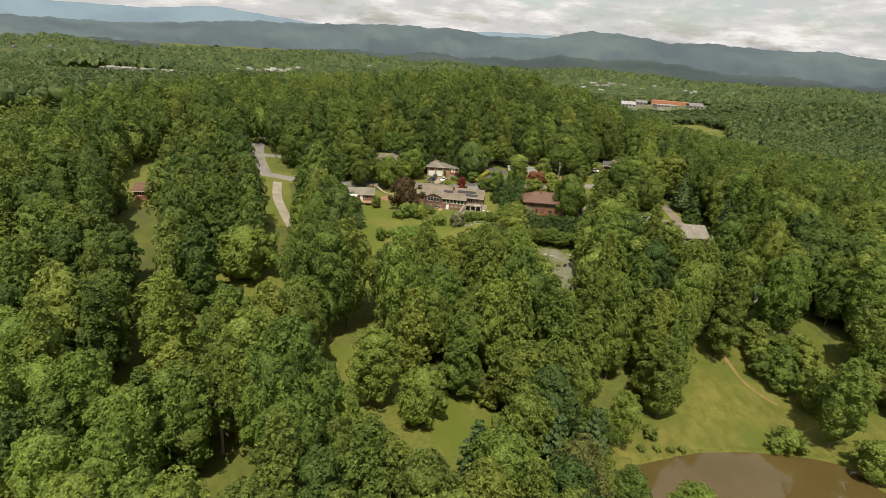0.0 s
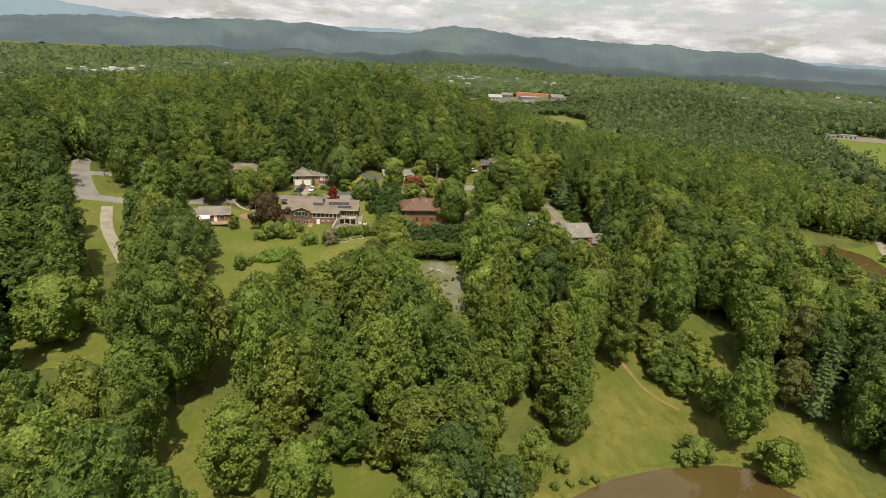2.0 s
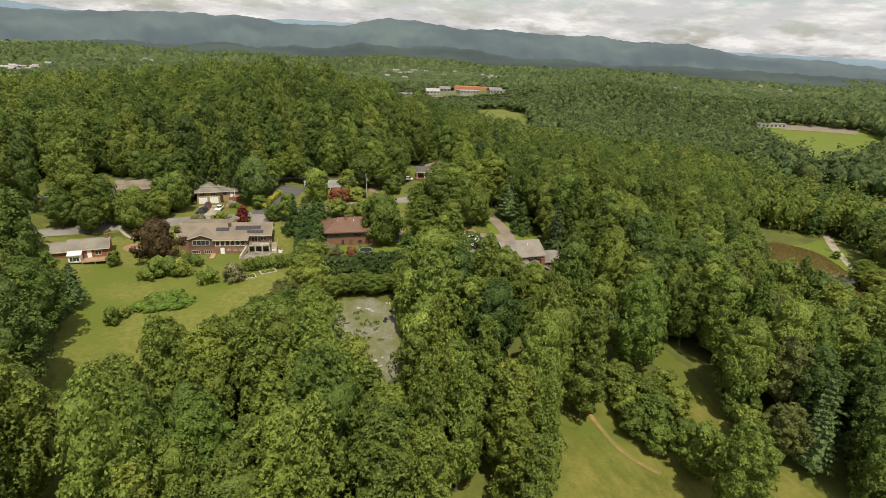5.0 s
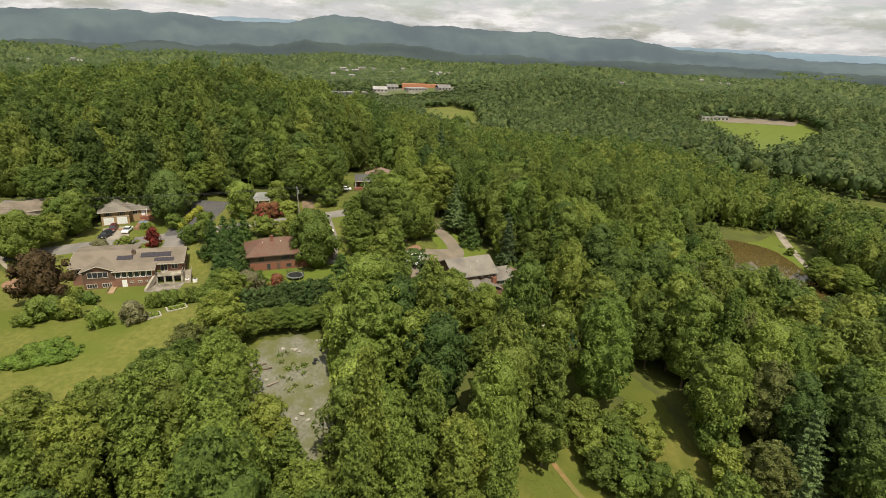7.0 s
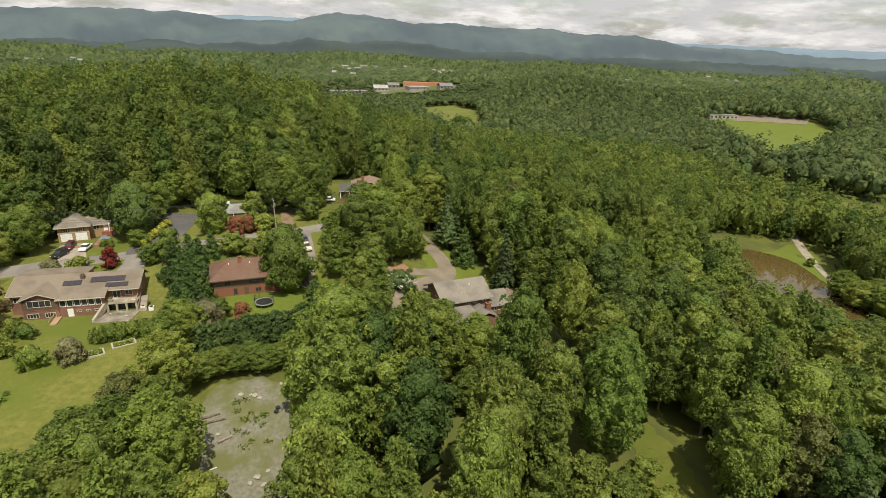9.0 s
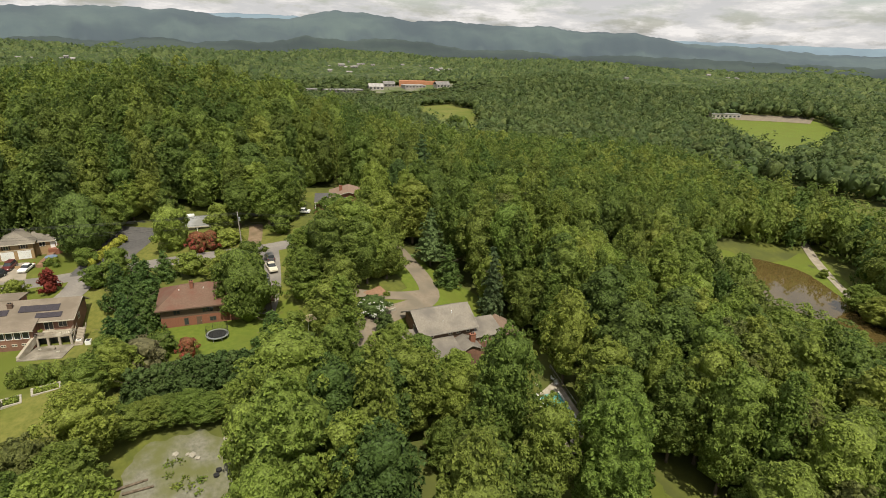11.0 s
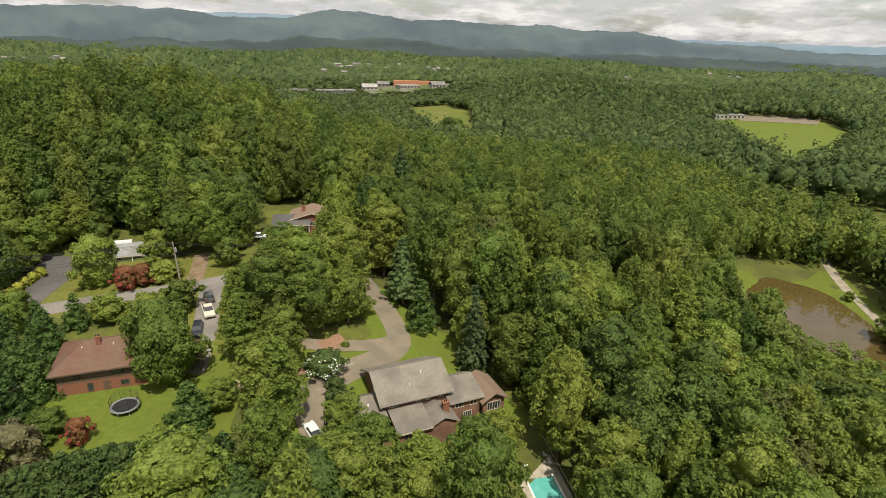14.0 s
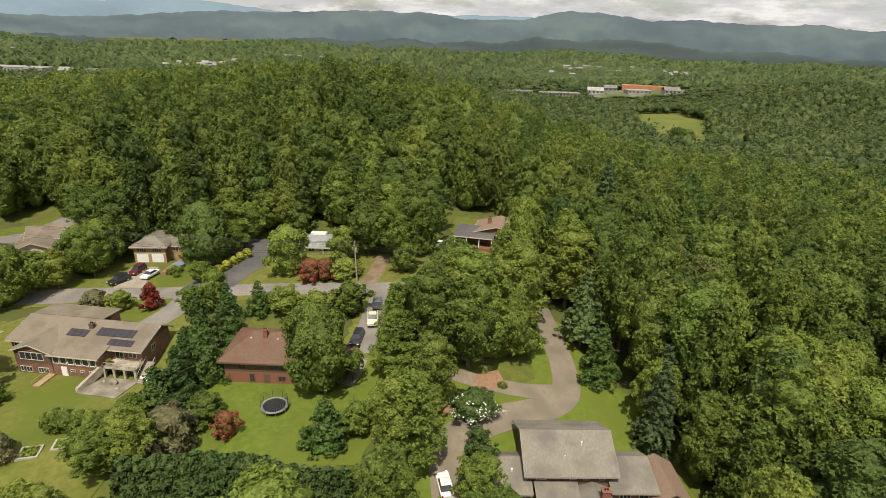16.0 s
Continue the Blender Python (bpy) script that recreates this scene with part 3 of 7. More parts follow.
ribbon("driveway", [(18.6, 229.8), (21.0, 239), (25.4, 249.5), (28.0, 256)], 11.4, M_BLACKTOP, "dark new asphalt driveway", "driveway", 0.2)
ribbon("driveway", [(17, 229), (15.5, 222), (13, 217)], 6.0, M_ROAD, "grey driveway of the long house", "driveway", 0.2)
ribbon("driveway", [(54.5, 231), (56, 238), (57, 246)], 3.6, M_CLAYDRIVE, "brown earth driveway", "driveway", 0.2)
ribbon("driveway", [(1.5, 233), (0.5, 240), (0, 245)], 6.2, M_CONC, "pale concrete driveway with parked cars", "driveway", 0.2)
ribbon("driveway", [(90.5, 224), (91.5, 214), (92, 206), (91, 199), (86, 194.5), (78, 191), (71, 186), (70.5, 178), (72, 172)], 4.9, M_EARTHDRIVE, "curving worn driveway of the large house", "driveway", 0.2)
ribbon("driveway", [(90, 199), (84, 198), (77, 198.5), (71, 200)], 3.2, M_EARTHDRIVE, "worn driveway loop", "driveway", 0.24)
ribbon("footpath", [(-24, 226), (-20, 219), (-14, 216)], 1.0, M_CONC, "pale concrete garden path", "path", 0.2)
ribbon("driveway", [(-30, 232), (-24, 236), (-20, 242)], 6.0, M_CONC, "pale concrete driveway", "driveway", 0.22)
ribbon("track", [(78.6, 131), (79.0, 126), (79.6, 120.5), (81.6, 115.5), (84.2, 112)], 1.0, M_DIRT, "worn red clay track", "track", 0.22)
ribbon("gravel_road", [(316, 262), (300, 244), (288, 231), (280, 221.5), (271, 211), (258, 194), (253, 184), (251, 174)], 4.2, M_CONC, "pale gravel road past the far pond", "road", 0.25)

# ---------------- foliage meshes ----------------
ico_bm = bmesh.new()
bmesh.ops.create_icosphere(ico_bm, subdivisions=1, radius=1.0)
ICO_V = np.array([v.co[:] for v in ico_bm.verts])
ICO_F = np.array([[v.index for v in q.verts] for q in ico_bm.faces])
ico_bm.free()
rng = np.random.default_rng(7)


def turned(n):
    """n random rotations about the upright axis, as matrices."""
    a = rng.uniform(0, 2 * np.pi, n)
    m = np.zeros((n, 3, 3))
    m[:, 0, 0] = m[:, 1, 1] = np.cos(a)
    m[:, 0, 1], m[:, 1, 0], m[:, 2, 2] = -np.sin(a), np.sin(a), 1
    return m


def leaf_faces(p, nrm, size, quad=True, jitter=0.5):
    """Leaf clumps at p facing roughly along nrm."""
    n = len(p)
    d = nrm + rng.normal(0, jitter, (n, 3))
    d /= np.linalg.norm(d, axis=1)[:, None] + 1e-9
    a = np.cross(d, rng.normal(0, 1, (n, 3)))
    a /= np.linalg.norm(a, axis=1)[:, None] + 1e-9
    b = np.cross(d, a)
    s = size * rng.uniform(0.6, 1.35, (n, 1))
    if quad:
        v = np.stack([p - a * s, p - b * s * 0.62 + d * s * 0.15, p + a * s, p + b * s * 0.62 + d * s * 0.15], 1)
        return v.reshape(-1, 3), np.arange(4 * n).reshape(n, 4)
    v = np.stack([p - a * s, p + a * s * 0.7 - b * s * 0.8, p + a * s * 0.5 + b * s * 0.9], 1)
    return v.reshape(-1, 3), np.arange(3 * n).reshape(n, 3)


def crown_profile(shape, u):
    """Half width of a crown at the height u, from 0 below to 1 above."""
    if shape == "oak":
        return np.sin(np.pi * np.clip(u * 0.84 + 0.14, 0, 1)) ** 0.7
    if shape == "tall":
        return np.clip(1.04 - u, 0.04, 1) ** 0.55 * np.clip(u * 4 + 0.55, 0, 1)
    if shape == "round":
        return np.sin(np.pi * np.clip(u * 0.92 + 0.06, 0, 1)) ** 0.55
    return (1.02 - u) * 0.95 + 0.05


def blobs(c, r):
    """Uneven lumps at c with radii r."""
    n, k = len(c), 12
    q = ICO_V[None] * (1 + np.clip(rng.normal(0, 0.2, (n, k, 1)), -0.4, 0.4))
    v = np.einsum("nij,nkj->nki", turned(n), q) * np.reshape(r, (n, 1, 1)) + c[:, None]
    return v.reshape(-1, 3), (ICO_F[None] + k * np.arange(n)[:, None, None]).reshape(-1, 3)


def crown_arrays(h, rad, base, n_lobe, n_leaf, leaf, shape="oak", core=0.86, low=False, lump=1.0):
    """A crown of many clumps over a solid heart: an uneven lump in each clump and leaves on its outside. All as triangles."""
    # the heart
    m = 1 if low else 5
    hu = np.linspace(0.08, 0.82, m) if m > 1 else np.array([0.45])
    hr = rad * crown_profile(shape, hu) * (0.74 if core else 0.8)
    hc = np.stack([rng.normal(0, 0.06 * rad, m), rng.normal(0, 0.06 * rad, m), base + (h - base) * hu], -1)
    V, F = blobs(hc, hr)
    if low:
        V[:, 2] = hc[0, 2] + (V[:, 2] - hc[0, 2]) * max(1.0, 0.42 * (h - base) / rad)
    # boughs on the outline, evenly wound round it, each crown with its own bulges
    u = (np.arange(n_lobe) + rng.uniform(0.0, 1.0, n_lobe)) / n_lobe
    u = np.clip(u ** (0.9 if shape != "cone" else 1.25), 0, 1)
    ang = np.arange(n_lobe) * 2.39996 + rng.uniform(-0.7, 0.7, n_lobe)
    prof = crown_profile(shape, u)
    p1, p2 = rng.uniform(0, 6.28, 2)
    bulge = 1 + 0.14 * np.sin(2 * ang + p1 + 3 * u) + 0.12 * np.sin(3 * ang + p2 - 7 * u)
    rr = rad * prof * bulge * rng.uniform(0.6, 0.96, n_lobe)
    area = 2 * rad * (h - base) / n_lobe
    lr = lump * (area ** 0.5) * rng.uniform(0.5, 1.05, n_lobe) * (0.6 + 0.4 * prof)
    c = np.stack([rr * np.cos(ang), rr * np.sin(ang), base + (h - base) * (u * 0.95 + 0.02)], -1)
    c[:, 2] = np.minimum(c[:, 2], h - lr * rng.uniform(0.5, 1.3, n_lobe))
    if core:
        v, f = blobs(c, lr * core * 0.8)
        F = np.concatenate([F, f + len(V)])
        V = np.concatenate([V, v])
    # sprays of leaves on the boughs, outward and upward, thick at some places and thin at others
    k = rng.choice(n_lobe, n_leaf, p=lr ** 2 / (lr ** 2).sum())
    d = rng.normal(0, 1, (n_leaf, 3))
    out = c[k] - np.array([0, 0, base + (h - base) * 0.35])
    out /= np.linalg.norm(out, axis=1)[:, None] + 1e-9
    d += 0.8 * out + np.array([0, 0, 0.4])
    d /= np.linalg.norm(d, axis=1)[:, None]
    tuft = 0.5 + 0.5 * np.sin(d[:, 0] * 4.1 + k * 1.7) * np.sin(d[:, 1] * 4.7 + k * 2.9) * np.sin(d[:, 2] * 4.3 + k)
    p = c[k] + d * (lr[k] * (0.74 + 0.42 * tuft + rng.uniform(-0.1, 0.14, n_leaf)))[:, None]
    lv, lf = leaf_faces(p, d + 0.2 * out + np.array([0, 0, 0.3]), leaf, False, 0.55)
    return np.concatenate([V, lv]), np.concatenate([F, lf + len(V)]), c, lr


def conifer_arrays(h, rad, base, tiers, n_leaf, leaf, droop=0.25):
    """Whorls of boughs, wide below and narrow above, hung with needle sprays."""
    P, N = [], []
    for i in range(tiers):
        u = (i + 0.5) / tiers
        r = rad * (1 - u) ** 0.8 * rng.uniform(0.8, 1.15) + 0.25
        nb = 5 + int(3 * (1 - u))
        for k in range(nb):
            a = 2 * np.pi * (k + rng.uniform(-0.3, 0.3)) / nb + i * 1.1
            m = max(3, int(n_leaf / tiers / nb * (1.6 - 1.2 * u)))
            s = rng.uniform(0.15, 1.0, m) ** 0.7
            rb = r * rng.uniform(0.75, 1.15)
            z = base + (h - base) * u + 0.3 * rb * s * 0.4 - droop * rb * s ** 2 + rng.normal(0, 0.12, m)
            w = 0.28 * rb * (1.1 - s) * rng.normal(0, 1, m)
            P.append(np.stack([s * rb * np.cos(a) - w * np.sin(a), s * rb * np.sin(a) + w * np.cos(a), z], -1))
            N.append(np.stack([0.5 * np.cos(a) * np.ones(m), 0.5 * np.sin(a) * np.ones(m), np.ones(m)], -1))
    P, N = np.concatenate(P), np.concatenate(N)
    lv, lf = leaf_faces(P, N, leaf, True, 0.45)
    lf = np.concatenate([lf[:, [0, 1, 2]], lf[:, [0, 2, 3]]])
    # inner cone
    seg = 9
    ring = []
    for j, (zz, rr) in enumerate(((base, 0.62), (base + (h - base) * 0.45, 0.38), (h * 0.98, 0.02))):
        for s in range(seg):
            a = 2 * np.pi * s / seg
            ring.append((rad * rr * np.cos(a) * rng.uniform(0.8, 1.1), rad * rr * np.sin(a) * rng.uniform(0.8, 1.1), zz))
    cf = []
    for j in range(2):
        for s in range(seg):
            a, b = j * seg + s, j * seg + (s + 1) % seg
            cf += [(a, b, b + seg), (a, b + seg, a + seg)]
    cv = np.array(ring)
    return np.concatenate([cv, lv]), np.concatenate([np.array(cf), lf + len(cv)])


def trunk_form(h, r, top=0.7, limbs=5, reach=2.5):
    f = Form()
    p = Vector((0, 0, -0.6))
    for i in range(4):
        q = Vector((random.uniform(-0.2, 0.2), random.uniform(-0.2, 0.2), h * top * (i + 1) / 4))
        f.bar(p, q, r * (1 - 0.22 * i), r * (1 - 0.22 * (i + 1)), 7)
        p = q
    for i in range(limbs):
        z = h * random.uniform(0.28, 0.65)
        a = i * 2.4 + random.uniform(-0.4, 0.4)
        f.bar((0, 0, z), (reach * math.cos(a), reach * math.sin(a), z + reach * 0.8), r * 0.32, r * 0.1, 5)
    return f


TREES = {}


def tree_kind(key, name, h, crown, trunk_r, mat, label, category="tree", limbs=5, reach=2.5, top=0.7):
    """One tree of each kind, kept as meshes; planted by plant()."""
    TREES[key] = (name, h, np_mesh(name + "_crown", crown[0], crown[1], mat, True), trunk_form(h, trunk_r, top, limbs, reach).mesh("trunk", M_BARK), label, category)




def plant(key, x, y, size=1.0, wide=None, turn=None, label=None, group="", z=None):
    name, h, crown, trunk, lab, cat = TREES[key]
    wide = size if wide is None else wide
    t = new(name)
    t.matrix_world = pose(x, y, z_at(x, y) if z is None else z, 0, 0, random.uniform(0, 360) if turn is None else turn) @ Matrix.Diagonal((wide, wide, size, 1))
    tagged(t, label or lab, cat, group)
    a, b = new("trunk", trunk), new("crown", crown)
    a.parent = b.parent = t
    return t


for i in range(4):
    tree_kind("oak%d" % i, "broadleaf_tree", 22.0, crown_arrays(22, 5.6, 4.0, 120, 5000, 0.288, "oak", 0), 0.36, M_LEAF, "tall leafy green broadleaf tree of the wood")
for i in range(3):
    tree_kind("tall%d" % i, "broadleaf_tree", 25.0, crown_arrays(25, 4.6, 3.0, 120, 5000, 0.288, "tall", 0), 0.34, M_LEAF, "tall narrow green poplar-like tree of the wood")
for i in range(2):
    tree_kind("dim%d" % i, "broadleaf_tree", 22.0, crown_arrays(22, 5.2, 4.0, 120, 5000, 0.288, "oak", 0), 0.36, M_DARKLEAF, "tall dark-green broadleaf tree of the wood")
    tree_kind("olive%d" % i, "broadleaf_tree", 21.0, crown_arrays(21, 5.4, 4.0, 120, 5000, 0.288, "round", 0), 0.36, M_OLIVE, "olive-green broadleaf tree of the wood")
for i in range(2):
    tree_kind("bright%d" % i, "broadleaf_tree", 22.0, crown_arrays(22, 6.0, 3.0, 125, 5400, 0.30, "round", 0), 0.36, M_BRIGHT, "broad bright green broadleaf tree of the wood")
tree_kind("round0", "shade_tree", 13.0, crown_arrays(13, 6.2, 1.8, 42, 2300, 0.34, "round", 0.92), 0.35, M_LEAF, "broad round green shade tree on a lawn")
tree_kind("round1", "shade_tree", 9.0, crown_arrays(9, 3.6, 1.2, 30, 1400, 0.27, "round", 0.92), 0.2, M_LEAF, "round green leafy garden tree")
tree_kind("pine0", "pine_tree", 20.0, conifer_arrays(20, 5.4, 3.0, 14, 2600, 0.42, 0.05), 0.28, M_PINE, "grey-green pine tree with layered boughs")
tree_kind("spruce0", "spruce_tree", 15.0, conifer_arrays(15, 3.2, 0.6, 14, 1700, 0.40, 0.3), 0.22, M_SPRUCE, "dark green cone-shaped spruce tree")
tree_kind("cedar0", "cedar_tree", 9.0, crown_arrays(9, 2.5, 0.1, 40, 1700, 0.22, "round", 0.95), 0.16, M_HEDGE, "dark green dense cedar tree")
tree_kind("lime0", "pale_tree", 12.0, crown_arrays(11.5, 4.6, 0.5, 40, 2100, 0.29, "round", 0.92), 0.24, M_LIME, "pale yellow-green leafy garden tree")
tree_kind("purple0", "plum_tree", 12.0, crown_arrays(12, 5.2, 0.8, 36, 1900, 0.32, "round", 0.92), 0.25, M_PURPLE, "dark purple-brown leafed tree on the lawn")
tree_kind("red0", "red_tree", 6.0, crown_arrays(6, 2.2, 0.9, 40, 700, 0.18, "tall", 0.86), 0.12, M_RED, "small red-leafed tree on a front lawn")
tree_kind("crape0", "crape_myrtle", 4.6, crown_arrays(4.6, 2.6, 0.2, 36, 800, 0.18, "round", 0.86), 0.10, M_CRAPE, "red flowering crape myrtle shrub")
tree_kind("bush0", "shrub", 3.0, crown_arrays(3, 2.0, 0.0, 22, 420, 0.17, "round", 0.86), 0.07, M_LEAF, "rounded green leafy garden shrub", "shrub")
tree_kind("creeper0", "creeper_mound", 2.2, crown_arrays(2.2, 2.2, 0.0, 26, 600, 0.17, "round", 0.9), 0.05, M_CREEPER, "low bright green creeper-covered mound", "shrub")
tree_kind("grey0", "shrub", 3.6, crown_arrays(3.6, 2.3, 0.0, 34, 1500, 0.15, "round", 0.8), 0.08, M_GREYBUSH, "greyish brown twiggy garden shrub", "shrub")
tree_kind("yellow0", "shrub", 2.0, crown_arrays(2, 1.1, 0.0, 14, 260, 0.15, "round", 0.86), 0.05, M_YELLOW, "bright yellow-leafed shrub beside the drive", "shrub")
tree_kind("white0", "flowering_tree", 6.0, crown_arrays(6, 4.0, 0.3, 50, 1100, 0.20, "round", 0.9), 0.15, M_HEDGE, "green tree dotted with white blossom")
tree_kind("cypress0", "cypress_tree", 11.0, crown_arrays(11, 2.9, 0.1, 80, 2200, 0.23, "cone", 0), 0.18, M_CYPRESS, "dense mid-green cone-shaped cypress tree")
tree_kind("dark0", "shade_tree", 13.0, crown_arrays(13, 6.2, 1.2, 46, 2500, 0.32, "round", 0.95), 0.35, M_DARKLEAF, "broad round dark-green shade tree")
tree_kind("hedge0", "hedge_cedar", 7.0, crown_arrays(7, 2.5, 0.0, 34, 1400, 0.24, "tall", 1.0), 0.12, M_HEDGE, "dark green evergreen of a tall hedge")

# tall grass on the hay field
hx, hy = rng.uniform(36, 127, 26000), rng.uniform(77, 142, 26000)
hk = inside(FIELD, hx, hy) & (pond_r(POND_A, hx, hy) > 1.12)
hx, hy = hx[hk], hy[hk]
gv, gf = leaf_faces(np.stack([hx, hy, land(hx, hy) + 0.115], -1), np.stack([0 * hx, 0 * hx, 0 * hx + 1.0], -1), 0.22, False, 0.07)
hay = new("tall_grass", np_mesh("tall_grass", gv, gf, M_FIELD))
tagged(hay, "tufts of tall yellowish grass on the hay field", "grass", kind="stuff")

# ---------------- trees placed one by one ----------------
HEROES = []


def stand(x, y, key, size, wide):
    """A tree of the wood that stands out singly."""
    HEROES.append((x, y, key, size, wide))


stand(41.3, 123.3, "tall0", 1.42, 0.91)
stand(-6.0, 110.5, "oak3", 1.41, 0.99)
stand(127.5, 210.9, "tall1", 1.23, 1.09)
stand(22.3, 121.9, "oak0", 1.39, 1.01)
stand(-20.8, 75.1, "oak2", 1.39, 1.14)
stand(69.7, 132.9, "oak2", 1.38, 1.00)
stand(21.2, 116.9, "oak2", 1.38, 1.15)
stand(18.9, 107.5, "tall1", 1.20, 1.02)
stand(157.2, 205.1, "oak2", 1.33, 0.97)
stand(51.8, 126.2, "tall2", 1.16, 0.92)
stand(64.1, 126.6, "oak1", 1.29, 0.99)
stand(44.6, 118.3, "tall1", 1.13, 0.91)
stand(84.0, 150.6, "oak2", 1.28, 0.95)
stand(46.5, 143.5, "bright1", 0.90, 0.85)
stand(-22.3, 116.0, "oak3", 1.27, 1.06)
stand(38.3, 118.1, "tall1", 1.12, 0.94)
stand(63.3, 152.8, "tall1", 1.11, 1.01)
stand(-28.0, 119.5, "oak0", 1.23, 0.96)
stand(-19.1, 120.5, "oak2", 1.23, 1.08)
stand(86.2, 141.5, "oak2", 1.05, 0.85)
stand(104.7, 213.2, "oak0", 1.20, 1.05)
stand(33.9, 103.4, "tall0", 1.04, 0.98)
stand(-29.4, 84.1, "oak1", 1.18, 1.04)
stand(42.0, 134.9, "oak2", 0.94, 0.89)
stand(-35.3, 89.3, "tall1", 1.03, 0.98)
stand(76.4, 128.9, "tall0", 1.02, 1.02)
stand(74.5, 202.0, "oak1", 0.77, 0.98)
stand(123.0, 146.8, "oak2", 1.16, 1.06)
stand(118.4, 160.8, "tall2", 1.02, 0.97)
stand(116.4, 180.5, "oak2", 1.12, 1.13)
stand(126.0, 170.9, "oak0", 1.12, 1.03)
stand(53.8, 119.6, "tall1", 0.98, 1.04)
stand(28.2, 113.4, "tall2", 0.97, 0.93)
stand(57.5, 157.0, "dim1", 0.95, 1.05)
stand(-49.6, 97.4, "tall1", 0.95, 1.02)
stand(129.6, 190.7, "oak0", 1.05, 1.04)
stand(62.4, 171.2, "oak2", 0.65, 0.71)
stand(74.2, 136.9, "oak2", 1.04, 1.09)
stand(109.5, 120.8, "oak1", 1.04, 1.06)
stand(126.2, 158.3, "tall0", 0.88, 0.97)
stand(161.9, 190.1, "oak1", 0.98, 1.10)
stand(16.1, 142.6, "oak1", 0.97, 1.03)
stand(-3.0, 106.9, "tall2", 0.85, 1.02)
stand(66.5, 160.0, "dim0", 0.80, 1.15)
stand(74.5, 176.0, "oak2", 0.42, 0.62)
stand(14.2, 123.8, "tall1", 0.84, 1.07)
stand(7.3, 102.3, "tall1", 0.83, 1.01)
stand(132.1, 135.9, "oak1", 0.93, 1.07)
stand(111.9, 206.9, "tall1", 0.79, 1.01)
stand(4.1, 136.8, "oak1", 0.89, 1.05)
stand(106.8, 154.2, "oak2", 0.87, 0.96)
stand(20.0, 98.2, "oak0", 0.87, 1.20)
stand(-27.6, 160.7, "oak0", 0.87, 1.07)
stand(-42.4, 82.7, "tall0", 0.76, 1.18)
stand(-27.0, 108.0, "oak1", 0.86, 1.03)
stand(53.2, 112.9, "tall2", 0.75, 0.94)
stand(96.9, 226.4, "oak2", 0.85, 1.15)
stand(74.7, 208.3, "oak2", 0.85, 1.03)
stand(24.0, 149.1, "oak3", 0.85, 0.97)
stand(64.2, 243.7, "oak1", 0.82, 0.96)
stand(89.5, 237.0, "oak3", 0.62, 0.9)
stand(112.0, 103.5, "pine0", 0.72, 0.8)
stand(117.5, 107.5, "pine0", 0.85, 0.9)
stand(108.5, 107.5, "olive0", 0.62, 0.8)
stand(119.5, 97.5, "dim0", 0.85, 1.05)
stand(123.0, 91.0, "dim1", 0.9, 1.1)
stand(126.0, 103.0, "dim0", 0.95, 1.0)
stand(117.0, 87.0, "dim1", 0.7, 1.0)
stand(53.5, 107.0, "tall2", 0.82, 0.95)
stand(58.5, 114.0, "tall1", 1.0, 0.85)
stand(58.6, 262.0, "dim0", 0.88, 1.1)
stand(68.2, 258.5, "dim1", 0.68, 1.05)
stand(87.0, 231.5, "bright0", 0.92, 0.72)
stand(82.0, 221.0, "tall1", 0.70, 0.95)
stand(105.6, 265.2, "oak1", 0.79, 1.14)
stand(99.5, 243.0, "oak0", 0.78, 1.0)
stand(114.7, 124.3, "oak3", 0.76, 1.09)
stand(136.0, 132.8, "oak3", 0.74, 1.00)
stand(13.7, 151.8, "oak0", 0.69, 1.05)
stand(30.0, 80.0, "pine0", 0.95, 0.95)
stand(22.0, 73.5, "pine0", 1.05, 1.05)
stand(9.0, 72.0, "pine0", 0.95, 1.0)
stand(118.0, 274.0, "pine0", 1.3, 1.2)
stand(56.0, 71.5, "oak1", 0.5, 0.8)
stand(67.0, 70.5, "oak3", 0.5, 0.8)
stand(47.0, 74.0, "oak2", 0.55, 0.8)
stand(107.5, 166.5, "oak0", 0.98, 0.9)
stand(72.5, 214.0, "oak0", 0.80, 1.0)
stand(5.0, 147.0, "oak1", 0.66, 0.85)
stand(-2.5, 146.0, "oak2", 0.68, 0.85)
stand(18.5, 152.5, "oak3", 0.7, 0.85)
stand(-10.0, 128.0, "oak0", 0.9, 0.95)
stand(84.0, 214.0, "oak1", 0.85, 1.1)
stand(65.5, 181.5, "tall1", 0.62, 0.95)
stand(62.0, 199.0, "tall0", 0.50, 0.80)
stand(68.0, 207.0, "oak3", 0.62, 0.9)
stand(64.5, 209.0, "oak2", 0.55, 0.8)
stand(103.0, 146.5, "oak2", 0.9, 1.0)
stand(-38.0, 96.6, "oak1", 1.00, 0.91)
stand(-31.3, 99.0, "oak3", 1.00, 0.95)
stand(-25.4, 99.3, "oak0", 1.00, 0.86)
stand(-24.7, 86.1, "oak3", 1.00, 0.96)
stand(-32.5, 82.3, "oak0", 1.00, 0.89)
stand(-41.9, 72.3, "tall0", 0.88, 0.92)
stand(-37.7, 74.1, "oak1", 1.00, 1.02)
stand(-33.4, 52.9, "oak0", 1.00, 1.02)
stand(-20.3, 52.3, "oak2", 1.00, 1.01)
stand(55.8, 123.2, "oak1", 1.00, 0.88)
stand(33.3, 88.6, "oak2", 0.59, 0.73)
stand(41.3, 96.0, "oak2", 0.59, 0.65)
stand(24.0, 75.7, "tall0", 0.52, 0.69)
stand(30.3, 75.7, "oak3", 0.59, 0.71)
stand(35.5, 74.1, "oak1", 0.59, 0.67)
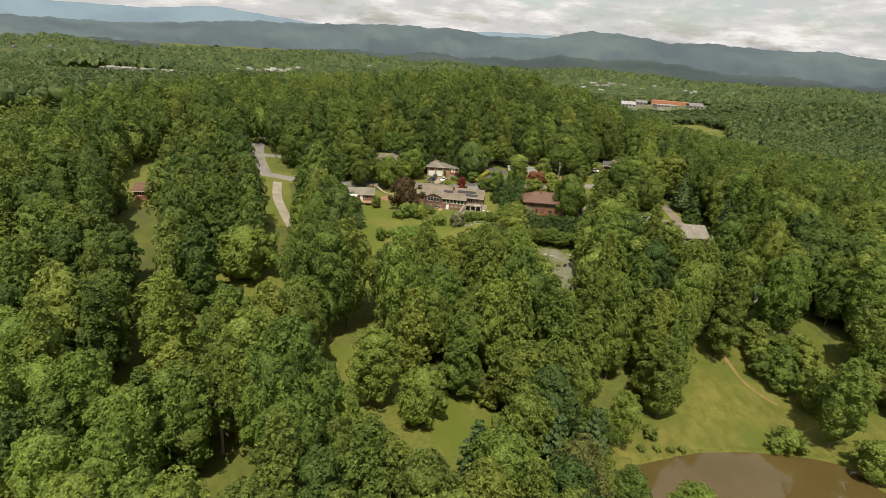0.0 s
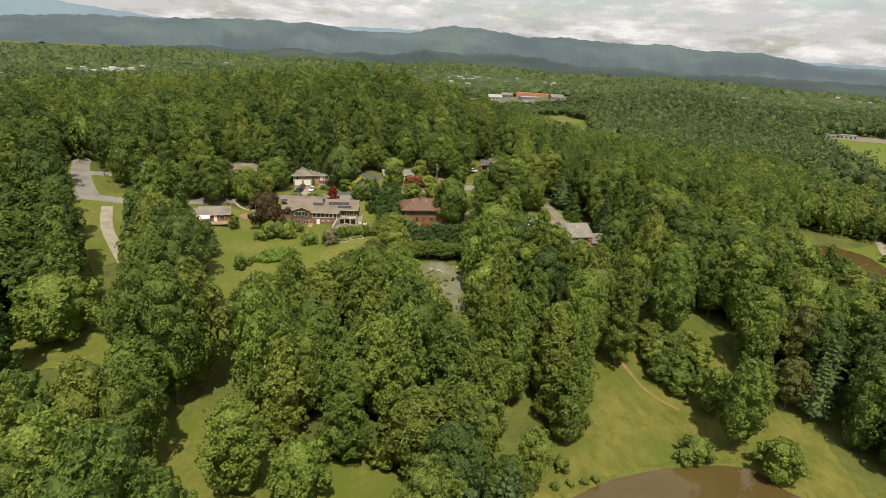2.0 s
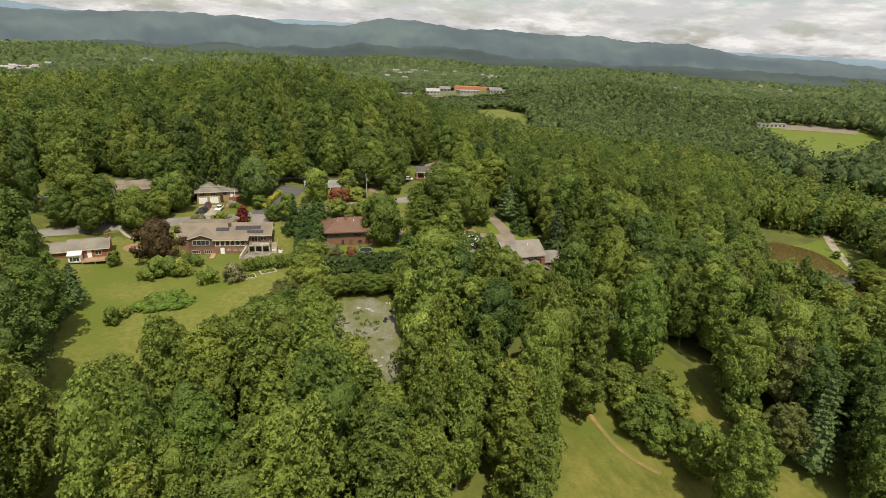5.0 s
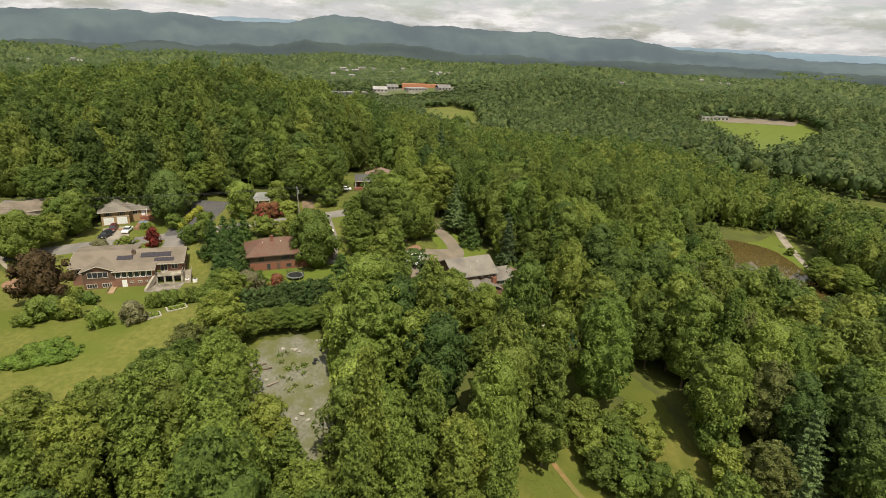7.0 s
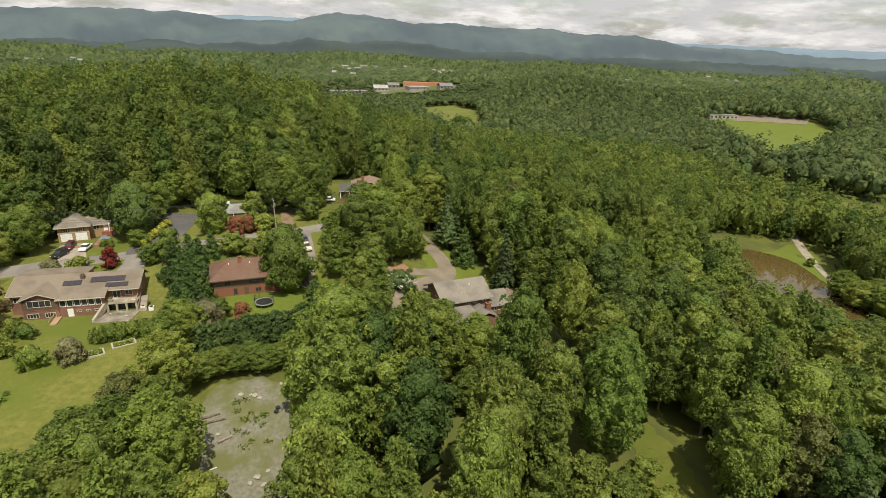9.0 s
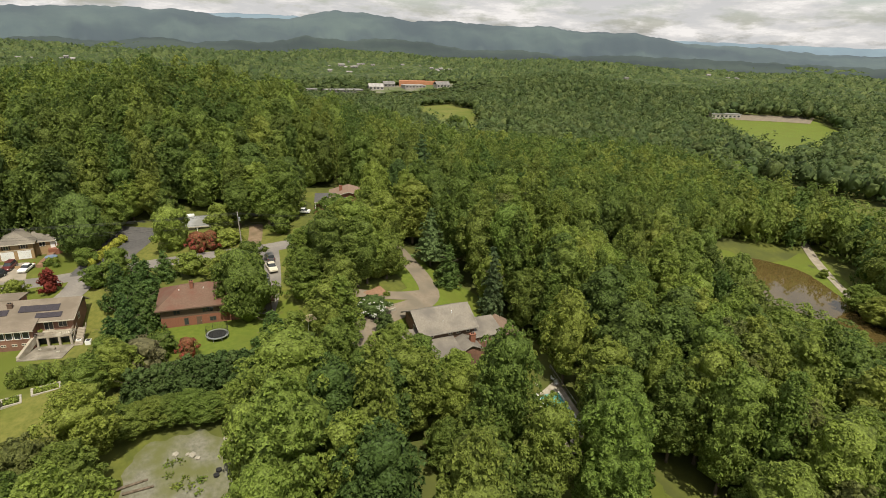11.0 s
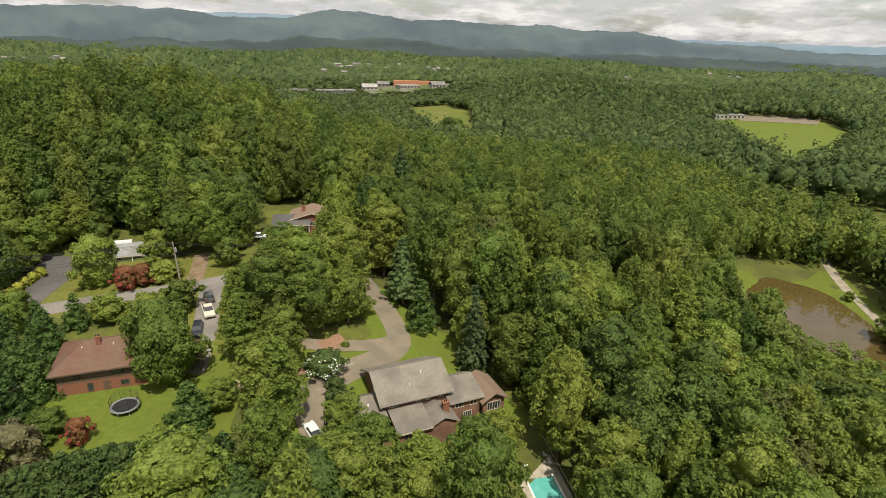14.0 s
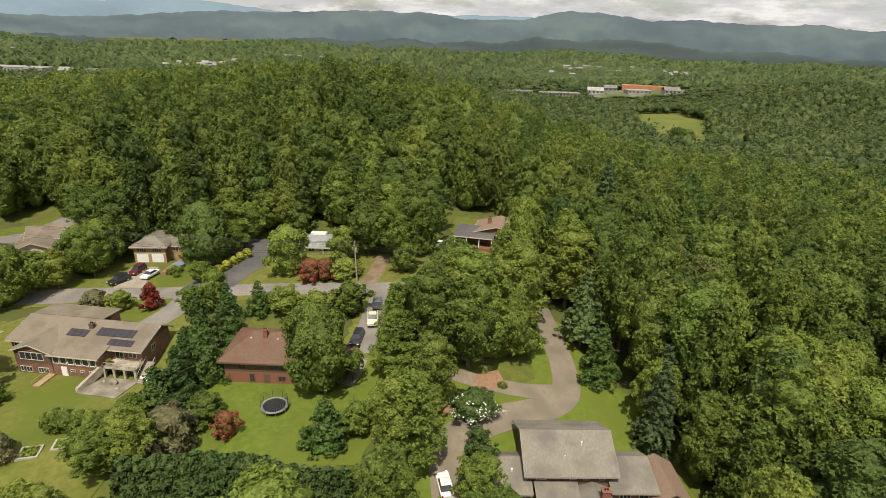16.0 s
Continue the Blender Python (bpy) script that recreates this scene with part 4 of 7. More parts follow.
stand(28.8, 134.3, "oak2", 0.91, 0.87)
stand(30.7, 126.8, "tall0", 0.80, 1.02)
stand(32.7, 121.6, "oak0", 0.91, 1.03)
stand(32.8, 117.0, "tall0", 0.80, 0.99)
stand(47.8, 132.3, "bright0", 0.91, 0.95)
stand(73.2, 209.3, "oak1", 0.82, 0.91)
stand(77.0, 203.5, "oak3", 0.64, 0.8)
stand(67.8, 202.6, "oak3", 0.82, 0.96)
stand(61.9, 204.0, "tall0", 0.56, 0.74)
stand(64.1, 182.7, "oak1", 0.64, 0.81)
stand(67.9, 191.0, "oak2", 0.64, 0.71)
stand(-16.5, 231.5, "oak2", 0.42, 0.75)
stand(-8.6, 239.0, "oak1", 0.55, 0.72)
stand(59.3, 252.7, "oak1", 0.73, 0.91)
stand(82.5, 205.5, "oak0", 0.58, 0.72)
stand(-9.6, 95.2, "oak2", 0.82, 0.90)
stand(-14.6, 72.5, "oak0", 0.73, 0.90)
stand(-5.9, 72.6, "oak3", 0.64, 0.90)
stand(80.0, 158.9, "oak1", 0.64, 0.80)
stand(79.5, 149.9, "oak2", 0.73, 0.80)
stand(75.3, 152.9, "oak0", 0.50, 0.60)
stand(-57.4, 72.0, "bright1", 1.00, 0.90)
stand(-52.7, 74.5, "bright0", 1.00, 0.90)
stand(-48.2, 58.0, "bright1", 1.00, 0.90)
stand(-41.2, 61.2, "bright0", 1.00, 0.90)
stand(-40.3, 51.9, "bright1", 1.00, 0.90)
stand(-29.1, 52.8, "bright0", 1.00, 0.90)
stand(-67.8, 82.5, "bright1", 1.00, 0.90)
stand(-42.6, 67.2, "bright0", 1.00, 0.90)
stand(-17.0, 77.1, "bright1", 1.00, 0.90)
stand(-23.4, 74.6, "bright0", 1.00, 0.90)
stand(23.5, 158.5, "oak1", 0.55, 0.75)

# west lawn and street
plant("purple0", -10.5, 200.0, 1.0, 1.0)
plant("red0", 11.0, 224.0, 1.0, 1.0)
plant("crape0", 41.5, 233.8, 1.05, 1.15)
plant("crape0", 44.6, 234.2, 1.0, 1.0)
plant("crape0", 38.3, 186.6, 0.85, 0.75, label="red and green flowering shrub behind the red-roofed house")
plant("lime0", 35.4, 238.6, 1.0, 1.0)
plant("dark0", 15.0, 244.5, 1.20, 1.12, label="large round dark-green shade tree by the street")
plant("round0", -19.5, 226.0, 0.95, 0.95)
plant("oak1", -34.0, 231.5, 0.82, 1.05)
plant("oak2", -27.5, 229.0, 0.70, 0.75)
plant("oak0", 53.0, 247.0, 0.62, 0.9)
plant("oak3", 60.5, 243.0, 0.68, 0.95)
plant("round1", 47.5, 243.5, 0.95, 1.1, label="dark round tree before the pale-roofed house")
plant("bush0", 49.3, 235.5, 1.3, 1.9)
plant("round1", 62.5, 236.0, 0.75, 0.9)
plant("round1", 4.2, 224.6, 0.45, 0.75)
plant("grey0", -2.0, 226.0, 0.9, 1.2)
plant("round1", 16.6, 236.8, 0.5, 0.8)
for i in range(7):
    plant("yellow0", 17.6 + i * 0.95, 235.5 + i * 2.1, 1.1, 1.1, group="yellow shrubs along the drive")
for x, y, s in ((7.6, 241.2, 0.5), (9.0, 242.6, 0.5), (7.6, 243.4, 0.45), (9.6, 239.6, 0.4)):
    plant("bush0", x, y, s, s, group="clipped shrubs")
plant("round0", 49.6, 198.6, 1.16, 1.0, label="large leafy tree beside the red-roofed house")
plant("round1", 40.0, 219.0, 0.6, 1.0)
plant("round1", 46.5, 214.0, 0.75, 1.1)
plant("round1", 52.0, 218.0, 0.7, 1.1)
# the belt between the long house and the red-roofed house
for x, y, k, s, w in ((28.0, 205.5, "cypress0", 0.95, 1.15), (25.6, 211.5, "cypress0", 0.9, 1.1), (29.0, 217.0, "cypress0", 0.75, 1.0), (31.2, 211.0, "cypress0", 0.85, 1.1), (30.8, 201.0, "cypress0", 0.95, 1.15), (27.6, 199.5, "cypress0", 0.85, 1.1),
                      (26.0, 192.6, "cypress0", 0.75, 1.1), (28.8, 194.2, "cypress0", 0.95, 1.2), (26.0, 186.0, "oak3", 0.34, 0.56), (28.4, 187.2, "cypress0", 0.8, 1.2), (24.2, 179.2, "oak0", 0.38, 0.62), (27.8, 180.6, "oak2", 0.42, 0.66), (24.4, 222.4, "round1", 0.9, 0.9), (34.2, 219.4, "cypress0", 0.65, 0.95), (20.0, 222.0, "round1", 0.6, 0.8)):
    plant(k, x, y, s, w)
plant("lime0", 46.4, 155.5, 1.42, 0.95, label="tall pale yellow-green tree beside the paved pad")
plant("lime0", 44.0, 139.0, 1.75, 1.1, label="tall pale yellow-green tree below the paved pad")
plant("oak1", 24.8, 165.5, 0.64, 0.85)
plant("olive0", 19.0, 161.0, 0.56, 0.72)
plant("round1", 33.8, 190.4, 0.42, 0.9, label="spreading bright green shrub on the lawn")
plant("grey0", 31.4, 184.0, 1.7, 1.8)
# the tall evergreen hedge
for i in range(17):
    t = i / 16
    plant("hedge0", 30.5 + 26.5 * t, 174.8 + 0.8 * math.sin(5 * t), random.uniform(0.92, 1.06), 1.0, group="tall evergreen hedge")
for i in range(12):
    plant("oak%d" % (i % 4), 28.0 + i * 2.6, 169.6 + random.uniform(-0.8, 0.8), random.uniform(0.20, 0.30), random.uniform(0.45, 0.6))
# lawn shrubs
for x, y, s, w in ((-9.5, 191.5, 1.5, 1.5), (-7.0, 190.6, 1.5, 1.5), (-4.5, 190.0, 1.4, 1.5), (-12.0, 189.0, 0.9, 1.1), (-1.5, 196.0, 0.9, 1.0), (-4.2, 198.0, 1.1, 1.0)):
    plant("bush0", x, y, s, w)
plant("bush0", 2.0, 183.4, 1.35, 1.2)
plant("grey0", 8.3, 182.6, 1.25, 1.1)
for i in range(6):
    plant("bush0", 12.2 + i * 1.9, 189.2 - i * 0.15, 1.15, 0.95, group="dark garden hedge")
plant("bush0", -16.2, 168.6, 1.25, 0.85)
plant("bush0", -14.4, 171.6, 0.75, 0.75)
for x, y, s, w in ((-8.8, 176.4, 0.7, 1.1), (-5.6, 175.8, 0.6, 1.1), (-9.8, 173.2, 0.55, 0.9), (-3.2, 177.4, 0.45, 0.8), (-7.0, 178.6, 0.6, 1.0), (-7.2, 174.2, 0.5, 1.2), (-11.6, 175.2, 0.5, 1.1), (-4.6, 173.8, 0.4, 1.1), (-2.2, 175.6, 0.35, 1.0), (-9.2, 179.0, 0.45, 1.0), (-5.0, 180.0, 0.4, 0.9)):
    plant("creeper0", x, y, s, w, group="creeper mounds")
plant("round1", -21.0, 199.5, 0.45, 0.5)
plant("pine0", -24.5, 176.0, 0.55, 0.6)
plant("pine0", -26.0, 168.5, 0.6, 0.65)
# round the large house
bloom = plant("white0", 74.6, 191.6, 0.62, 1.0)
bv = np.array([v.co[:] for v in TREES["white0"][2].vertices])
bv = bv[rng.integers(len(bv), size=320)] * 1.02
bv = bv[bv[:, 2] > 1.2]
fl, ff = leaf_faces(bv, bv * np.array([1, 1, 0]) + np.array([0, 0, 2.0]), 0.17, False)
petals = new("blossom", np_mesh("blossom", fl, ff, M_PETAL))
petals.parent = bloom
tagged(petals, "white blossom heads")
plant("cedar0", 75.0, 183.0, 0.68, 0.85, label="dense dark columnar evergreen beside the drive")
plant("cypress0", 53.2, 184.2, 0.70, 1.2)
plant("round1", 57.2, 186.2, 0.6, 0.7)
plant("pine0", 97.0, 213.0, 0.80, 0.95, label="drooping grey-green hemlock at the drive")
plant("cypress0", 98.2, 204.2, 0.95, 1.35)
plant("spruce0", 103.0, 190.0, 1.1, 1.15)
plant("spruce0", 106.0, 196.0, 1.0, 1.1)
plant("bush0", 80.0, 198.0, 0.35, 0.4)
plant("round1", 84.0, 207.0, 0.8, 1.1)
plant("round1", 80.5, 206.0, 0.7, 1.0)
plant("bush0", 82.5, 172.4, 0.5, 0.6)
# by the near pond and the clay track
plant("oak1", 88.2, 99.0, 1.0, 0.95, label="leafy tree standing on the pond bank")
plant("round1", 89.8, 109.5, 1.3, 1.1)
plant("bush0", 79.4, 99.2, 1.4, 1.7)
plant("bush0", 76.6, 98.4, 0.9, 1.1)
plant("round1", 91.5, 90.8, 0.95, 1.2, label="grey-green willowy shrub on the pond bank")
plant("round1", 95.0, 93.0, 0.7, 1.0)
for x, y, s, w in ((84.5, 121.5, 0.75, 0.95), (86.5, 116.5, 0.7, 0.95), (89.5, 121.5, 0.9, 1.05), (86.0, 126.5, 0.8, 1.0), (91.0, 127.0, 0.9, 1.1), (92.5, 117.0, 0.6, 0.85), (88.0, 132.0, 0.9, 1.1), (95.5, 123.0, 0.8, 1.0), (97.0, 130.0, 0.7, 0.9), (108.0, 119.0, 1.2, 1.2), (105.5, 112.5, 0.9, 1.0)):
    plant("round1", x, y, s, w, label="thick green thicket shrub by the track", group="thicket shrubs")
for x, y in ((46.0, 95.2), (49.5, 95.8), (52.5, 96.0), (55.0, 96.2)):
    plant("bush0", x, y, 0.4, 0.45)
plant("round0", 0.0, 92.6, 0.93, 0.85, label="dark round tree at the lawn's edge")
plant("round0", -47.0, 135.0, 1.05, 1.3, label="large dark big-leafed tree by the clearing")
plant("round1", 14.5, 101.0, 0.6, 0.9)
plant("bush0", 49.5, 100.0, 0.9, 0.9)
# far bank
plant("round1", 269.0, 214.5, 0.4, 0.55)
for x, y in ((251, 190), (246, 181), (252, 179), (245, 172)):
    plant("oak%d" % (x % 4), x, y, 0.5, 1.0)

# trees round the cream house and along the street
plant("round0", -24.0, 230.5, 0.6, 0.8)
plant("round0", -11.0, 240.0, 0.85, 0.85)
plant("oak1", -30.5, 222.5, 0.5, 0.75)
plant("oak3", -38.0, 226.0, 0.55, 0.8)
plant("round1", -14.0, 244.0, 1.1, 1.1)
plant("oak1", -20.5, 259.0, 0.6, 0.85)
plant("oak3", -15.0, 255.5, 0.6, 0.85)
# between the gravel pad and the large house
for x, y, k, s, w in ((70.0, 168.0, "oak0", 0.5, 0.75), (66.0, 166.0, "oak3", 0.6, 0.8), (71.5, 160.5, "oak2", 0.85, 0.95), (88.0, 161.5, "oak0", 0.55, 0.8), (91.5, 166.0, "oak1", 0.55, 0.75), (82.0, 164.5, "oak3", 0.55, 0.85), (96.5, 168.0, "oak0", 0.50, 0.7), (76.0, 168.5, "oak2", 0.58, 0.8)):
    plant(k, x, y, s, w)

# growth closing in round the street houses
for x, y, k, s, w in ((20.0, 251.5, "round1", 0.7, 1.0), (22.0, 257.0, "round1", 1.1, 1.2), (25.5, 261.0, "oak1", 0.55, 0.8), (30.5, 261.5, "oak3", 0.6, 0.85), (34.0, 259.0, "round1", 1.0, 1.1), (17.0, 256.0, "oak2", 0.6, 0.8), (-9.5, 245.0, "round0", 0.9, 0.85), (-13.0, 232.8, "oak2", 0.42, 0.62), (-8.0, 253.0, "oak0", 0.65, 0.85), (-1.0, 260.5, "oak1", 0.6, 0.85), (6.0, 261.0, "oak3", 0.62, 0.85), (12.5, 259.5, "oak0", 0.6, 0.8)):
    plant(k, x, y, s, w)
# close east of the large house
for x, y, k, s, w in ((109.0, 185.0, "oak2", 0.7, 0.85), (104.5, 194.5, "oak1", 0.6, 0.7), (110.5, 177.0, "tall0", 0.75, 0.85)):
    plant(k, x, y, s, w)

for x, y, k, s, w in ((67.0, 249.5, "oak1", 0.55, 0.8), (66.0, 243.5, "round1", 0.9, 1.0)):
    plant(k, x, y, s, w)

# ---------------- the woods ----------------


def open_here(x, y, margin):
    """Whether a crown of that radius would reach into open ground."""
    r = np.zeros(np.shape(x), bool)
    for a in (0, 1, 2, 3, 4, 5, 6, 7):
        dx, dy = margin * math.cos(a * math.pi / 4), margin * math.sin(a * math.pi / 4)
        for poly in OPEN + FAR_OPEN:
            r |= inside(poly, np.asarray(x) + dx, np.asarray(y) + dy)
    for poly in OPEN + FAR_OPEN:
        r |= inside(poly, x, y)
    return r | (pond_r(POND_A, np.asarray(x), np.asarray(y)) < 1.25) | (pond_r(POND_B, np.asarray(x), np.asarray(y)) < 1.25)


def jittered(x0, x1, y0, y1, step, seed):
    g = np.random.default_rng(seed)
    X, Y = np.meshgrid(np.arange(x0, x1, step), np.arange(y0, y1, step * 0.87))
    X = X + (np.arange(X.shape[0]) % 2)[:, None] * step / 2
    X, Y = X + g.uniform(-0.32, 0.32, X.shape) * step, Y + g.uniform(-0.32, 0.32, X.shape) * step
    return X.ravel(), Y.ravel()


# no filler trees: belts planted singly above, and gaps kept open to the camera
NO_FILL = []


def keep_clear(*outline):
    NO_FILL.append(list(outline))


keep_clear((19, 171), (19, 230), (36, 230), (36, 204), (32, 171))
keep_clear((29, 168.5), (29, 178), (59, 178), (59, 168.5))
keep_clear((50, 180), (50, 226), (70, 226), (70, 200), (66, 180))
keep_clear((88, 108), (88, 136), (112, 136), (112, 108))
keep_clear((26, 36), (26, 76), (34, 84), (115, 82), (115, 36))
keep_clear((64, 170), (64, 200), (100, 222), (108, 196), (108, 170))
keep_clear((36, 204), (36, 226), (56, 226), (56, 204))
keep_clear((26, 150), (34, 150), (38, 142), (43, 139), (37, 120), (27, 118), (24, 135))
keep_clear((-14, 175), (22, 175), (19, 154), (8, 141), (-2, 141), (-3, 133), (-14, 126), (-20, 130))
keep_clear((-16, 62), (-4, 62), (-4, 84), (-16, 84))
keep_clear((-4, 72), (16, 76), (16, 86), (-4, 84))
keep_clear((-44, 54), (-22, 54), (-24, 84), (-44, 80))
keep_clear((-60, 78), (-46, 78), (-28, 94), (-30, 117), (-50, 117))
keep_clear((86, 140), (86, 168), (100, 178), (98, 138))
keep_clear((64, 158), (64, 172), (86, 172), (86, 158))
keep_clear((64, 135), (75, 135), (77, 149), (66, 149))
keep_clear((44, 126), (44, 147), (56, 147), (56, 131))
keep_clear((47, 161), (59, 161), (59, 169), (47, 169))
keep_clear((70, 222), (70, 256), (90, 256), (90, 222))
keep_clear((16, 160), (30, 160), (30, 172), (16, 172))
keep_clear((186, 160), (174, 182), (194, 224), (230, 248), (226, 205), (210, 160))
keep_clear((160, 128), (150, 150), (180, 190), (215, 165), (216, 150))
keep_clear((7, 140), (14, 140), (14, 147), (7, 147))
keep_clear((-33, 122), (-39, 120), (-60, 188), (-52, 192))
keep_clear((-54, 108), (-62, 104), (-96, 170), (-86, 174))
keep_clear((31, 246), (52, 246), (52, 263), (31, 263))
keep_clear((-36, 234), (-10, 232), (-6, 246), (-14, 262), (-36, 262))
keep_clear((72, 232), (72, 276), (90, 278), (98, 258), (98, 236))
keep_clear((96, 172), (106, 172), (106, 186), (96, 186))
keep_clear((71, 149), (80, 149), (80, 158), (71, 158))

wx, wy = jittered(-150, 330, 36, 420, 7.2, 3)
keep = ~open_here(wx, wy, 3.6)
for poly in NO_FILL:
    keep &= ~inside(poly, wx, wy)
# within the reach of the view only
az = np.degrees(np.arctan2(wx - 20, wy + 10))
keep &= (az > -52) & (az < 68) & (np.hypot(wx - 40, wy - 60) < 430)
for hx, hy, *rest in HEROES:
    keep &= np.hypot(wx - hx, wy - hy) > 5.4
wx, wy = wx[keep], wy[keep]
# the nearest to the line of flight stand as single trees
ax, ay, bx, by = 0.0, 45.0, 75.0, 175.0
tt = np.clip(((wx - ax) * (bx - ax) + (wy - ay) * (by - ay)) / ((bx - ax) ** 2 + (by - ay) ** 2), 0, 1)
away = np.hypot(wx - ax - tt * (bx - ax), wy - ay - tt * (by - ay))
order = np.argsort(away)
near, rest = order[:max(0, 300 - len(HEROES))], order[max(0, 300 - len(HEROES)):]
for hx, hy, key, size, wide in HEROES:
    plant(key, hx, hy, size, wide, group="trees of the wood" if key[:3] in ("oak", "tal") else "")
for i in near:
    key = random.choice(["oak0", "oak1", "oak2", "oak3", "tall0", "tall1", "tall2", "oak0", "oak2", "dim0", "dim1", "olive0", "bright0", "bright1", "oak1"])
    s = random.uniform(0.86, 1.14)
    plant(key, float(wx[i]), float(wy[i]), s, s * random.uniform(0.85, 1.1), group="trees of the wood")

# the rest of the woods, in one mesh a belt
MID = [crown_arrays(21, 5.0, 2.0, 40, 720, 0.55, ("oak", "tall", "oak", "round")[i % 4], 0, True)[:2] for i in range(8)]
MID_FAR = [crown_arrays(21, 5.2, 2.0, 22, 260, 0.9, ("oak", "tall", "oak", "round")[i % 4], 0, True)[:2] for i in range(8)]
MID_NEAR = [crown_arrays(21, 5.0, 2.0, 70, 2300, 0.39, ("oak", "tall", "oak", "round")[i % 4], 0)[:2] for i in range(8)]


def woods(name, xs, ys, kinds, label, low=1.0):
    V, F, T, n = [], [], [], 0
    for x, y in zip(xs, ys):
        v, f = kinds[rng.integers(len(kinds))]
        a, s, w = rng.uniform(0, 6.28), low * rng.uniform(0.72, 1.2), rng.uniform(0.74, 1.1)
        c, d = math.cos(a), math.sin(a)
        q = np.stack([w * (v[:, 0] * c - v[:, 1] * d) + x, w * (v[:, 0] * d + v[:, 1] * c) + y, v[:, 2] * s + z_at(x, y)], -1)
        V.append(q)
        F.append(f + n)
        T.append(np.full(len(q), rng.uniform()))
        n += len(q)
    ob = new(name, np_mesh(name, np.concatenate(V), np.concatenate(F), M_WOOD_LEAF, True, np.concatenate(T)))
    tagged(ob, label, "woods", kind="stuff")


FARK = [crown_arrays(19, 5.6, 2.0, 6, 40, 1.15, ("oak", "round")[i % 2], 0, True, 0.8)[:2] for i in range(6)]


def far_trees(name, xs, ys, kinds, label):
    """Many small trees in one mesh, a kind at a time."""
    V, F, T, n = [], [], [], 0
    pick = rng.integers(len(kinds), size=len(xs))
    zs = land(xs, ys)
    for k, (v, f) in enumerate(kinds):
        q = np.nonzero(pick == k)[0]
        a, s, w = rng.uniform(0, 6.28, len(q)), rng.uniform(0.65, 1.2, len(q)), rng.uniform(0.75, 1.35, len(q))
        tall = np.ones(len(q))
        for tx, ty, sx, sy in LOW_TREES:
            tall *= 1 - 0.74 * np.exp(-((xs[q] - tx) ** 2 / (2 * sx * sx) + (ys[q] - ty) ** 2 / (2 * sy * sy)) ** 2)
        c, d = np.cos(a), np.sin(a)
        p = np.empty((len(q), len(v), 3))
        p[..., 0] = w[:, None] * (v[None, :, 0] * c[:, None] - v[None, :, 1] * d[:, None]) + xs[q][:, None]
        p[..., 1] = w[:, None] * (v[None, :, 0] * d[:, None] + v[None, :, 1] * c[:, None]) + ys[q][:, None]
        p[..., 2] = v[None, :, 2] * (s * tall)[:, None] + zs[q][:, None]
        V.append(p.reshape(-1, 3))
        F.append((f[None] + (n + len(v) * np.arange(len(q)))[:, None, None]).reshape(-1, 3))
        T.append(np.repeat(rng.uniform(0, 1, len(q)), len(v)))
        n += len(q) * len(v)
    ob = new(name, np_mesh(name, np.concatenate(V), np.concatenate(F), M_FAR_LEAF, True, np.concatenate(T)))
    tagged(ob, label, "woods", kind="stuff")


fx, fy = jittered(-900, 1000, 100, 1080, 9.4, 9)
fr, fa = np.hypot(fx - 40, fy - 60), np.degrees(np.arctan2(fx - 40, fy - 40))
ok = (fr > 425) & (fr < 960) & (fa > -50) & (fa < 66)
for poly in FAR_OPEN:
    ok &= ~inside(poly, fx, fy)
far_trees("far_woods", fx[ok], fy[ok], FARK, "green woodland beyond the houses")
dist, close = np.hypot(wx - 45, wy - 150), np.hypot(wx + 25, wy - 90) < 70
r1 = [i for i in rest if dist[i] < 150 or close[i]]
r2 = [i for i in rest if 150 <= dist[i] < 235 and not close[i]]
r3 = [i for i in rest if dist[i] >= 235 and not close[i] and rng.uniform() < 0.85]
woods("woods", wx[r1], wy[r1], MID_NEAR, "dense green broadleaf woods round the houses")
woods("woods", wx[r2], wy[r2], MID, "dense green broadleaf woods on the hill")
woods("woods", wx[r3], wy[r3], MID_FAR, "dense green broadleaf woods behind the hill")
# trees on the slope, shortened so the far pond shows from the camera
lx, ly = jittered(140, 225, 120, 200, 6.0, 21)
lk = inside([(160, 128), (150, 150), (180, 190), (215, 165), (216, 150)], lx, ly)
woods("thicket", lx[lk], ly[lk], MID, "trees above the far pond, kept low to open the view", 0.48)


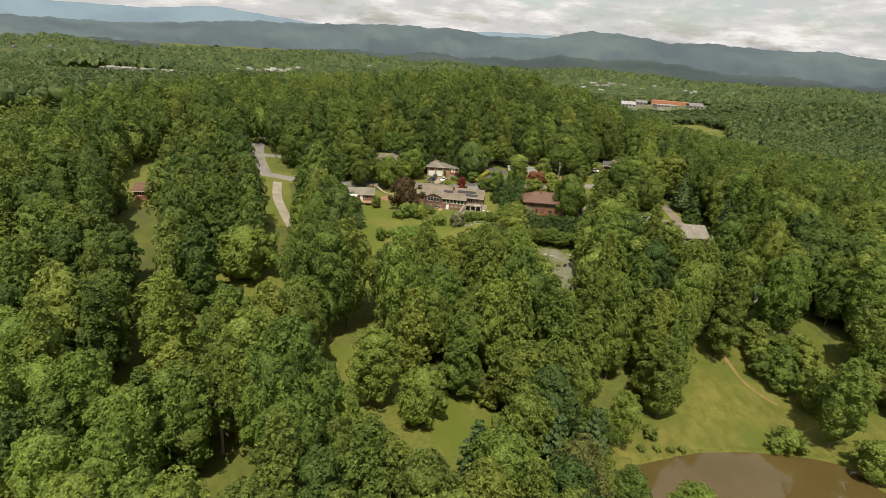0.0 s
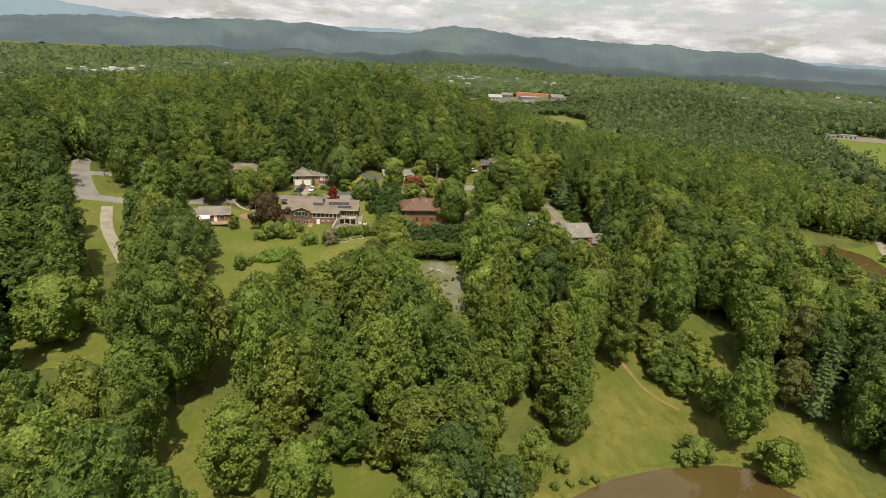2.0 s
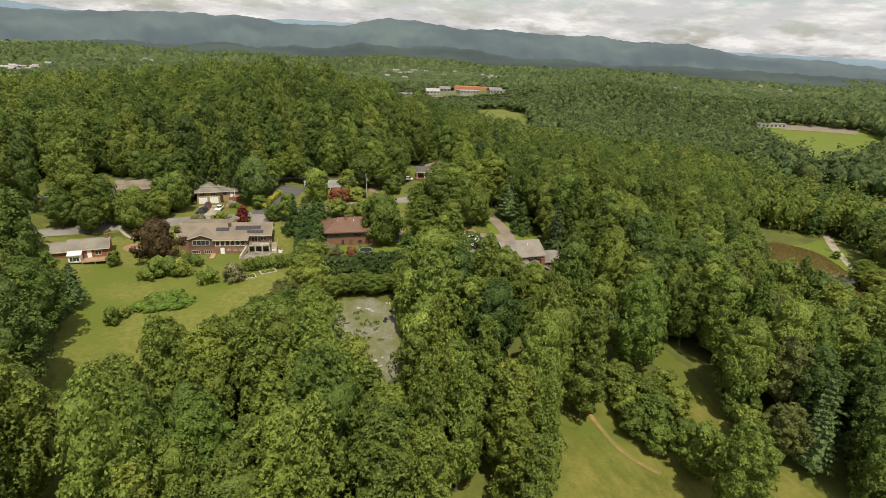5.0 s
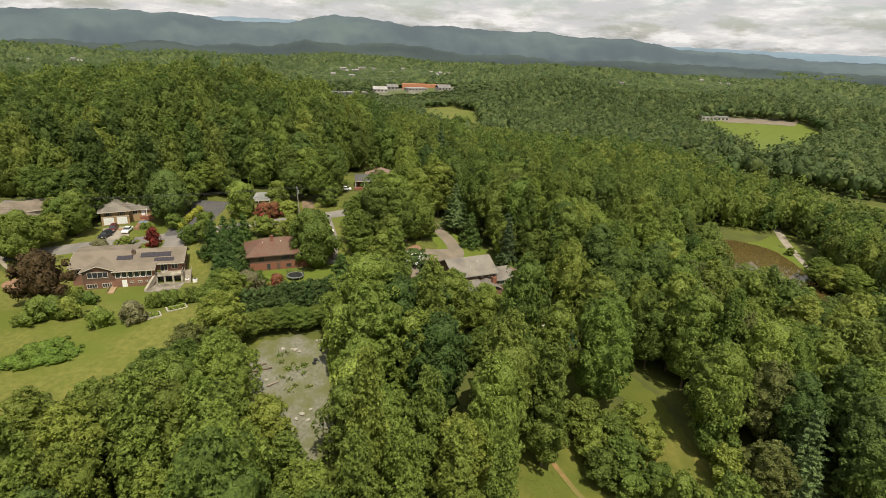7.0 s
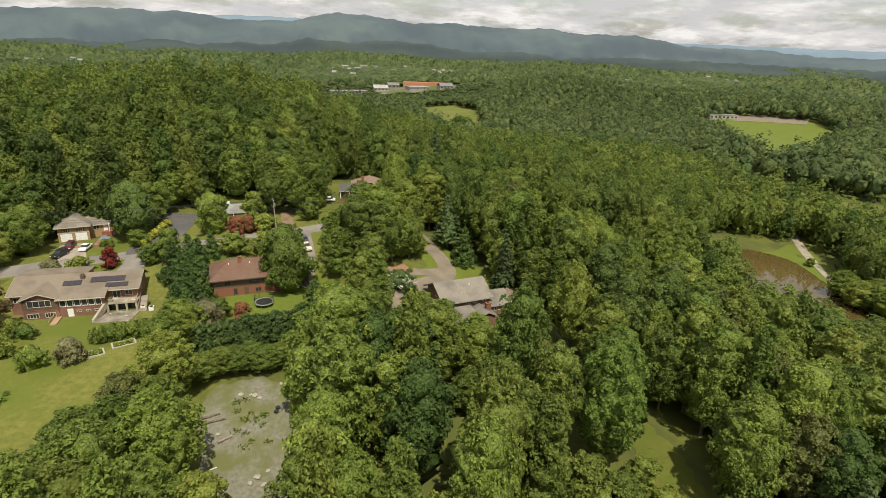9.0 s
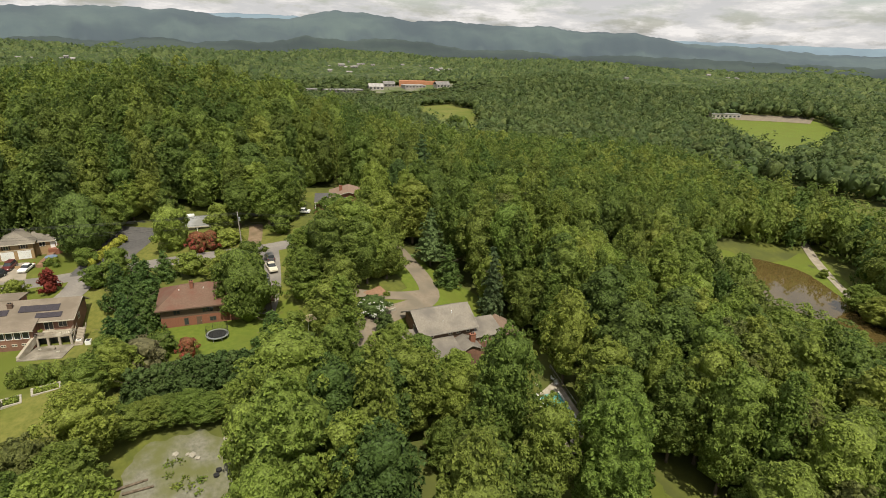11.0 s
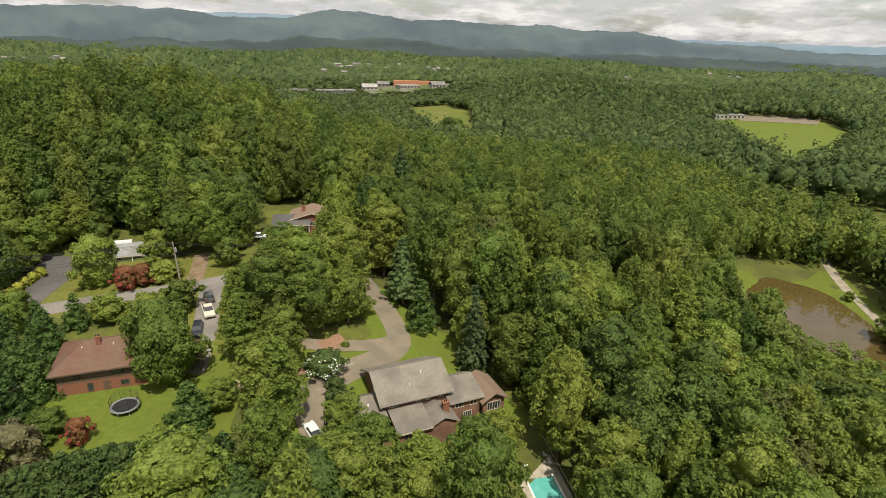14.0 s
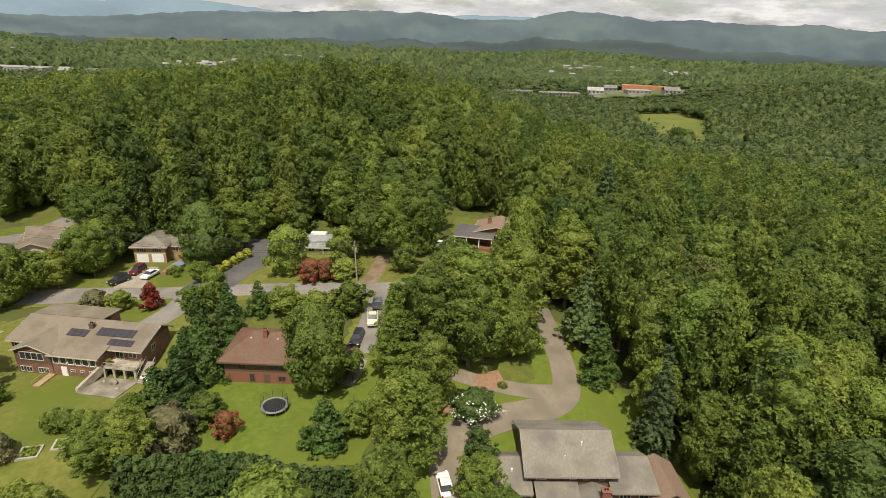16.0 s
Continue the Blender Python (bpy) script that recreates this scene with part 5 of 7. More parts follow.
# far woods: one bumpy canopy
def canopy(name, r0, r1, rows, a0, a1, cols, cell, tall, label, mat):
    rr = r0 * (r1 / r0) ** np.linspace(0, 1, rows)
    aa = np.radians(np.linspace(a0, a1, cols))
    A, R = np.meshgrid(aa, rr)
    X, Y = 40 + R * np.sin(A), 60 + R * np.cos(A)
    X, Y = X + rng.uniform(-0.25, 0.25, X.shape) * R * (a1 - a0) / cols / 57, Y + rng.uniform(-0.3, 0.3, X.shape) * R * math.log(r1 / r0) / rows
    size = cell * np.maximum(1, R / 900)
    lev = np.round(np.log2(np.maximum(1, R / 900)) * 1.0)
    size = cell * 2 ** lev
    best = np.full(X.shape, -1e9)
    tone = np.zeros(X.shape)
    ix, iy = np.floor(X / size), np.floor(Y / size)
    for dx in (-1, 0, 1):
        for dy in (-1, 0, 1):
            cx, cy = ix + dx, iy + dy
            h1 = np.modf(np.abs(np.sin(cx * 127.1 + cy * 311.7) * 43758.5))[0]
            h2 = np.modf(np.abs(np.sin(cx * 269.5 + cy * 183.3) * 24634.6))[0]
            h3 = np.modf(np.abs(np.sin(cx * 419.2 + cy * 71.9) * 35781.3))[0]
            d = np.hypot(X - (cx + 0.2 + 0.6 * h1) * size, Y - (cy + 0.2 + 0.6 * h2) * size) / size
            t = tall * (0.62 + 0.45 * h3) - np.minimum(size, 24) * 2.2 * d ** 2
            m = t > best
            best[m], tone[m] = t[m], h3[m]
    best = np.maximum(best, tall * 0.25) + rng.uniform(-1.3, 1.3, X.shape)
    for tx, ty, sx, sy in LOW_TREES:
        best = best * (1 - 0.74 * np.exp(-((X - tx) ** 2 / (2 * sx * sx) + (Y - ty) ** 2 / (2 * sy * sy)) ** 2))
    Z = land(X, Y) + best
    v = np.stack([X, Y, Z], -1).reshape(-1, 3)
    k = (np.arange(rows - 1)[:, None] * cols + np.arange(cols - 1)[None]).ravel()
    f = np.stack([k, k + cols, k + 1 + cols, k + 1], -1)
    mid = v[f].mean(1)
    ok = np.ones(len(f), bool)
    for poly in FAR_OPEN:
        ok &= ~inside(poly, mid[:, 0], mid[:, 1])
    ob = new(name, np_mesh(name, v, f[ok], mat, False, tone.ravel()))
    tagged(ob, label, "woods", kind="stuff")


canopy("far_woods", 930, 2600, 150, -54, 70, 760, 11, 19, "far green woodland stretching to the hills", M_FAR_LEAF)


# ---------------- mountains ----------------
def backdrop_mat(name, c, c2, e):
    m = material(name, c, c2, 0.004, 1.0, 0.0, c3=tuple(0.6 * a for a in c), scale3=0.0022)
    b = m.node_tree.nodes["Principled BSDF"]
    # distance haze is put in as a bluish glow, stronger on farther ranges
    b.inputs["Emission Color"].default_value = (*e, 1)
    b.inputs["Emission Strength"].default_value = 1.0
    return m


def ridge(name, dist, depth, crest, mat, label, rough, seed):
    """A wooded mountain range on an arc; crest: degrees of azimuth and of height seen from the flight."""
    g = np.random.default_rng(seed)
    a = np.arange(-75, 86, 0.25)
    el = np.interp(a, [c[0] for c in crest], [c[1] for c in crest])
    top = 60 + dist * np.tan(np.radians(el)) + rough * (np.sin(a * 2.3 + seed) * 0.5 + np.sin(a * 5.1) * 0.3 + g.normal(0, 0.25, len(a)))
    V, n = [], 9
    for j in range(n):
        u = j / (n - 1)
        spur = 1 + 0.12 * np.sin(a * 1.7 + j * 0.6 + seed) + 0.06 * np.sin(a * 4.3 + j)
        z = -30 + (top + 30) * (1 - (1 - u) ** 1.6 * spur * (1 if u < 1 else 0)) if u < 1 else top
        z = np.minimum(z, top) + (g.normal(0, rough * 0.35, len(a)) if 0 < u < 1 else 0)
        r = dist - depth * (1 - u)
        V.append(np.stack([r * np.sin(np.radians(a)), r * np.cos(np.radians(a)), z], -1))
    V.append(np.stack([(dist + 60) * np.sin(np.radians(a)), (dist + 60) * np.cos(np.radians(a)), np.full(len(a), -60.0)], -1))
    v = np.concatenate(V)
    m = len(a)
    k = (np.arange(n)[:, None] * m + np.arange(m - 1)[None]).ravel()
    ob = new(name, np_mesh(name, v, np.stack([k, k + 1, k + 1 + m, k + m], -1), mat, True))
    tagged(ob, label, "mountain", kind="structure")


# the foothills' cloud shadow is put into their darker colour
M_MT1 = backdrop_mat("cloud_shaded_hills", (0.022, 0.032, 0.022), (0.036, 0.048, 0.032), (0.034, 0.047, 0.055))
M_MT2 = backdrop_mat("hazed_mountains", (0.035, 0.05, 0.04), (0.055, 0.075, 0.055), (0.08, 0.10, 0.125))
M_MT3 = backdrop_mat("hazed_far_mountains", (0.06, 0.09, 0.09), (0.07, 0.10, 0.10), (0.20, 0.25, 0.31))
ridge("backdrop_hills", 2900, 700, [(-75, -1.7), (-36, -1.6), (-30, -1.2), (-24, -1.5), (-20, -1.9), (-14, -1.35), (-9, -0.9), (-5, -1.2), (-1, -0.7), (2, -1.1), (5, -0.75), (8, -0.9), (11, -0.2), (15, -0.5), (18, -0.15), (22, -0.35), (26, -0.9), (31, -0.7), (35, -1.1), (40, -0.8), (60, -0.9), (85, -1.1)], M_MT1, "wooded foothills with cloud shadow put into their dark colour", 4, 1)
ridge("backdrop_mountains", 3900, 900, [(-75, 0.2), (-36, 0.1), (-28, 0.1), (-24, 0.4), (-18, 0.95), (-12, 1.1), (-7.8, 1.35), (-3.4, 1.55), (-1.4, 1.42), (0.8, 1.55), (4.6, 1.05), (10, 1.2), (12.4, 1.85), (14, 2.03), (17, 1.9), (21, 1.38), (24, 1.58), (27, 1.4), (30, 1.3), (33.8, 1.42), (35, 1.1), (41, 1.08), (45.5, 0.35), (51, 0.3), (55, -0.05), (85, -0.1)], M_MT2, "wooded mountain range with blue haze in its glow", 5, 2)
ridge("backdrop_far_mountains", 4600, 400, [(-75, 1.0), (-40, 1.3), (-26, 1.4), (-20.7, 1.95), (-17, 1.6), (-12, 1.1), (0, 1.2), (5, 1.45), (10, 1.45), (16, 0.8), (85, 0.3)], M_MT3, "distant mountains with blue haze in their glow", 3, 3)


# ---------------- houses ----------------
def facing(face, x, y, w, t0, t1):
    """Plan rectangle of something w wide on a wall, standing t0..t1 proud of it."""
    if face == "s":
        return x - w / 2, x + w / 2, y - t1, y - t0
    if face == "n":
        return x - w / 2, x + w / 2, y + t0, y + t1
    if face == "w":
        return x - t1, x - t0, y - w / 2, y + w / 2
    return x + t0, x + t1, y - w / 2, y + w / 2


def window(house, x, y, z, w, h, face="s", bars=1, frame_mat=None, name="window"):
    """A window on a wall face: frame of four bars with mullions, and a dark pane."""
    f = Form()
    b = 0.09
    for du, dw, z0, z1 in ((-w / 2 + b / 2, b, z, z + h), (w / 2 - b / 2, b, z, z + h), (0, w - 2 * b, z, z + b), (0, w - 2 * b, z + h - b, z + h)):
        px, py = (x + du, y) if face in "sn" else (x, y + du)
        f.box(*facing(face, px, py, dw, 0.0, 0.09), z0, z1)
    for i in range(bars):
        du = w * ((i + 1) / (bars + 1) - 0.5)
        px, py = (x + du, y) if face in "sn" else (x, y + du)
        f.box(*facing(face, px, py, 0.07, 0.0, 0.08), z + b, z + h - b)
    fr = part(name, f, frame_mat or M_TRIM, house)
    g = Form().box(*facing(face, x, y, w - 2 * b, 0.0, 0.03), z + b, z + h - b)
    part("pane", g, M_GLASS, fr, "dark glass")
    return fr


def door(house, x, y, z, w, h, face="s", mat=None, name="door"):
    d = part(name, Form().box(*facing(face, x, y, w, 0.0, 0.07), z, z + h), mat or M_WHITE, house)
    px, py = (x + w * 0.38, y) if face in "sn" else (x, y + w * 0.38)
    part("door_handle", Form().box(*facing(face, px, py, 0.06, 0.07, 0.12), z + 1.0, z + 1.1), M_METAL, d)
    return d


def garage_door(house, x, y, z, w, h):
    d = Form()
    for i in range(4):
        d.box(x - w / 2, x + w / 2, y - 0.06 - 0.01 * (i % 2), y, z + i * h / 4 + 0.015, z + (i + 1) * h / 4 - 0.015)
    return part("garage_door", d, M_WHITE, house, "white panelled garage door")


def boards(form, mat, roof, name):
    """Each board of a roof's edge as a part of its own."""
    for i in range(len(form.v) // 8):
        q = Form().add(form.v[8 * i:8 * i + 8], [tuple(k - 8 * i for k in c) for c in form.f[6 * i:6 * i + 6]])
        part(name, q, mat, roof, "pale roof-edge board")


def gable_roof(house, x0, x1, y0, y1, z0, z1, axis, mat, over=0.5, wall=None, trim=None, thick=0.16, ridge_at=0.5):
    """Two slopes over a rectangle, gable ends in the wall's material, pale verge boards."""
    f, g, t = Form(), [], Form()
    if axis == "x":
        ym = y0 + (y1 - y0) * ridge_at
        s0, s1 = (z1 - z0) / (ym - y0), (z1 - z0) / (y1 - ym)
        a, b = x0 - over, x1 + over
        f.slab([(a, y0 - over, z0 - over * s0), (b, y0 - over, z0 - over * s0), (b, ym, z1), (a, ym, z1)], thick)
        f.slab([(a, ym, z1), (b, ym, z1), (b, y1 + over, z0 - over * s1), (a, y1 + over, z0 - over * s1)], thick)
        for xx, e in ((x0, 0.12), (x1 - 0.12, 0.12)):
            g.append(Form().add([(xx, y0, z0 - 0.16), (xx, y1, z0 - 0.16), (xx, ym, z1 - 0.18), (xx + e, y0, z0 - 0.16), (xx + e, y1, z0 - 0.16), (xx + e, ym, z1 - 0.18)],
                  [(0, 2, 1), (3, 4, 5), (0, 1, 4, 3), (1, 2, 5, 4), (2, 0, 3, 5)]))
        for yy, zz in ((y0 - over, z0 - over * s0), (y1 + over, z0 - over * s1)):
            t.box(a, b, yy - 0.05, yy + 0.04, zz - thick - 0.1, zz - 0.03)
        for xx in (a, b):
            t.slab([(xx - 0.04, y0 - over, z0 - over * s0 - 0.02), (xx + 0.04, y0 - over, z0 - over * s0 - 0.02), (xx + 0.04, ym, z1 - 0.02), (xx - 0.04, ym, z1 - 0.02)], thick + 0.03)
            t.slab([(xx - 0.04, ym, z1 - 0.02), (xx + 0.04, ym, z1 - 0.02), (xx + 0.04, y1 + over, z0 - over * s1 - 0.02), (xx - 0.04, y1 + over, z0 - over * s1 - 0.02)], thick + 0.03)
    else:
        xm = x0 + (x1 - x0) * ridge_at
        s = (z1 - z0) / (xm - x0)
        a, b = y0 - over, y1 + over
        f.slab([(x0 - over, b, z0 - over * s), (x0 - over, a, z0 - over * s), (xm, a, z1), (xm, b, z1)], thick)
        f.slab([(xm, b, z1), (xm, a, z1), (x1 + over, a, z0 - over * s), (x1 + over, b, z0 - over * s)], thick)
        for yy in (y0, y1 - 0.12):
            g.append(Form().add([(x0, yy, z0 - 0.16), (x1, yy, z0 - 0.16), (xm, yy, z1 - 0.18), (x0, yy + 0.12, z0 - 0.16), (x1, yy + 0.12, z0 - 0.16), (xm, yy + 0.12, z1 - 0.18)],
                  [(0, 1, 2), (3, 5, 4), (0, 3, 4, 1), (1, 4, 5, 2), (2, 5, 3, 0)]))
        for xx in (x0 - over, x1 + over):
            t.box(xx - 0.05, xx + 0.04, a, b, z0 - over * s - thick - 0.1, z0 - over * s - 0.03)
        for yy in (a, b):
            t.slab([(x0 - over, yy - 0.04, z0 - over * s - 0.02), (xm, yy - 0.04, z1 - 0.02), (xm, yy + 0.04, z1 - 0.02), (x0 - over, yy + 0.04, z0 - over * s - 0.02)], thick + 0.03)
            t.slab([(xm, yy - 0.04, z1 - 0.02), (x1 + over, yy - 0.04, z0 - over * s - 0.02), (x1 + over, yy + 0.04, z0 - over * s - 0.02), (xm, yy + 0.04, z1 - 0.02)], thick + 0.03)
    roof = part("roof", f, mat, house)
    boards(t, trim or M_TRIM, roof, "verge_board")
    if wall:
        for q in g:
            part("gable", q, wall, house)
    return roof


def hip_roof(house, x0, x1, y0, y1, z0, z1, mat, over=0.6, thick=0.16, trim=None):
    f, t = Form(), Form()
    a, b, c, d = x0 - over, x1 + over, y0 - over, y1 + over
    ym, run = (c + d) / 2, (d - c) / 2
    if b - a >= d - c:
        p, q = (a + run * 0.8, ym, z1), (b - run * 0.8, ym, z1)
        f.slab([(a, c, z0), (b, c, z0), q, p], thick)
        f.slab([(b, d, z0), (a, d, z0), p, q], thick)
        f.slab([(a, d, z0), (a, c, z0), p], thick)
        f.slab([(b, c, z0), (b, d, z0), q], thick)
    else:
        xm, run = (a + b) / 2, (b - a) / 2
        p, q = (xm, c + run * 0.8, z1), (xm, d - run * 0.8, z1)
        f.slab([(a, c, z0), (b, c, z0), p], thick)
        f.slab([(b, d, z0), (a, d, z0), q], thick)
        f.slab([(a, d, z0), (a, c, z0), p, q], thick)
        f.slab([(b, c, z0), (b, d, z0), q, p], thick)
    for yy in (c, d):
        t.box(a, b, yy - 0.05, yy + 0.03, z0 - thick - 0.12, z0 - 0.04)
    for xx in (a, b):
        t.box(xx - 0.05, xx + 0.03, c, d, z0 - thick - 0.12, z0 - 0.04)
    cap = Form()
    cap.bar(p, q, 0.09, 0.09, 5)
    roof = part("roof", f, mat, house)
    boards(t, trim or M_TRIM, roof, "fascia_board")
    part("ridge_cap", cap, mat, roof)
    return roof


def shed_roof(house, corners, mat, thick=0.15):
    roof = part("roof", Form().slab(corners, thick), mat, house)
    t = Form()
    (xa, ya, za), (xb, yb, zb) = corners[0], corners[1]
    t.box(min(xa, xb), max(xa, xb), min(ya, yb) - 0.05, max(ya, yb) + 0.04, min(za, zb) - thick - 0.1, min(za, zb) - 0.03)
    part("fascia", t, M_TRIM, roof, "pale fascia board")
    return roof


def chimney(house, x, y, z0, z1, w=0.9, d=0.7, mat=None):
    c = part("chimney", Form().box(x - w / 2, x + w / 2, y - d / 2, y + d / 2, z0, z1).box(x - w / 2 - 0.08, x + w / 2 + 0.08, y - d / 2 - 0.08, y + d / 2 + 0.08, z1, z1 + 0.12), mat or M_BRICK, house)
    part("flue", Form().bar((x - 0.18, y, z1 + 0.1), (x - 0.18, y, z1 + 0.4), 0.12).bar((x + 0.18, y, z1 + 0.1), (x + 0.18, y, z1 + 0.4), 0.12), M_BLACK, c)


def vent(house, x, y, z, r=0.12, h=0.45, mat=None):
    part("roof_vent", Form().bar((x, y, z - 0.2), (x, y, z + h), r, r, 8), mat or M_WHITE, house)


def walls(house, x0, x1, y0, y1, z0, z1, mat, name="wall", label=""):
    """Four walls with thickness, closed by a floor inside."""
    t = 0.25
    for n, b in (("s", (x0, x1, y0, y0 + t)), ("n", (x0, x1, y1 - t, y1)), ("w", (x0, x0 + t, y0 + t, y1 - t)), ("e", (x1 - t, x1, y0 + t, y1 - t))):
        part(name, Form().box(*b, z0, z1), mat, house, label)


def steps(house, x, y, z1, w, n, direction="s", mat=None):
    f = Form()
    for i in range(n):
        if direction == "s":
            f.box(x - w / 2, x + w / 2, y - 0.3 * (i + 1), y - 0.3 * i, z1 - 0.18 * (i + 2), z1 - 0.18 * (i + 1))
        else:
            f.box(x + 0.3 * i, x + 0.3 * (i + 1), y - w / 2, y + w / 2, z1 - 0.18 * (i + 2), z1 - 0.18 * (i + 1))
    part("steps", f, mat or M_CONC, house)


def rail(house, pts, h=1.0, mat=None, gap=0.45):
    """A railing along points: posts, a top bar and thin balusters."""
    f = Form()
    for (xa, ya, za), (xb, yb, zb) in zip(pts, pts[1:]):
        L = math.dist((xa, ya), (xb, yb))
        n = max(1, int(L / gap))
        for i in range(n + 1):
            t = i / n
            x, y, z = xa + (xb - xa) * t, ya + (yb - ya) * t, za + (zb - za) * t
            f.bar((x, y, z), (x, y, z + h), 0.05 if i % 4 == 0 else 0.025, None, 4)
        f.bar((xa, ya, za + h), (xb, yb, zb + h), 0.06, None, 4)
        f.bar((xa, ya, za + 0.15), (xb, yb, zb + 0.15), 0.04, None, 4)
    part("railing", f, mat or M_TIMBER, house)


def long_house():
    h = thing("brick_house", -6.0, 207.3, 2.0, -8.0, "long tan-roofed brick ranch house with solar panels", "house")
    Z = 4.9
    walls(h, 0, 3.1, 0.4, 9.0, -1.5, Z, M_BRICK_PINK)
    walls(h, 3.0, 9.6, -2.4, 9.0, -1.5, Z - 0.35, M_BRICK_PINK)
    part("upper_siding", Form().box(3.0, 9.6, -2.45, -2.4, 2.2, Z - 0.35), M_SIDING, h, "dark brown siding")
    walls(h, 9.6, 18.2, -2.2, 9.0, -1.5, Z - 0.85, M_BRICK_PINK)
    walls(h, 18.2, 24.2, 0.8, 9.0, -1.5, Z, M_BRICK_PINK)
    walls(h, 0.4, 13.0, 9.0, 11.4, -1.5, Z + 0.95, M_BRICK_PINK)
    gable_roof(h, 0, 24.2, 0.4, 9.2, Z + 0.05, Z + 1.75, "x", M_ROOF_TAN, 0.6, M_SIDING, ridge_at=0.68)
    shed_roof(h, [(13.4, 11.9, Z + 1.12), (-0.4, 11.9, Z + 1.12), (-0.4, 6.6, Z + 1.72), (13.4, 6.6, Z + 1.72)], M_ROOF_TAN)
    # lower slope over the sun room, and the cross gable over the bay
    shed_roof(h, [(9.2, -2.9, Z - 0.5), (18.7, -2.9, Z - 0.5), (18.7, 1.6, Z + 0.42), (9.2, 1.6, Z + 0.42)], M_ROOF_TAN)
    gable_roof(h, 3.0, 9.6, -2.4, 4.6, Z - 0.12, Z + 1.12, "y", M_ROOF_TAN, 0.5, M_BRICK_PINK)
    chimney(h, 12.9, 4.3, Z + 0.6, Z + 1.9, 0.8, 0.7, M_SIDING)
    for x0, x1, y0, y1 in ((9.4, 13.0, 2.0, 3.6), (14.6, 21.5, 2.6, 4.4), (17.9, 22.4, 0.7, 2.1)):
        n = max(2, int((x1 - x0) / 1.05))
        for i in range(n):
            a, b = x0 + (x1 - x0) * i / n + 0.02, x0 + (x1 - x0) * (i + 1) / n - 0.02
            zz = [Z + 0.05 + (y - 0.4) * 1.7 / 6 + 0.12 for y in (y0, y1)]
            part("solar_panel", Form().slab([(a, y0, zz[0]), (b, y0, zz[0]), (b, y1, zz[1]), (a, y1, zz[1])], 0.05), M_SOLAR, h, "black solar panel")
    window(h, 1.5, 0.4, 2.9, 1.9, 1.2, "s", 2)
    window(h, 6.2, -2.45, 2.85, 4.4, 1.5, "s", 3)
    window(h, 4.7, -2.4, 0.35, 2.2, 1.1, "s", 3)
    window(h, 7.9, -2.4, 0.35, 2.0, 1.1, "s", 3)
    for i in range(6):
        window(h, 10.4 + i * 1.35, -2.2, 2.45, 1.15, 1.52, "s", 0, M_WHITE)
    door(h, 11.6, -2.2, -0.2, 1.1, 2.1)
    for x in (13.2, 15.0, 16.6):
        window(h, x, -2.2, 1.0, 0.9, 0.5, "s", 1)
    # band between the storeys
    part("band", Form().box(9.6, 17.6, -2.26, -2.2, 2.2, 2.42).box(3.0, 9.6, -2.46, -2.4, 2.05, 2.2), M_BRICK_PINK, h)
    # raised terrace over three openings
    t = Form()
    for x in (18.3, 20.1, 22.0, 23.95):
        t.box(x, x + 0.4, -1.75, -1.4, -1.2, 2.0)
    t.box(18.3, 24.35, -1.8, 0.8, 2.0, 2.3)
    part("terrace", t, M_TERRACE, h, "weathered concrete terrace on square pillars")
    # dark sheet added in place of the shade within the openings
    part("opening_shade", Form().box(18.3, 24.2, -0.4, -0.2, -1.2, 2.0), M_GLASS, h, "dark sheet for the shade in the openings under the terrace")
    rail(h, [(18.4, -1.65, 2.3), (24.2, -1.65, 2.3), (24.2, 0.6, 2.3)], 0.8, M_TERRACE, 0.35)
    window(h, 20.0, 0.8, 2.4, 1.6, 2.0, "s", 1)
    window(h, 22.4, 0.8, 2.9, 1.5, 1.2, "s", 1)
    window(h, 24.2, 4.0, 2.9, 1.2, 1.2, "e", 1)
    part("patio", Form().prism([(16.6, -6.6), (24.0, -6.9), (24.8, -1.8), (18.2, -1.8)], -1.0, 0.25), M_PATIO, h, "stained concrete patio")
    part("ramp_wall", Form().slab([(18.5, -1.6, 2.7), (18.0, -1.6, 2.7), (16.5, -6.2, 0.8), (17.0, -6.2, 0.8)], 1.5), M_TERRACE, h, "sloping cream stone wing wall")
    steps(h, 25.4, 1.2, 2.4, 1.4, 12, "s")
    rail(h, [(24.6, 1.2, 2.3), (24.6, -2.3, 0.3)], 0.9, M_CONC)
    rail(h, [(26.2, 1.2, 2.3), (26.2, -2.3, 0.3)], 0.9, M_CONC)
    part("ramp", Form().box(8.6, 9.9, -6.0, -2.3, -0.6, 0.35), M_TIMBER, h, "timber garden ramp")
    rail(h, [(8.6, -6.0, 0.3), (8.6, -2.4, 0.35)], 0.8)
    window(h, 5.0, 11.4, 2.5, 2.0, 1.3, "n", 2)
    door(h, 16.0, 9.0, 2.4, 1.0, 2.1, "n")
    part("planter", Form().box(18.6, 19.5, -1.2, -0.6, 2.3, 2.75), M_CONC, h, "concrete planter on the terrace")
    part("fern", Form().bar((19.05, -0.9, 2.7), (19.05, -0.9, 3.2), 0.2, 0.55, 8), M_LEAF, h, "green potted plant")
    return h


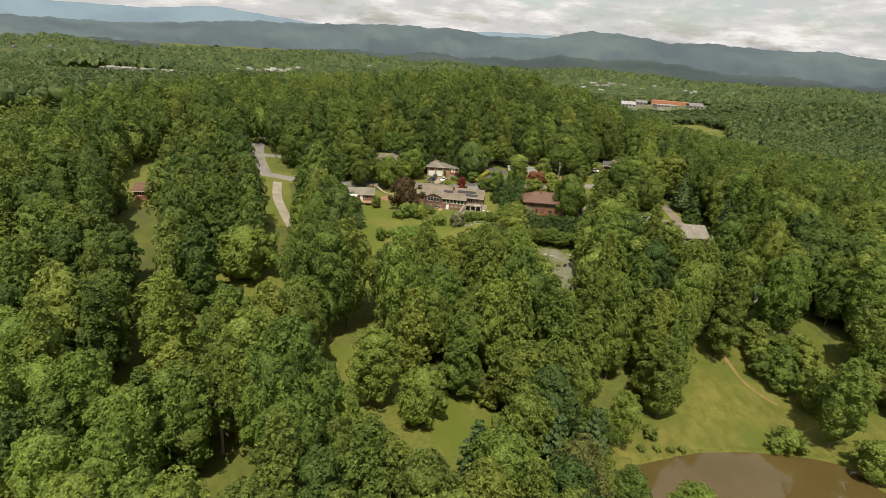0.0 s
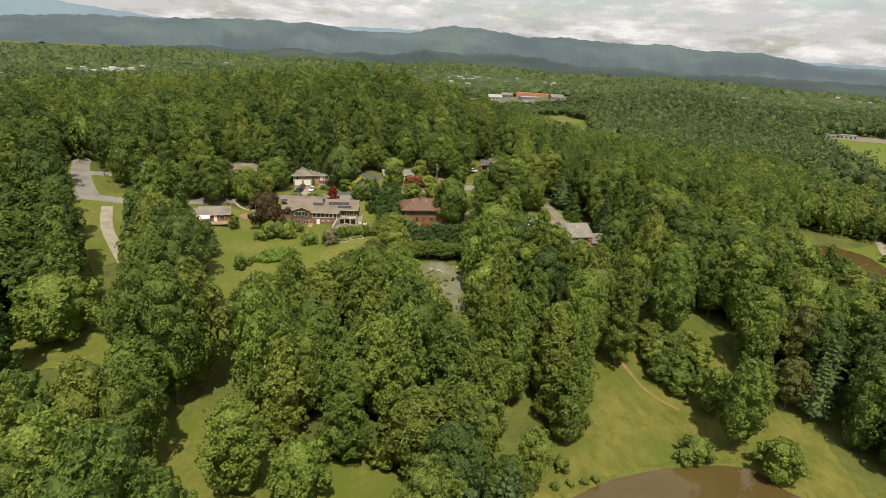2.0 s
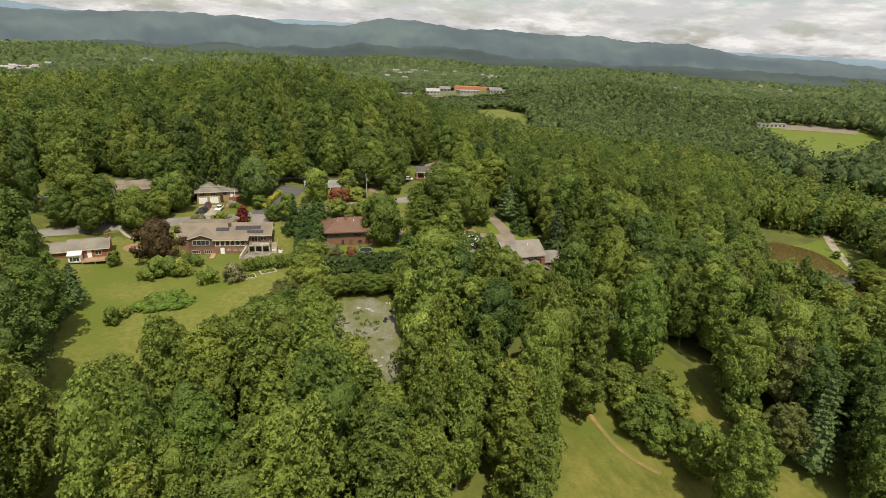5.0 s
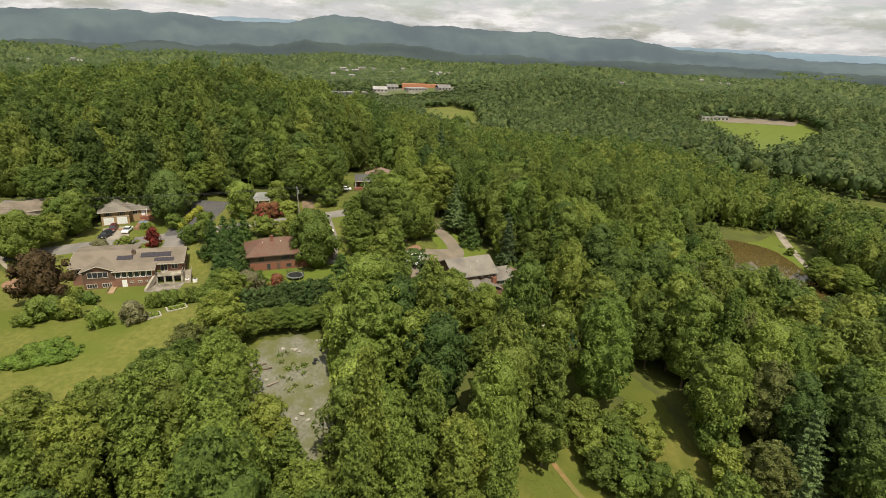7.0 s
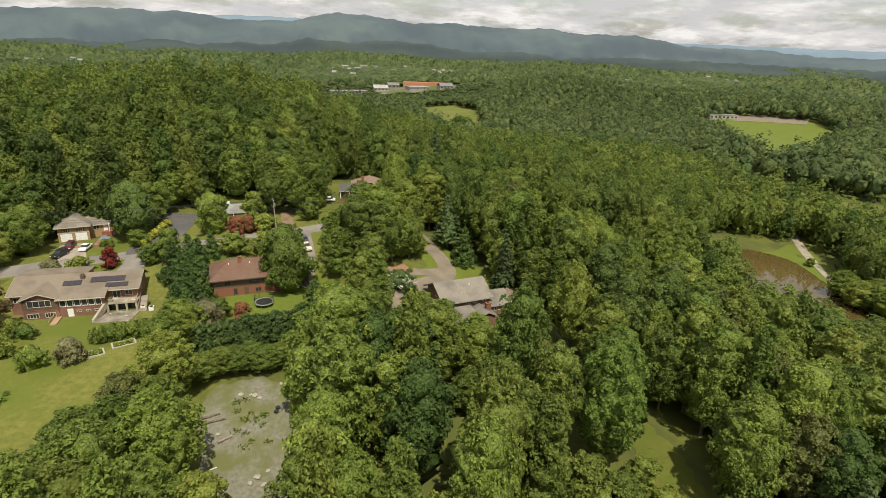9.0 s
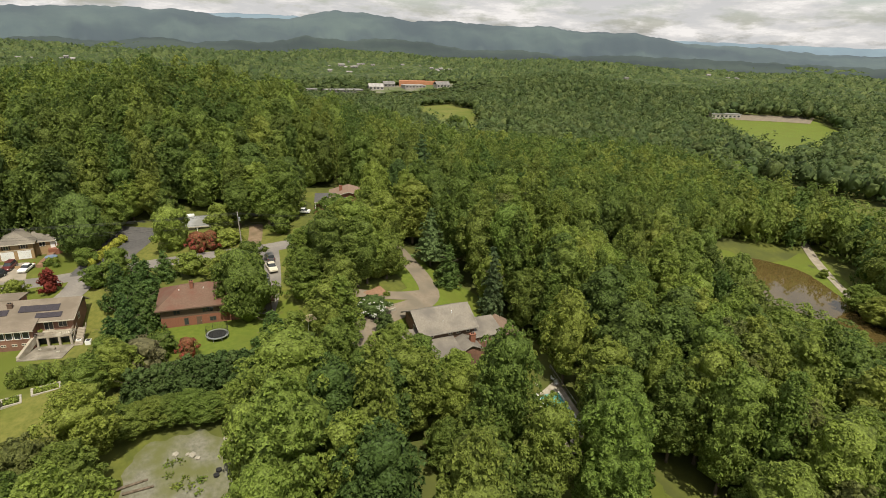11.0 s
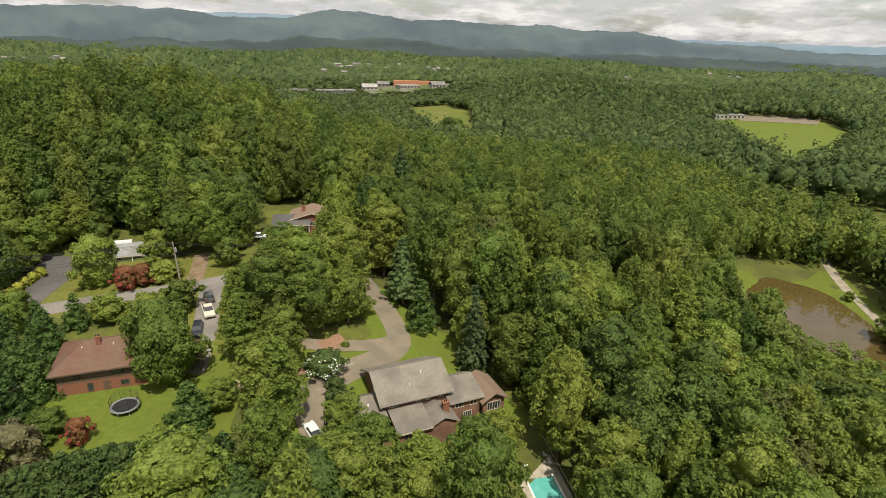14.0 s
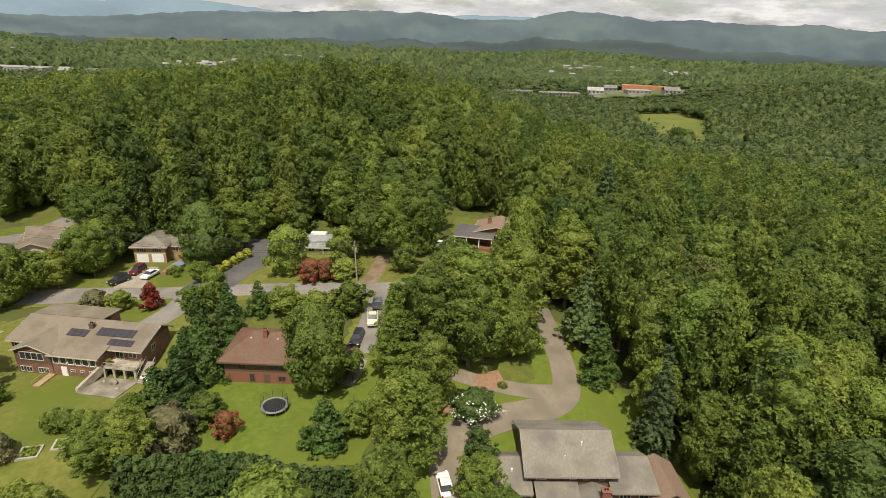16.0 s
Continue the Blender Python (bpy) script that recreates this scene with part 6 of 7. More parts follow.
def garage_house():
    h = thing("two_storey_house", -3.6, 247.6, 4.6, 3.0, "two-storey tan brick house with garage below", "house")
    walls(h, 0, 7.4, 0, 9.5, -1, 4.3, M_BRICK_TAN)
    hip_roof(h, 0, 7.4, 0, 9.5, 4.3, 6.4, M_ROOF_GREY, 0.7)
    walls(h, 7.4, 14.2, 2.2, 9.0, -1, 4.0, M_BRICK_TAN)
    gable_roof(h, 7.4, 14.2, 2.2, 9.0, 4.0, 5.5, "x", M_ROOF_GREY, 0.6, M_BRICK_TAN)
    part("band", Form().box(-0.02, 7.42, -0.06, 0, 2.35, 2.55), M_TRIM, h)
    for x in (1.9, 5.4):
        garage_door(h, x, 0, 0.1, 2.7, 2.15)
        window(h, x, 0, 2.8, 1.1, 1.25)
        for dx in (-0.75, 0.75):
            part("shutter", Form().box(x + dx - 0.16, x + dx + 0.16, -0.05, 0, 2.8, 4.05), M_SIDING, h, "dark brown shutter")
    window(h, 9.0, 2.2, 2.2, 1.4, 1.2)
    door(h, 11.2, 2.2, 1.6, 1.0, 2.1)
    for x in (12.2, 13.9):
        part("porch_post", Form().box(x - 0.09, x + 0.09, 1.0, 1.18, 1.6, 4.0), M_WHITE, h)
    part("porch", Form().box(10.2, 14.2, 0.8, 2.2, -0.6, 1.6), M_BRICK, h)
    window(h, 0, 4.5, 2.8, 1.2, 1.2, "w")
    part("brick_walk", Form().prism([(8.6, -7.5), (9.9, -7.5), (11.6, 0.8), (10.2, 0.8)], -0.3, 0.75), M_MULCH, h, "red brick front walk")
    part("retaining_wall", Form().box(4.2, 8.4, -6.6, -6.2, -0.4, 0.6), M_BRICK_TAN, h)


def red_house():
    h = thing("red_roofed_house", 33.6, 200.4, 3.5, -3.0, "brick house with a red-brown hip roof", "house")
    walls(h, 0, 15.6, 0, 10, -1.2, 2.1, M_BRICK)
    walls(h, 0, 15.6, 0, 10, 2.1, 4.3, M_SIDING, "upper_wall")
    hip_roof(h, 0, 15.6, 0, 10, 4.3, 7.1, M_ROOF_RED, 0.8, 0.16, M_SIDING)
    chimney(h, 6.0, 4.0, 6.0, 7.9, 0.7, 0.6)
    vent(h, 8.2, 3.6, 6.35, 0.1, 0.3)
    vent(h, 3.6, 3.6, 6.3, 0.1, 0.3)
    window(h, 8.8, 0, 2.6, 2.2, 1.3, "s", 2, M_SIDING)
    window(h, 3.0, 0, 2.7, 1.3, 1.1, "s", 1, M_SIDING)
    window(h, 12.8, 0, 2.7, 1.6, 1.1, "s", 1, M_SIDING)
    window(h, 4.6, 0, 0.2, 0.9, 1.6, "s", 0, M_SIDING)
    window(h, 9.6, 0, 0.5, 1.3, 1.0, "s", 1, M_SIDING)
    door(h, 7.0, 0, -0.2, 1.0, 2.0, "s", M_SIDING)
    window(h, 0, 5, 2.7, 1.2, 1.1, "w")
    for x in (16.8, 21.2):
        for y in (1.0, 6.0):
            part("carport_post", Form().box(x - 0.1, x + 0.1, y - 0.1, y + 0.1, -1, 3.2), M_SIDING, h)
    gable_roof(h, 16.4, 21.6, 0.5, 6.5, 3.2, 4.1, "y", M_ROOF_RED, 0.4, M_SIDING)


def pale_house():
    h = thing("pale_roofed_house", 33.5, 251.0, 6.0, -2.0, "low house with a pale metal roof among trees", "house")
    walls(h, 0, 15, 0, 9, -1, 2.8, M_SIDING_PALE)
    gable_roof(h, 0, 15, 0, 9, 2.8, 4.0, "x", M_METALROOF, 0.7, M_SIDING_PALE)
    part("skylight", Form().box(3.6, 7.6, 5.6, 7.2, 3.4, 4.1), M_WHITE, h, "white raised roof light")
    for x in (5.0, 8.4, 12.2):
        window(h, x, 0, 0.9, 1.5, 1.3)
    door(h, 10.3, 0, 0.0, 1.0, 2.1)
    part("porch", Form().box(8.0, 12.0, -2.2, 0, -0.8, 0.0), M_CONC, h)
    for x in (8.3, 11.7):
        part("porch_post", Form().box(x - 0.08, x + 0.08, -2.1, -1.94, 0, 2.7), M_WHITE, h)


def large_house():
    h = thing("large_house", 80.8, 178.6, 0.0, 0.0, "large grey-roofed brick house with low wings", "house")
    Z = 4.7
    walls(h, 0.5, 12.0, 0.4, 10.4, -3, Z, M_BRICK_PINK)
    part("upper_siding", Form().box(0.5, 12.0, 0.34, 0.4, 2.6, Z), M_SIDING, h, "dark brown siding")
    gable_roof(h, 0.5, 12.0, 0.4, 10.6, Z + 0.15, Z + 2.75, "x", M_ROOF_GREY, 0.75, M_SIDING, M_GREYWOOD, 0.2)
    for x, w in ((2.2, 1.4), (6.6, 0.9), (8.4, 0.9), (10.6, 0.8)):
        window(h, x, 0.34, 3.3, w, 0.95, "s", 1)
    window(h, 0.5, 5.0, 3.0, 1.2, 1.2, "w")
    vent(h, 8.2, 3.6, Z + 1.75, 0.12, 0.5)
    vent(h, 5.6, 2.0, Z + 1.0, 0.07, 0.3)
    # low wing to the west
    walls(h, -5.6, 0.5, -1.2, 6.2, -3, 2.6, M_BRICK_PINK, "wing_wall")
    gable_roof(h, -5.6, 0.4, -1.2, 6.2, 2.75, 3.95, "x", M_ROOF_GREY, 0.5, M_SIDING, M_GREYWOOD, 0.16, 0.72)
    vent(h, -1.6, 1.8, 3.4, 0.16, 0.4)
    window(h, -2.6, -1.2, 0.5, 1.2, 1.4, "s", 1)
    window(h, -0.5, -1.2, 0.5, 0.9, 1.4, "s", 0)
    part("porch", Form().box(-4.0, 0.8, -3.6, -1.2, -3, -0.3), M_BRICK_PINK, h)
    rail(h, [(-4.0, -3.5, -0.3), (0.8, -3.5, -0.3)], 0.9, M_BRICK_PINK, 0.6)
    # front room
    walls(h, 1.7, 11.4, -4.4, 0.4, -3, 1.9, M_BRICK_PINK, "front_wall")
    shed_roof(h, [(1.2, -5.0, 2.0), (7.2, -5.0, 2.0), (7.2, 0.34, 3.1), (1.2, 0.34, 3.1)], M_ROOF_GREY)
    gable_roof(h, 7.2, 11.4, -4.4, 0.2, 2.1, 3.1, "y", M_ROOF_GREY, 0.4, M_SIDING, M_GREYWOOD)
    chimney(h, 10.2, -2.6, 1.5, 4.3, 1.1, 0.8)
    window(h, 3.4, -4.4, 0.2, 1.8, 1.4, "s", 2, M_SIDING)
    window(h, 1.7, -2.2, 0.2, 1.4, 1.3, "w", 1)
    # east wing and end room
    walls(h, 12.0, 17.6, -1.0, 6.4, -3, 2.7, M_BRICK_PINK, "wing_wall")
    gable_roof(h, 12.1, 17.6, -1.0, 6.4, 2.85, 4.1, "x", M_ROOF_GREY, 0.5, M_SIDING, M_GREYWOOD, 0.16, 0.7)
    window(h, 13.6, -1.0, 1.2, 1.6, 1.2, "s", 2)
    window(h, 16.2, -1.0, 1.2, 1.4, 1.2, "s", 1)
    window(h, 15.2, -1.0, -1.4, 1.6, 1.6, "s", 3)
    walls(h, 17.9, 22.0, -1.6, 5.2, -4, 1.9, M_BRICK_PINK, "end_wall")
    gable_roof(h, 17.9, 22.0, -1.6, 5.2, 2.0, 3.2, "y", M_ROOF_BROWN, 0.6, M_SIDING, M_SIDING)
    window(h, 19.9, -1.6, -0.4, 2.6, 1.7, "s", 4)
    # cooling units on the lawn side
    for x in (2.4, 3.6):
        u = thing("cooling_unit", 80.8 + x, 171.6, z_at(80.8 + x, 171.6), 0, "pale grey outdoor cooling unit beside the house", "air conditioner", "cooling units")
        part("casing", Form().box(-0.42, 0.42, -0.42, 0.42, 0, 0.85), M_METAL, u)
        part("grille", Form().bar((0, 0, 0.85), (0, 0, 0.9), 0.36, 0.34, 14), M_BLACK, u)


def small_house():
    h = thing("deck_house", -31.6, 203.0, 2.6, 4.0, "small grey-roofed brick house with a timber deck", "house")
    walls(h, 0, 8.8, 0, 8.0, -1.6, 3.6, M_BRICK)
    gable_roof(h, 0, 8.8, 0, 8, 3.6, 5.0, "x", M_ROOF_GREY, 0.5, M_SIDING)
    walls(h, -6.2, 0, 1.5, 8.5, -1.6, 2.8, M_BRICK)
    gable_roof(h, -6.2, -0.1, 1.5, 8.5, 2.9, 4.2, "x", M_ROOF_GREY, 0.5, M_SIDING)
    chimney(h, 8.5, 4.0, 3.8, 5.9, 0.8, 0.7)
    walls(h, 0.2, 3.0, -2.6, 0, 0.8, 2.8, M_WHITE, "sunroom_wall")
    shed_roof(h, [(0, -2.9, 2.9), (3.2, -2.9, 2.9), (3.2, 0.05, 3.3), (0, 0.05, 3.3)], M_WHITE)
    window(h, 1.6, -2.6, 1.1, 2.2, 1.2, "s", 2, M_WHITE)
    part("deck", Form().box(3.0, 8.8, -3.0, 0, 0.75, 0.95), M_TIMBER, h, "timber deck")
    for x in (3.2, 6.0, 8.6):
        part("deck_post", Form().box(x - 0.08, x + 0.08, -2.9, -2.74, -2, 0.75), M_TIMBER, h)
    rail(h, [(3.0, -2.9, 0.95), (8.8, -2.9, 0.95), (8.8, 0, 0.95)], 1.0)
    window(h, 6.6, 0, 1.6, 1.6, 1.3)
    door(h, 4.6, 0, 0.95, 1.0, 2.1)
    part("patio", Form().box(3.2, 8.4, -6.0, -3.0, -1.2, -0.55), M_MULCH, h, "red brick patio")
    window(h, 6.6, 0, -1.0, 1.4, 1.1)


def gabled_house(name, x, y, turn, w, d, he, hr, wall, roof, label, axis="x", wing=None, chim=None):
    h = thing(name, x, y, z_at(x + w / 2, y + d / 2) - 0.1, turn, label, "house")
    walls(h, 0, w, 0, d, -1.6, he, wall)
    gable_roof(h, 0, w, 0, d, he + 0.1, hr, axis, roof, 0.6, wall)
    n = max(1, int(w / 3.2))
    for i in range(n):
        window(h, w * (i + 0.5) / n, 0, he - 1.75, 1.2, 1.2)
    if wing:
        a, b, c, e, z0, z1, ax = wing
        walls(h, a, b, c, e, -1.6, z0, wall)
        gable_roof(h, a, b, c, e, z0 + 0.1, z1, ax, roof, 0.5, wall)
        window(h, (a + b) / 2, c, z0 - 1.6, 1.3, 1.1)
    if chim:
        chimney(h, *chim)
    return h


long_house()
garage_house()
red_house()
pale_house()
large_house()
small_house()
gabled_house("tan_house", -27.5, 240.0, 18.0, 9.5, 14, 3.2, 5.2, M_SIDING_PALE, M_ROOF_TAN, "cream house with steep tan roofs behind trees", "y", (2.0, 14.0, 6.0, 13.0, 4.2, 6.2, "x"))
brown = gabled_house("brown_house", 78.6, 246.5, -14.0, 10.5, 8.5, 2.8, 4.5, M_BRICK, M_ROOF_BROWN, "brick house with brown roof and dark porch by the woods", "y", None, (3.0, 4.0, 3.2, 5.2))
shed_roof(brown, [(-4.6, -3.2, 2.3), (5.0, -3.2, 2.3), (5.0, 3.0, 3.3), (-4.6, 3.0, 3.3)], M_BLACKTOP)
for x in (-4.3, -1.4, 1.6, 4.6):
    part("porch_post", Form().box(x - 0.09, x + 0.09, -3.0, -2.82, -1.6, 2.3), M_WHITE, brown)
walls(brown, -4.2, 0.0, 0.2, 2.8, -1.6, 2.5, M_BRICK, "porch_wall")
part("porch", Form().box(-4.8, 5.2, -3.6, 0.0, -1.6, -0.1), M_BRICK, brown, "brick porch floor")
gabled_house("brown_roofed_house", -95.0, 173.0, 12.0, 10, 8, 3.0, 4.6, M_BRICK, M_ROOF_RED, "house with a red-brown roof half hidden by trees", "x", None, (8.4, 4.0, 3.0, 5.4))
gabled_house("hidden_house", -34.0, 292.0, 10.0, 9, 7, 3.4, 5.2, M_SIDING_PALE, M_ROOF_GREY, "pale house deep among the trees", "x")


# ---------------- vehicles ----------------
def vehicle(name, x, y, turn, paint, label, kind="suv", z=None):
    """Body from a side profile, glazed cabin, four wheels, lamps. Nose towards local +y."""
    v = thing(name, x, y, (z_at(x, y) + 0.2) if z is None else z, turn, label, "car", "parked cars")
    L, W = (5.3, 1.95) if kind == "truck" else (4.7, 1.85)
    hood, roof = (0.98, 1.75) if kind in ("suv", "truck") else (0.85, 1.42)
    body = Form()
    if kind == "truck":
        prof = [(-L / 2, 0.45), (L / 2, 0.45), (L / 2, 0.85), (L / 2 - 0.15, hood), (1.15, hood + 0.08), (-L / 2, hood)]
    elif kind == "suv":
        prof = [(-L / 2, 0.40), (L / 2, 0.40), (L / 2, 0.75), (L / 2 - 0.25, hood - 0.05), (1.0, hood + 0.05), (-L / 2 + 0.02, hood + 0.08), (-L / 2, 0.7)]
    else:
        prof = [(-L / 2, 0.36), (L / 2, 0.36), (L / 2, 0.62), (L / 2 - 0.3, hood - 0.08), (0.95, hood + 0.03), (-1.7, hood + 0.05), (-L / 2, hood - 0.02)]
    n = len(prof)
    cols = []
    for xx, ins in ((-W / 2, 0.05), (-W / 2 + 0.08, 0), (W / 2 - 0.08, 0), (W / 2, 0.05)):
        cols.append([(xx, yy * (1 - ins * 0.3), zz - (ins if zz > 0.8 else 0)) for yy, zz in prof])
    vs = [p for c in cols for p in c]
    fs = [tuple(range(n - 1, -1, -1))[::-1], tuple(range(3 * n + n - 1, 3 * n - 1, -1))]
    for c in range(3):
        for i in range(n):
            a, b = c * n + i, c * n + (i + 1) % n
            fs.append((a, a + n, b + n, b))
    body.add(vs, fs)
    bd = part("body", body, paint, v)
    a0, a1, b0, b1 = {"suv": (-L / 2 + 0.12, 1.05, -L / 2 + 0.45, 0.35), "sedan": (-1.65, 1.0, -0.95, 0.3), "truck": (-0.9, 1.2, -0.75, 0.5)}[kind]
    cab = Form()
    w0, w1 = W / 2 - 0.1, W / 2 - 0.28
    cab.add([(-w0, a0, hood), (w0, a0, hood), (w0, a1, hood), (-w0, a1, hood), (-w1, b0, roof - 0.06), (w1, b0, roof - 0.06), (w1, b1, roof - 0.06), (-w1, b1, roof - 0.06)],
            [(0, 1, 5, 4), (1, 2, 6, 5), (2, 3, 7, 6), (3, 0, 4, 7), (4, 5, 6, 7), (3, 2, 1, 0)])
    part("glazed_cabin", cab, M_GLASS, v, "dark tinted glass")
    part("roof_panel", Form().box(-w1 - 0.02, w1 + 0.02, b0 - 0.03, b1 + 0.03, roof - 0.07, roof), paint, v)
    if kind == "truck":
        bed = Form()
        bed.box(-W / 2 + 0.12, W / 2 - 0.12, -L / 2 + 0.12, -1.0, hood, hood + 0.02)
        part("cargo_bed", bed, M_BLACK, v)
    for sx in (-1, 1):
        for yy in (-L / 2 + 0.85, L / 2 - 0.9):
            t = part("wheel", Form().bar((sx * (W / 2 - 0.2), yy, 0.34), (sx * (W / 2 + 0.01), yy, 0.34), 0.34, 0.33, 12), M_BLACK, v)
            part("rim", Form().bar((sx * (W / 2), yy, 0.34), (sx * (W / 2 + 0.03), yy, 0.34), 0.21, 0.18, 10), M_METAL, t)
        part("headlight", Form().box(sx * 0.68 - 0.16, sx * 0.68 + 0.16, L / 2 - 0.08, L / 2 + 0.02, 0.66, 0.8), M_WHITE, bd)
        part("tail_light", Form().box(sx * 0.76 - 0.1, sx * 0.76 + 0.1, -L / 2 - 0.02, -L / 2 + 0.06, 0.72, 0.98), M_RED_LAMP, bd)
    return v


M_RED_LAMP = material("red_lamp_glass", (0.25, 0.02, 0.02), (0.3, 0.03, 0.03), 2, 0.3)
P_WHITE, P_BLACK = car_paint("white_car_paint", (0.72, 0.72, 0.70)), car_paint("black_car_paint", (0.018, 0.02, 0.024))
P_MAROON, P_GREY = car_paint("maroon_car_paint", (0.10, 0.02, 0.02)), car_paint("grey_car_paint", (0.10, 0.10, 0.105))
vehicle("pickup_truck", 57.0, 214.4, 185, car_paint("cream_car_paint", (0.58, 0.53, 0.42)), "cream pickup truck parked on the driveway", "truck")
vehicle("suv", 57.4, 220.6, 4, P_GREY, "dark grey estate car parked on the driveway")
vehicle("suv", 54.8, 208.2, 172, P_BLACK, "dark car parked beside the red-roofed house")
vehicle("suv", -1.6, 236.0, 150, P_BLACK, "black car at the street end of a driveway")
vehicle("suv", -0.2, 241.6, 170, P_MAROON, "maroon car parked before the garage")
vehicle("sedan", 3.6, 239.6, 165, P_WHITE, "white car parked before the garage", "sedan")
vehicle("sedan", 69.9, 178.6, 10, P_WHITE, "white car parked by the large house", "sedan")
vehicle("suv", 72.9, 180.2, 350, P_BLACK, "black car parked by the large house")
vehicle("sedan", 70.0, 246.0, 70, P_WHITE, "white car half hidden at the wood's edge", "sedan")

# ---------------- street and garden things ----------------


def utility_pole(x, y, z, top, label, lean=0.0):
    p = thing("utility_pole", x, y, z, 0, label, "utility pole", "utility poles")
    p.matrix_world = pose(x, y, z, 0, lean, 0)
    part("pole", Form().bar((0, 0, -0.8), (0, 0, top), 0.17, 0.11, 10), M_GREYWOOD, p)
    part("crossarm", Form().box(-0.06, 0.06, -0.9, 0.9, top - 0.75, top - 0.6), M_GREYWOOD, p)
    for d in (-0.8, 0.0, 0.8):
        part("insulator", Form().bar((0, d, top - 0.6), (0, d, top - 0.4), 0.06, 0.04, 6), M_WHITE, p)
    part("transformer", Form().bar((0.28, -0.1, top - 2.4), (0.28, -0.1, top - 1.5), 0.24, 0.24, 12).bar((0.28, -0.1, top - 1.5), (0.28, -0.1, top - 1.4), 0.24, 0.12, 12), M_METAL, p)
    return p


PZ = z_at(52.0, 232.2)
utility_pole(52.0, 232.2, PZ, 9.6, "grey wooden utility pole with a transformer", -2.5)
utility_pole(-42.0, 244.0, z_at(-42, 244), 9.6, "grey wooden utility pole among trees")
utility_pole(86.0, 224.0, z_at(86, 224), 9.4, "grey wooden utility pole among trees")


def wire(a, b, sag):
    f = Form()
    pts = [(a[0] + (b[0] - a[0]) * t, a[1] + (b[1] - a[1]) * t, a[2] + (b[2] - a[2]) * t - sag * 4 * t * (1 - t)) for t in [i / 16 for i in range(17)]]
    for p, q in zip(pts, pts[1:]):
        f.bar(p, q, 0.03, None, 3)
    ob = new("cable", f.mesh("cable", M_BLACK))
    tagged(ob, "thin black overhead cable between utility poles", "cable", "overhead cables")


for dy, dz in ((-0.8, -0.45), (0.0, -0.4), (0.8, -0.45), (0.1, -2.6), (0.1, -3.2)):
    wire((51.6, 232.2 + dy, PZ + 9.6 + dz), (-42, 244 + dy, z_at(-42, 244) + 9.6 + dz), 1.3)
    wire((51.6, 232.2 + dy, PZ + 9.6 + dz), (86, 224 + dy, z_at(86, 224) + 9.4 + dz), 0.7)

tr = thing("trampoline", 43.6, 193.0, z_at(43.6, 193.0) + 0.1, 20, "round black trampoline with a safety net on the lawn", "trampoline")
mat_f = Form().bar((0, 0, 0.82), (0, 0, 0.86), 1.75, 1.75, 28)
part("jumping_mat", mat_f, M_BLACK, tr)
pad, leg_n = Form(), 8
for i in range(28):
    a, b = 2 * math.pi * i / 28, 2 * math.pi * (i + 1) / 28
    vs = [(r * math.cos(t), r * math.sin(t), z) for t in (a, b) for r, z in ((1.74, 0.9), (2.12, 0.9), (2.12, 0.78))]
    pad.add(vs, [(0, 1, 4, 3), (1, 2, 5, 4)])
part("rim_pad", pad, M_METAL, tr, "pale blue-grey rim pad")
for i in range(leg_n):
    a = 2 * math.pi * i / leg_n
    c, s = math.cos(a), math.sin(a)
    part("leg", Form().bar((2.05 * c, 2.05 * s, -0.1), (2.05 * c, 2.05 * s, 0.8), 0.04), M_METAL, tr)
    part("net_post", Form().bar((2.05 * c, 2.05 * s, 0.8), (2.05 * c, 2.05 * s, 2.5), 0.03), M_BLACK, tr)
net = Form()
for i in range(40):
    a, b = 2 * math.pi * i / 40, 2 * math.pi * (i + 1) / 40
    for z in (1.1, 1.4, 1.7, 2.0, 2.3, 2.5):
        net.bar((2.05 * math.cos(a), 2.05 * math.sin(a), z), (2.05 * math.cos(b), 2.05 * math.sin(b), z), 0.012, None, 3)
    net.bar((2.05 * math.cos(a), 2.05 * math.sin(a), 0.9), (2.05 * math.cos(a), 2.05 * math.sin(a), 2.5), 0.012, None, 3)
part("safety_net", net, M_BLACK, tr)

gz = thing("gazebo", 61.2, 189.0, z_at(61.2, 189.0), 15, "small cream canopy tent on the lawn", "gazebo")
part("canopy", Form().add([(-1.4, -1.4, 2.1), (1.4, -1.4, 2.1), (1.4, 1.4, 2.1), (-1.4, 1.4, 2.1), (0, 0, 2.9)], [(0, 1, 4), (1, 2, 4), (2, 3, 4), (3, 0, 4), (3, 2, 1, 0)]), material("cream_canvas", (0.62, 0.50, 0.28), (0.70, 0.58, 0.36), 2.0, 0.9), gz)
for sx in (-1.3, 1.3):
    for sy in (-1.3, 1.3):
        part("post", Form().bar((sx, sy, -0.2), (sx, sy, 2.1), 0.05), M_WHITE, gz)

# swimming pool
pz = z_at(101.5, 160.0)
pl = thing("swimming_pool", 101.5, 159.0, pz, -12, "turquoise swimming pool with a pale concrete deck", "pool")
part("deck", Form().box(-3.6, 3.6, -9, -5.5, -3.0, 0.9).box(-3.6, 3.6, 5.5, 14, -3.0, 0.9).box(-3.6, -2.2, -5.5, 5.5, -3.0, 0.9).box(2.2, 3.6, -5.5, 5.5, -3.0, 0.9), M_TERRACE, pl)
part("basin", Form().box(-2.2, 2.2, -5.5, 5.5, -1.5, 0.3), M_STONE, pl)
part("pool_water", Form().box(-2.2, 2.2, -5.5, 5.5, 0.3, 0.72), M_POOL, pl, "clear turquoise water")
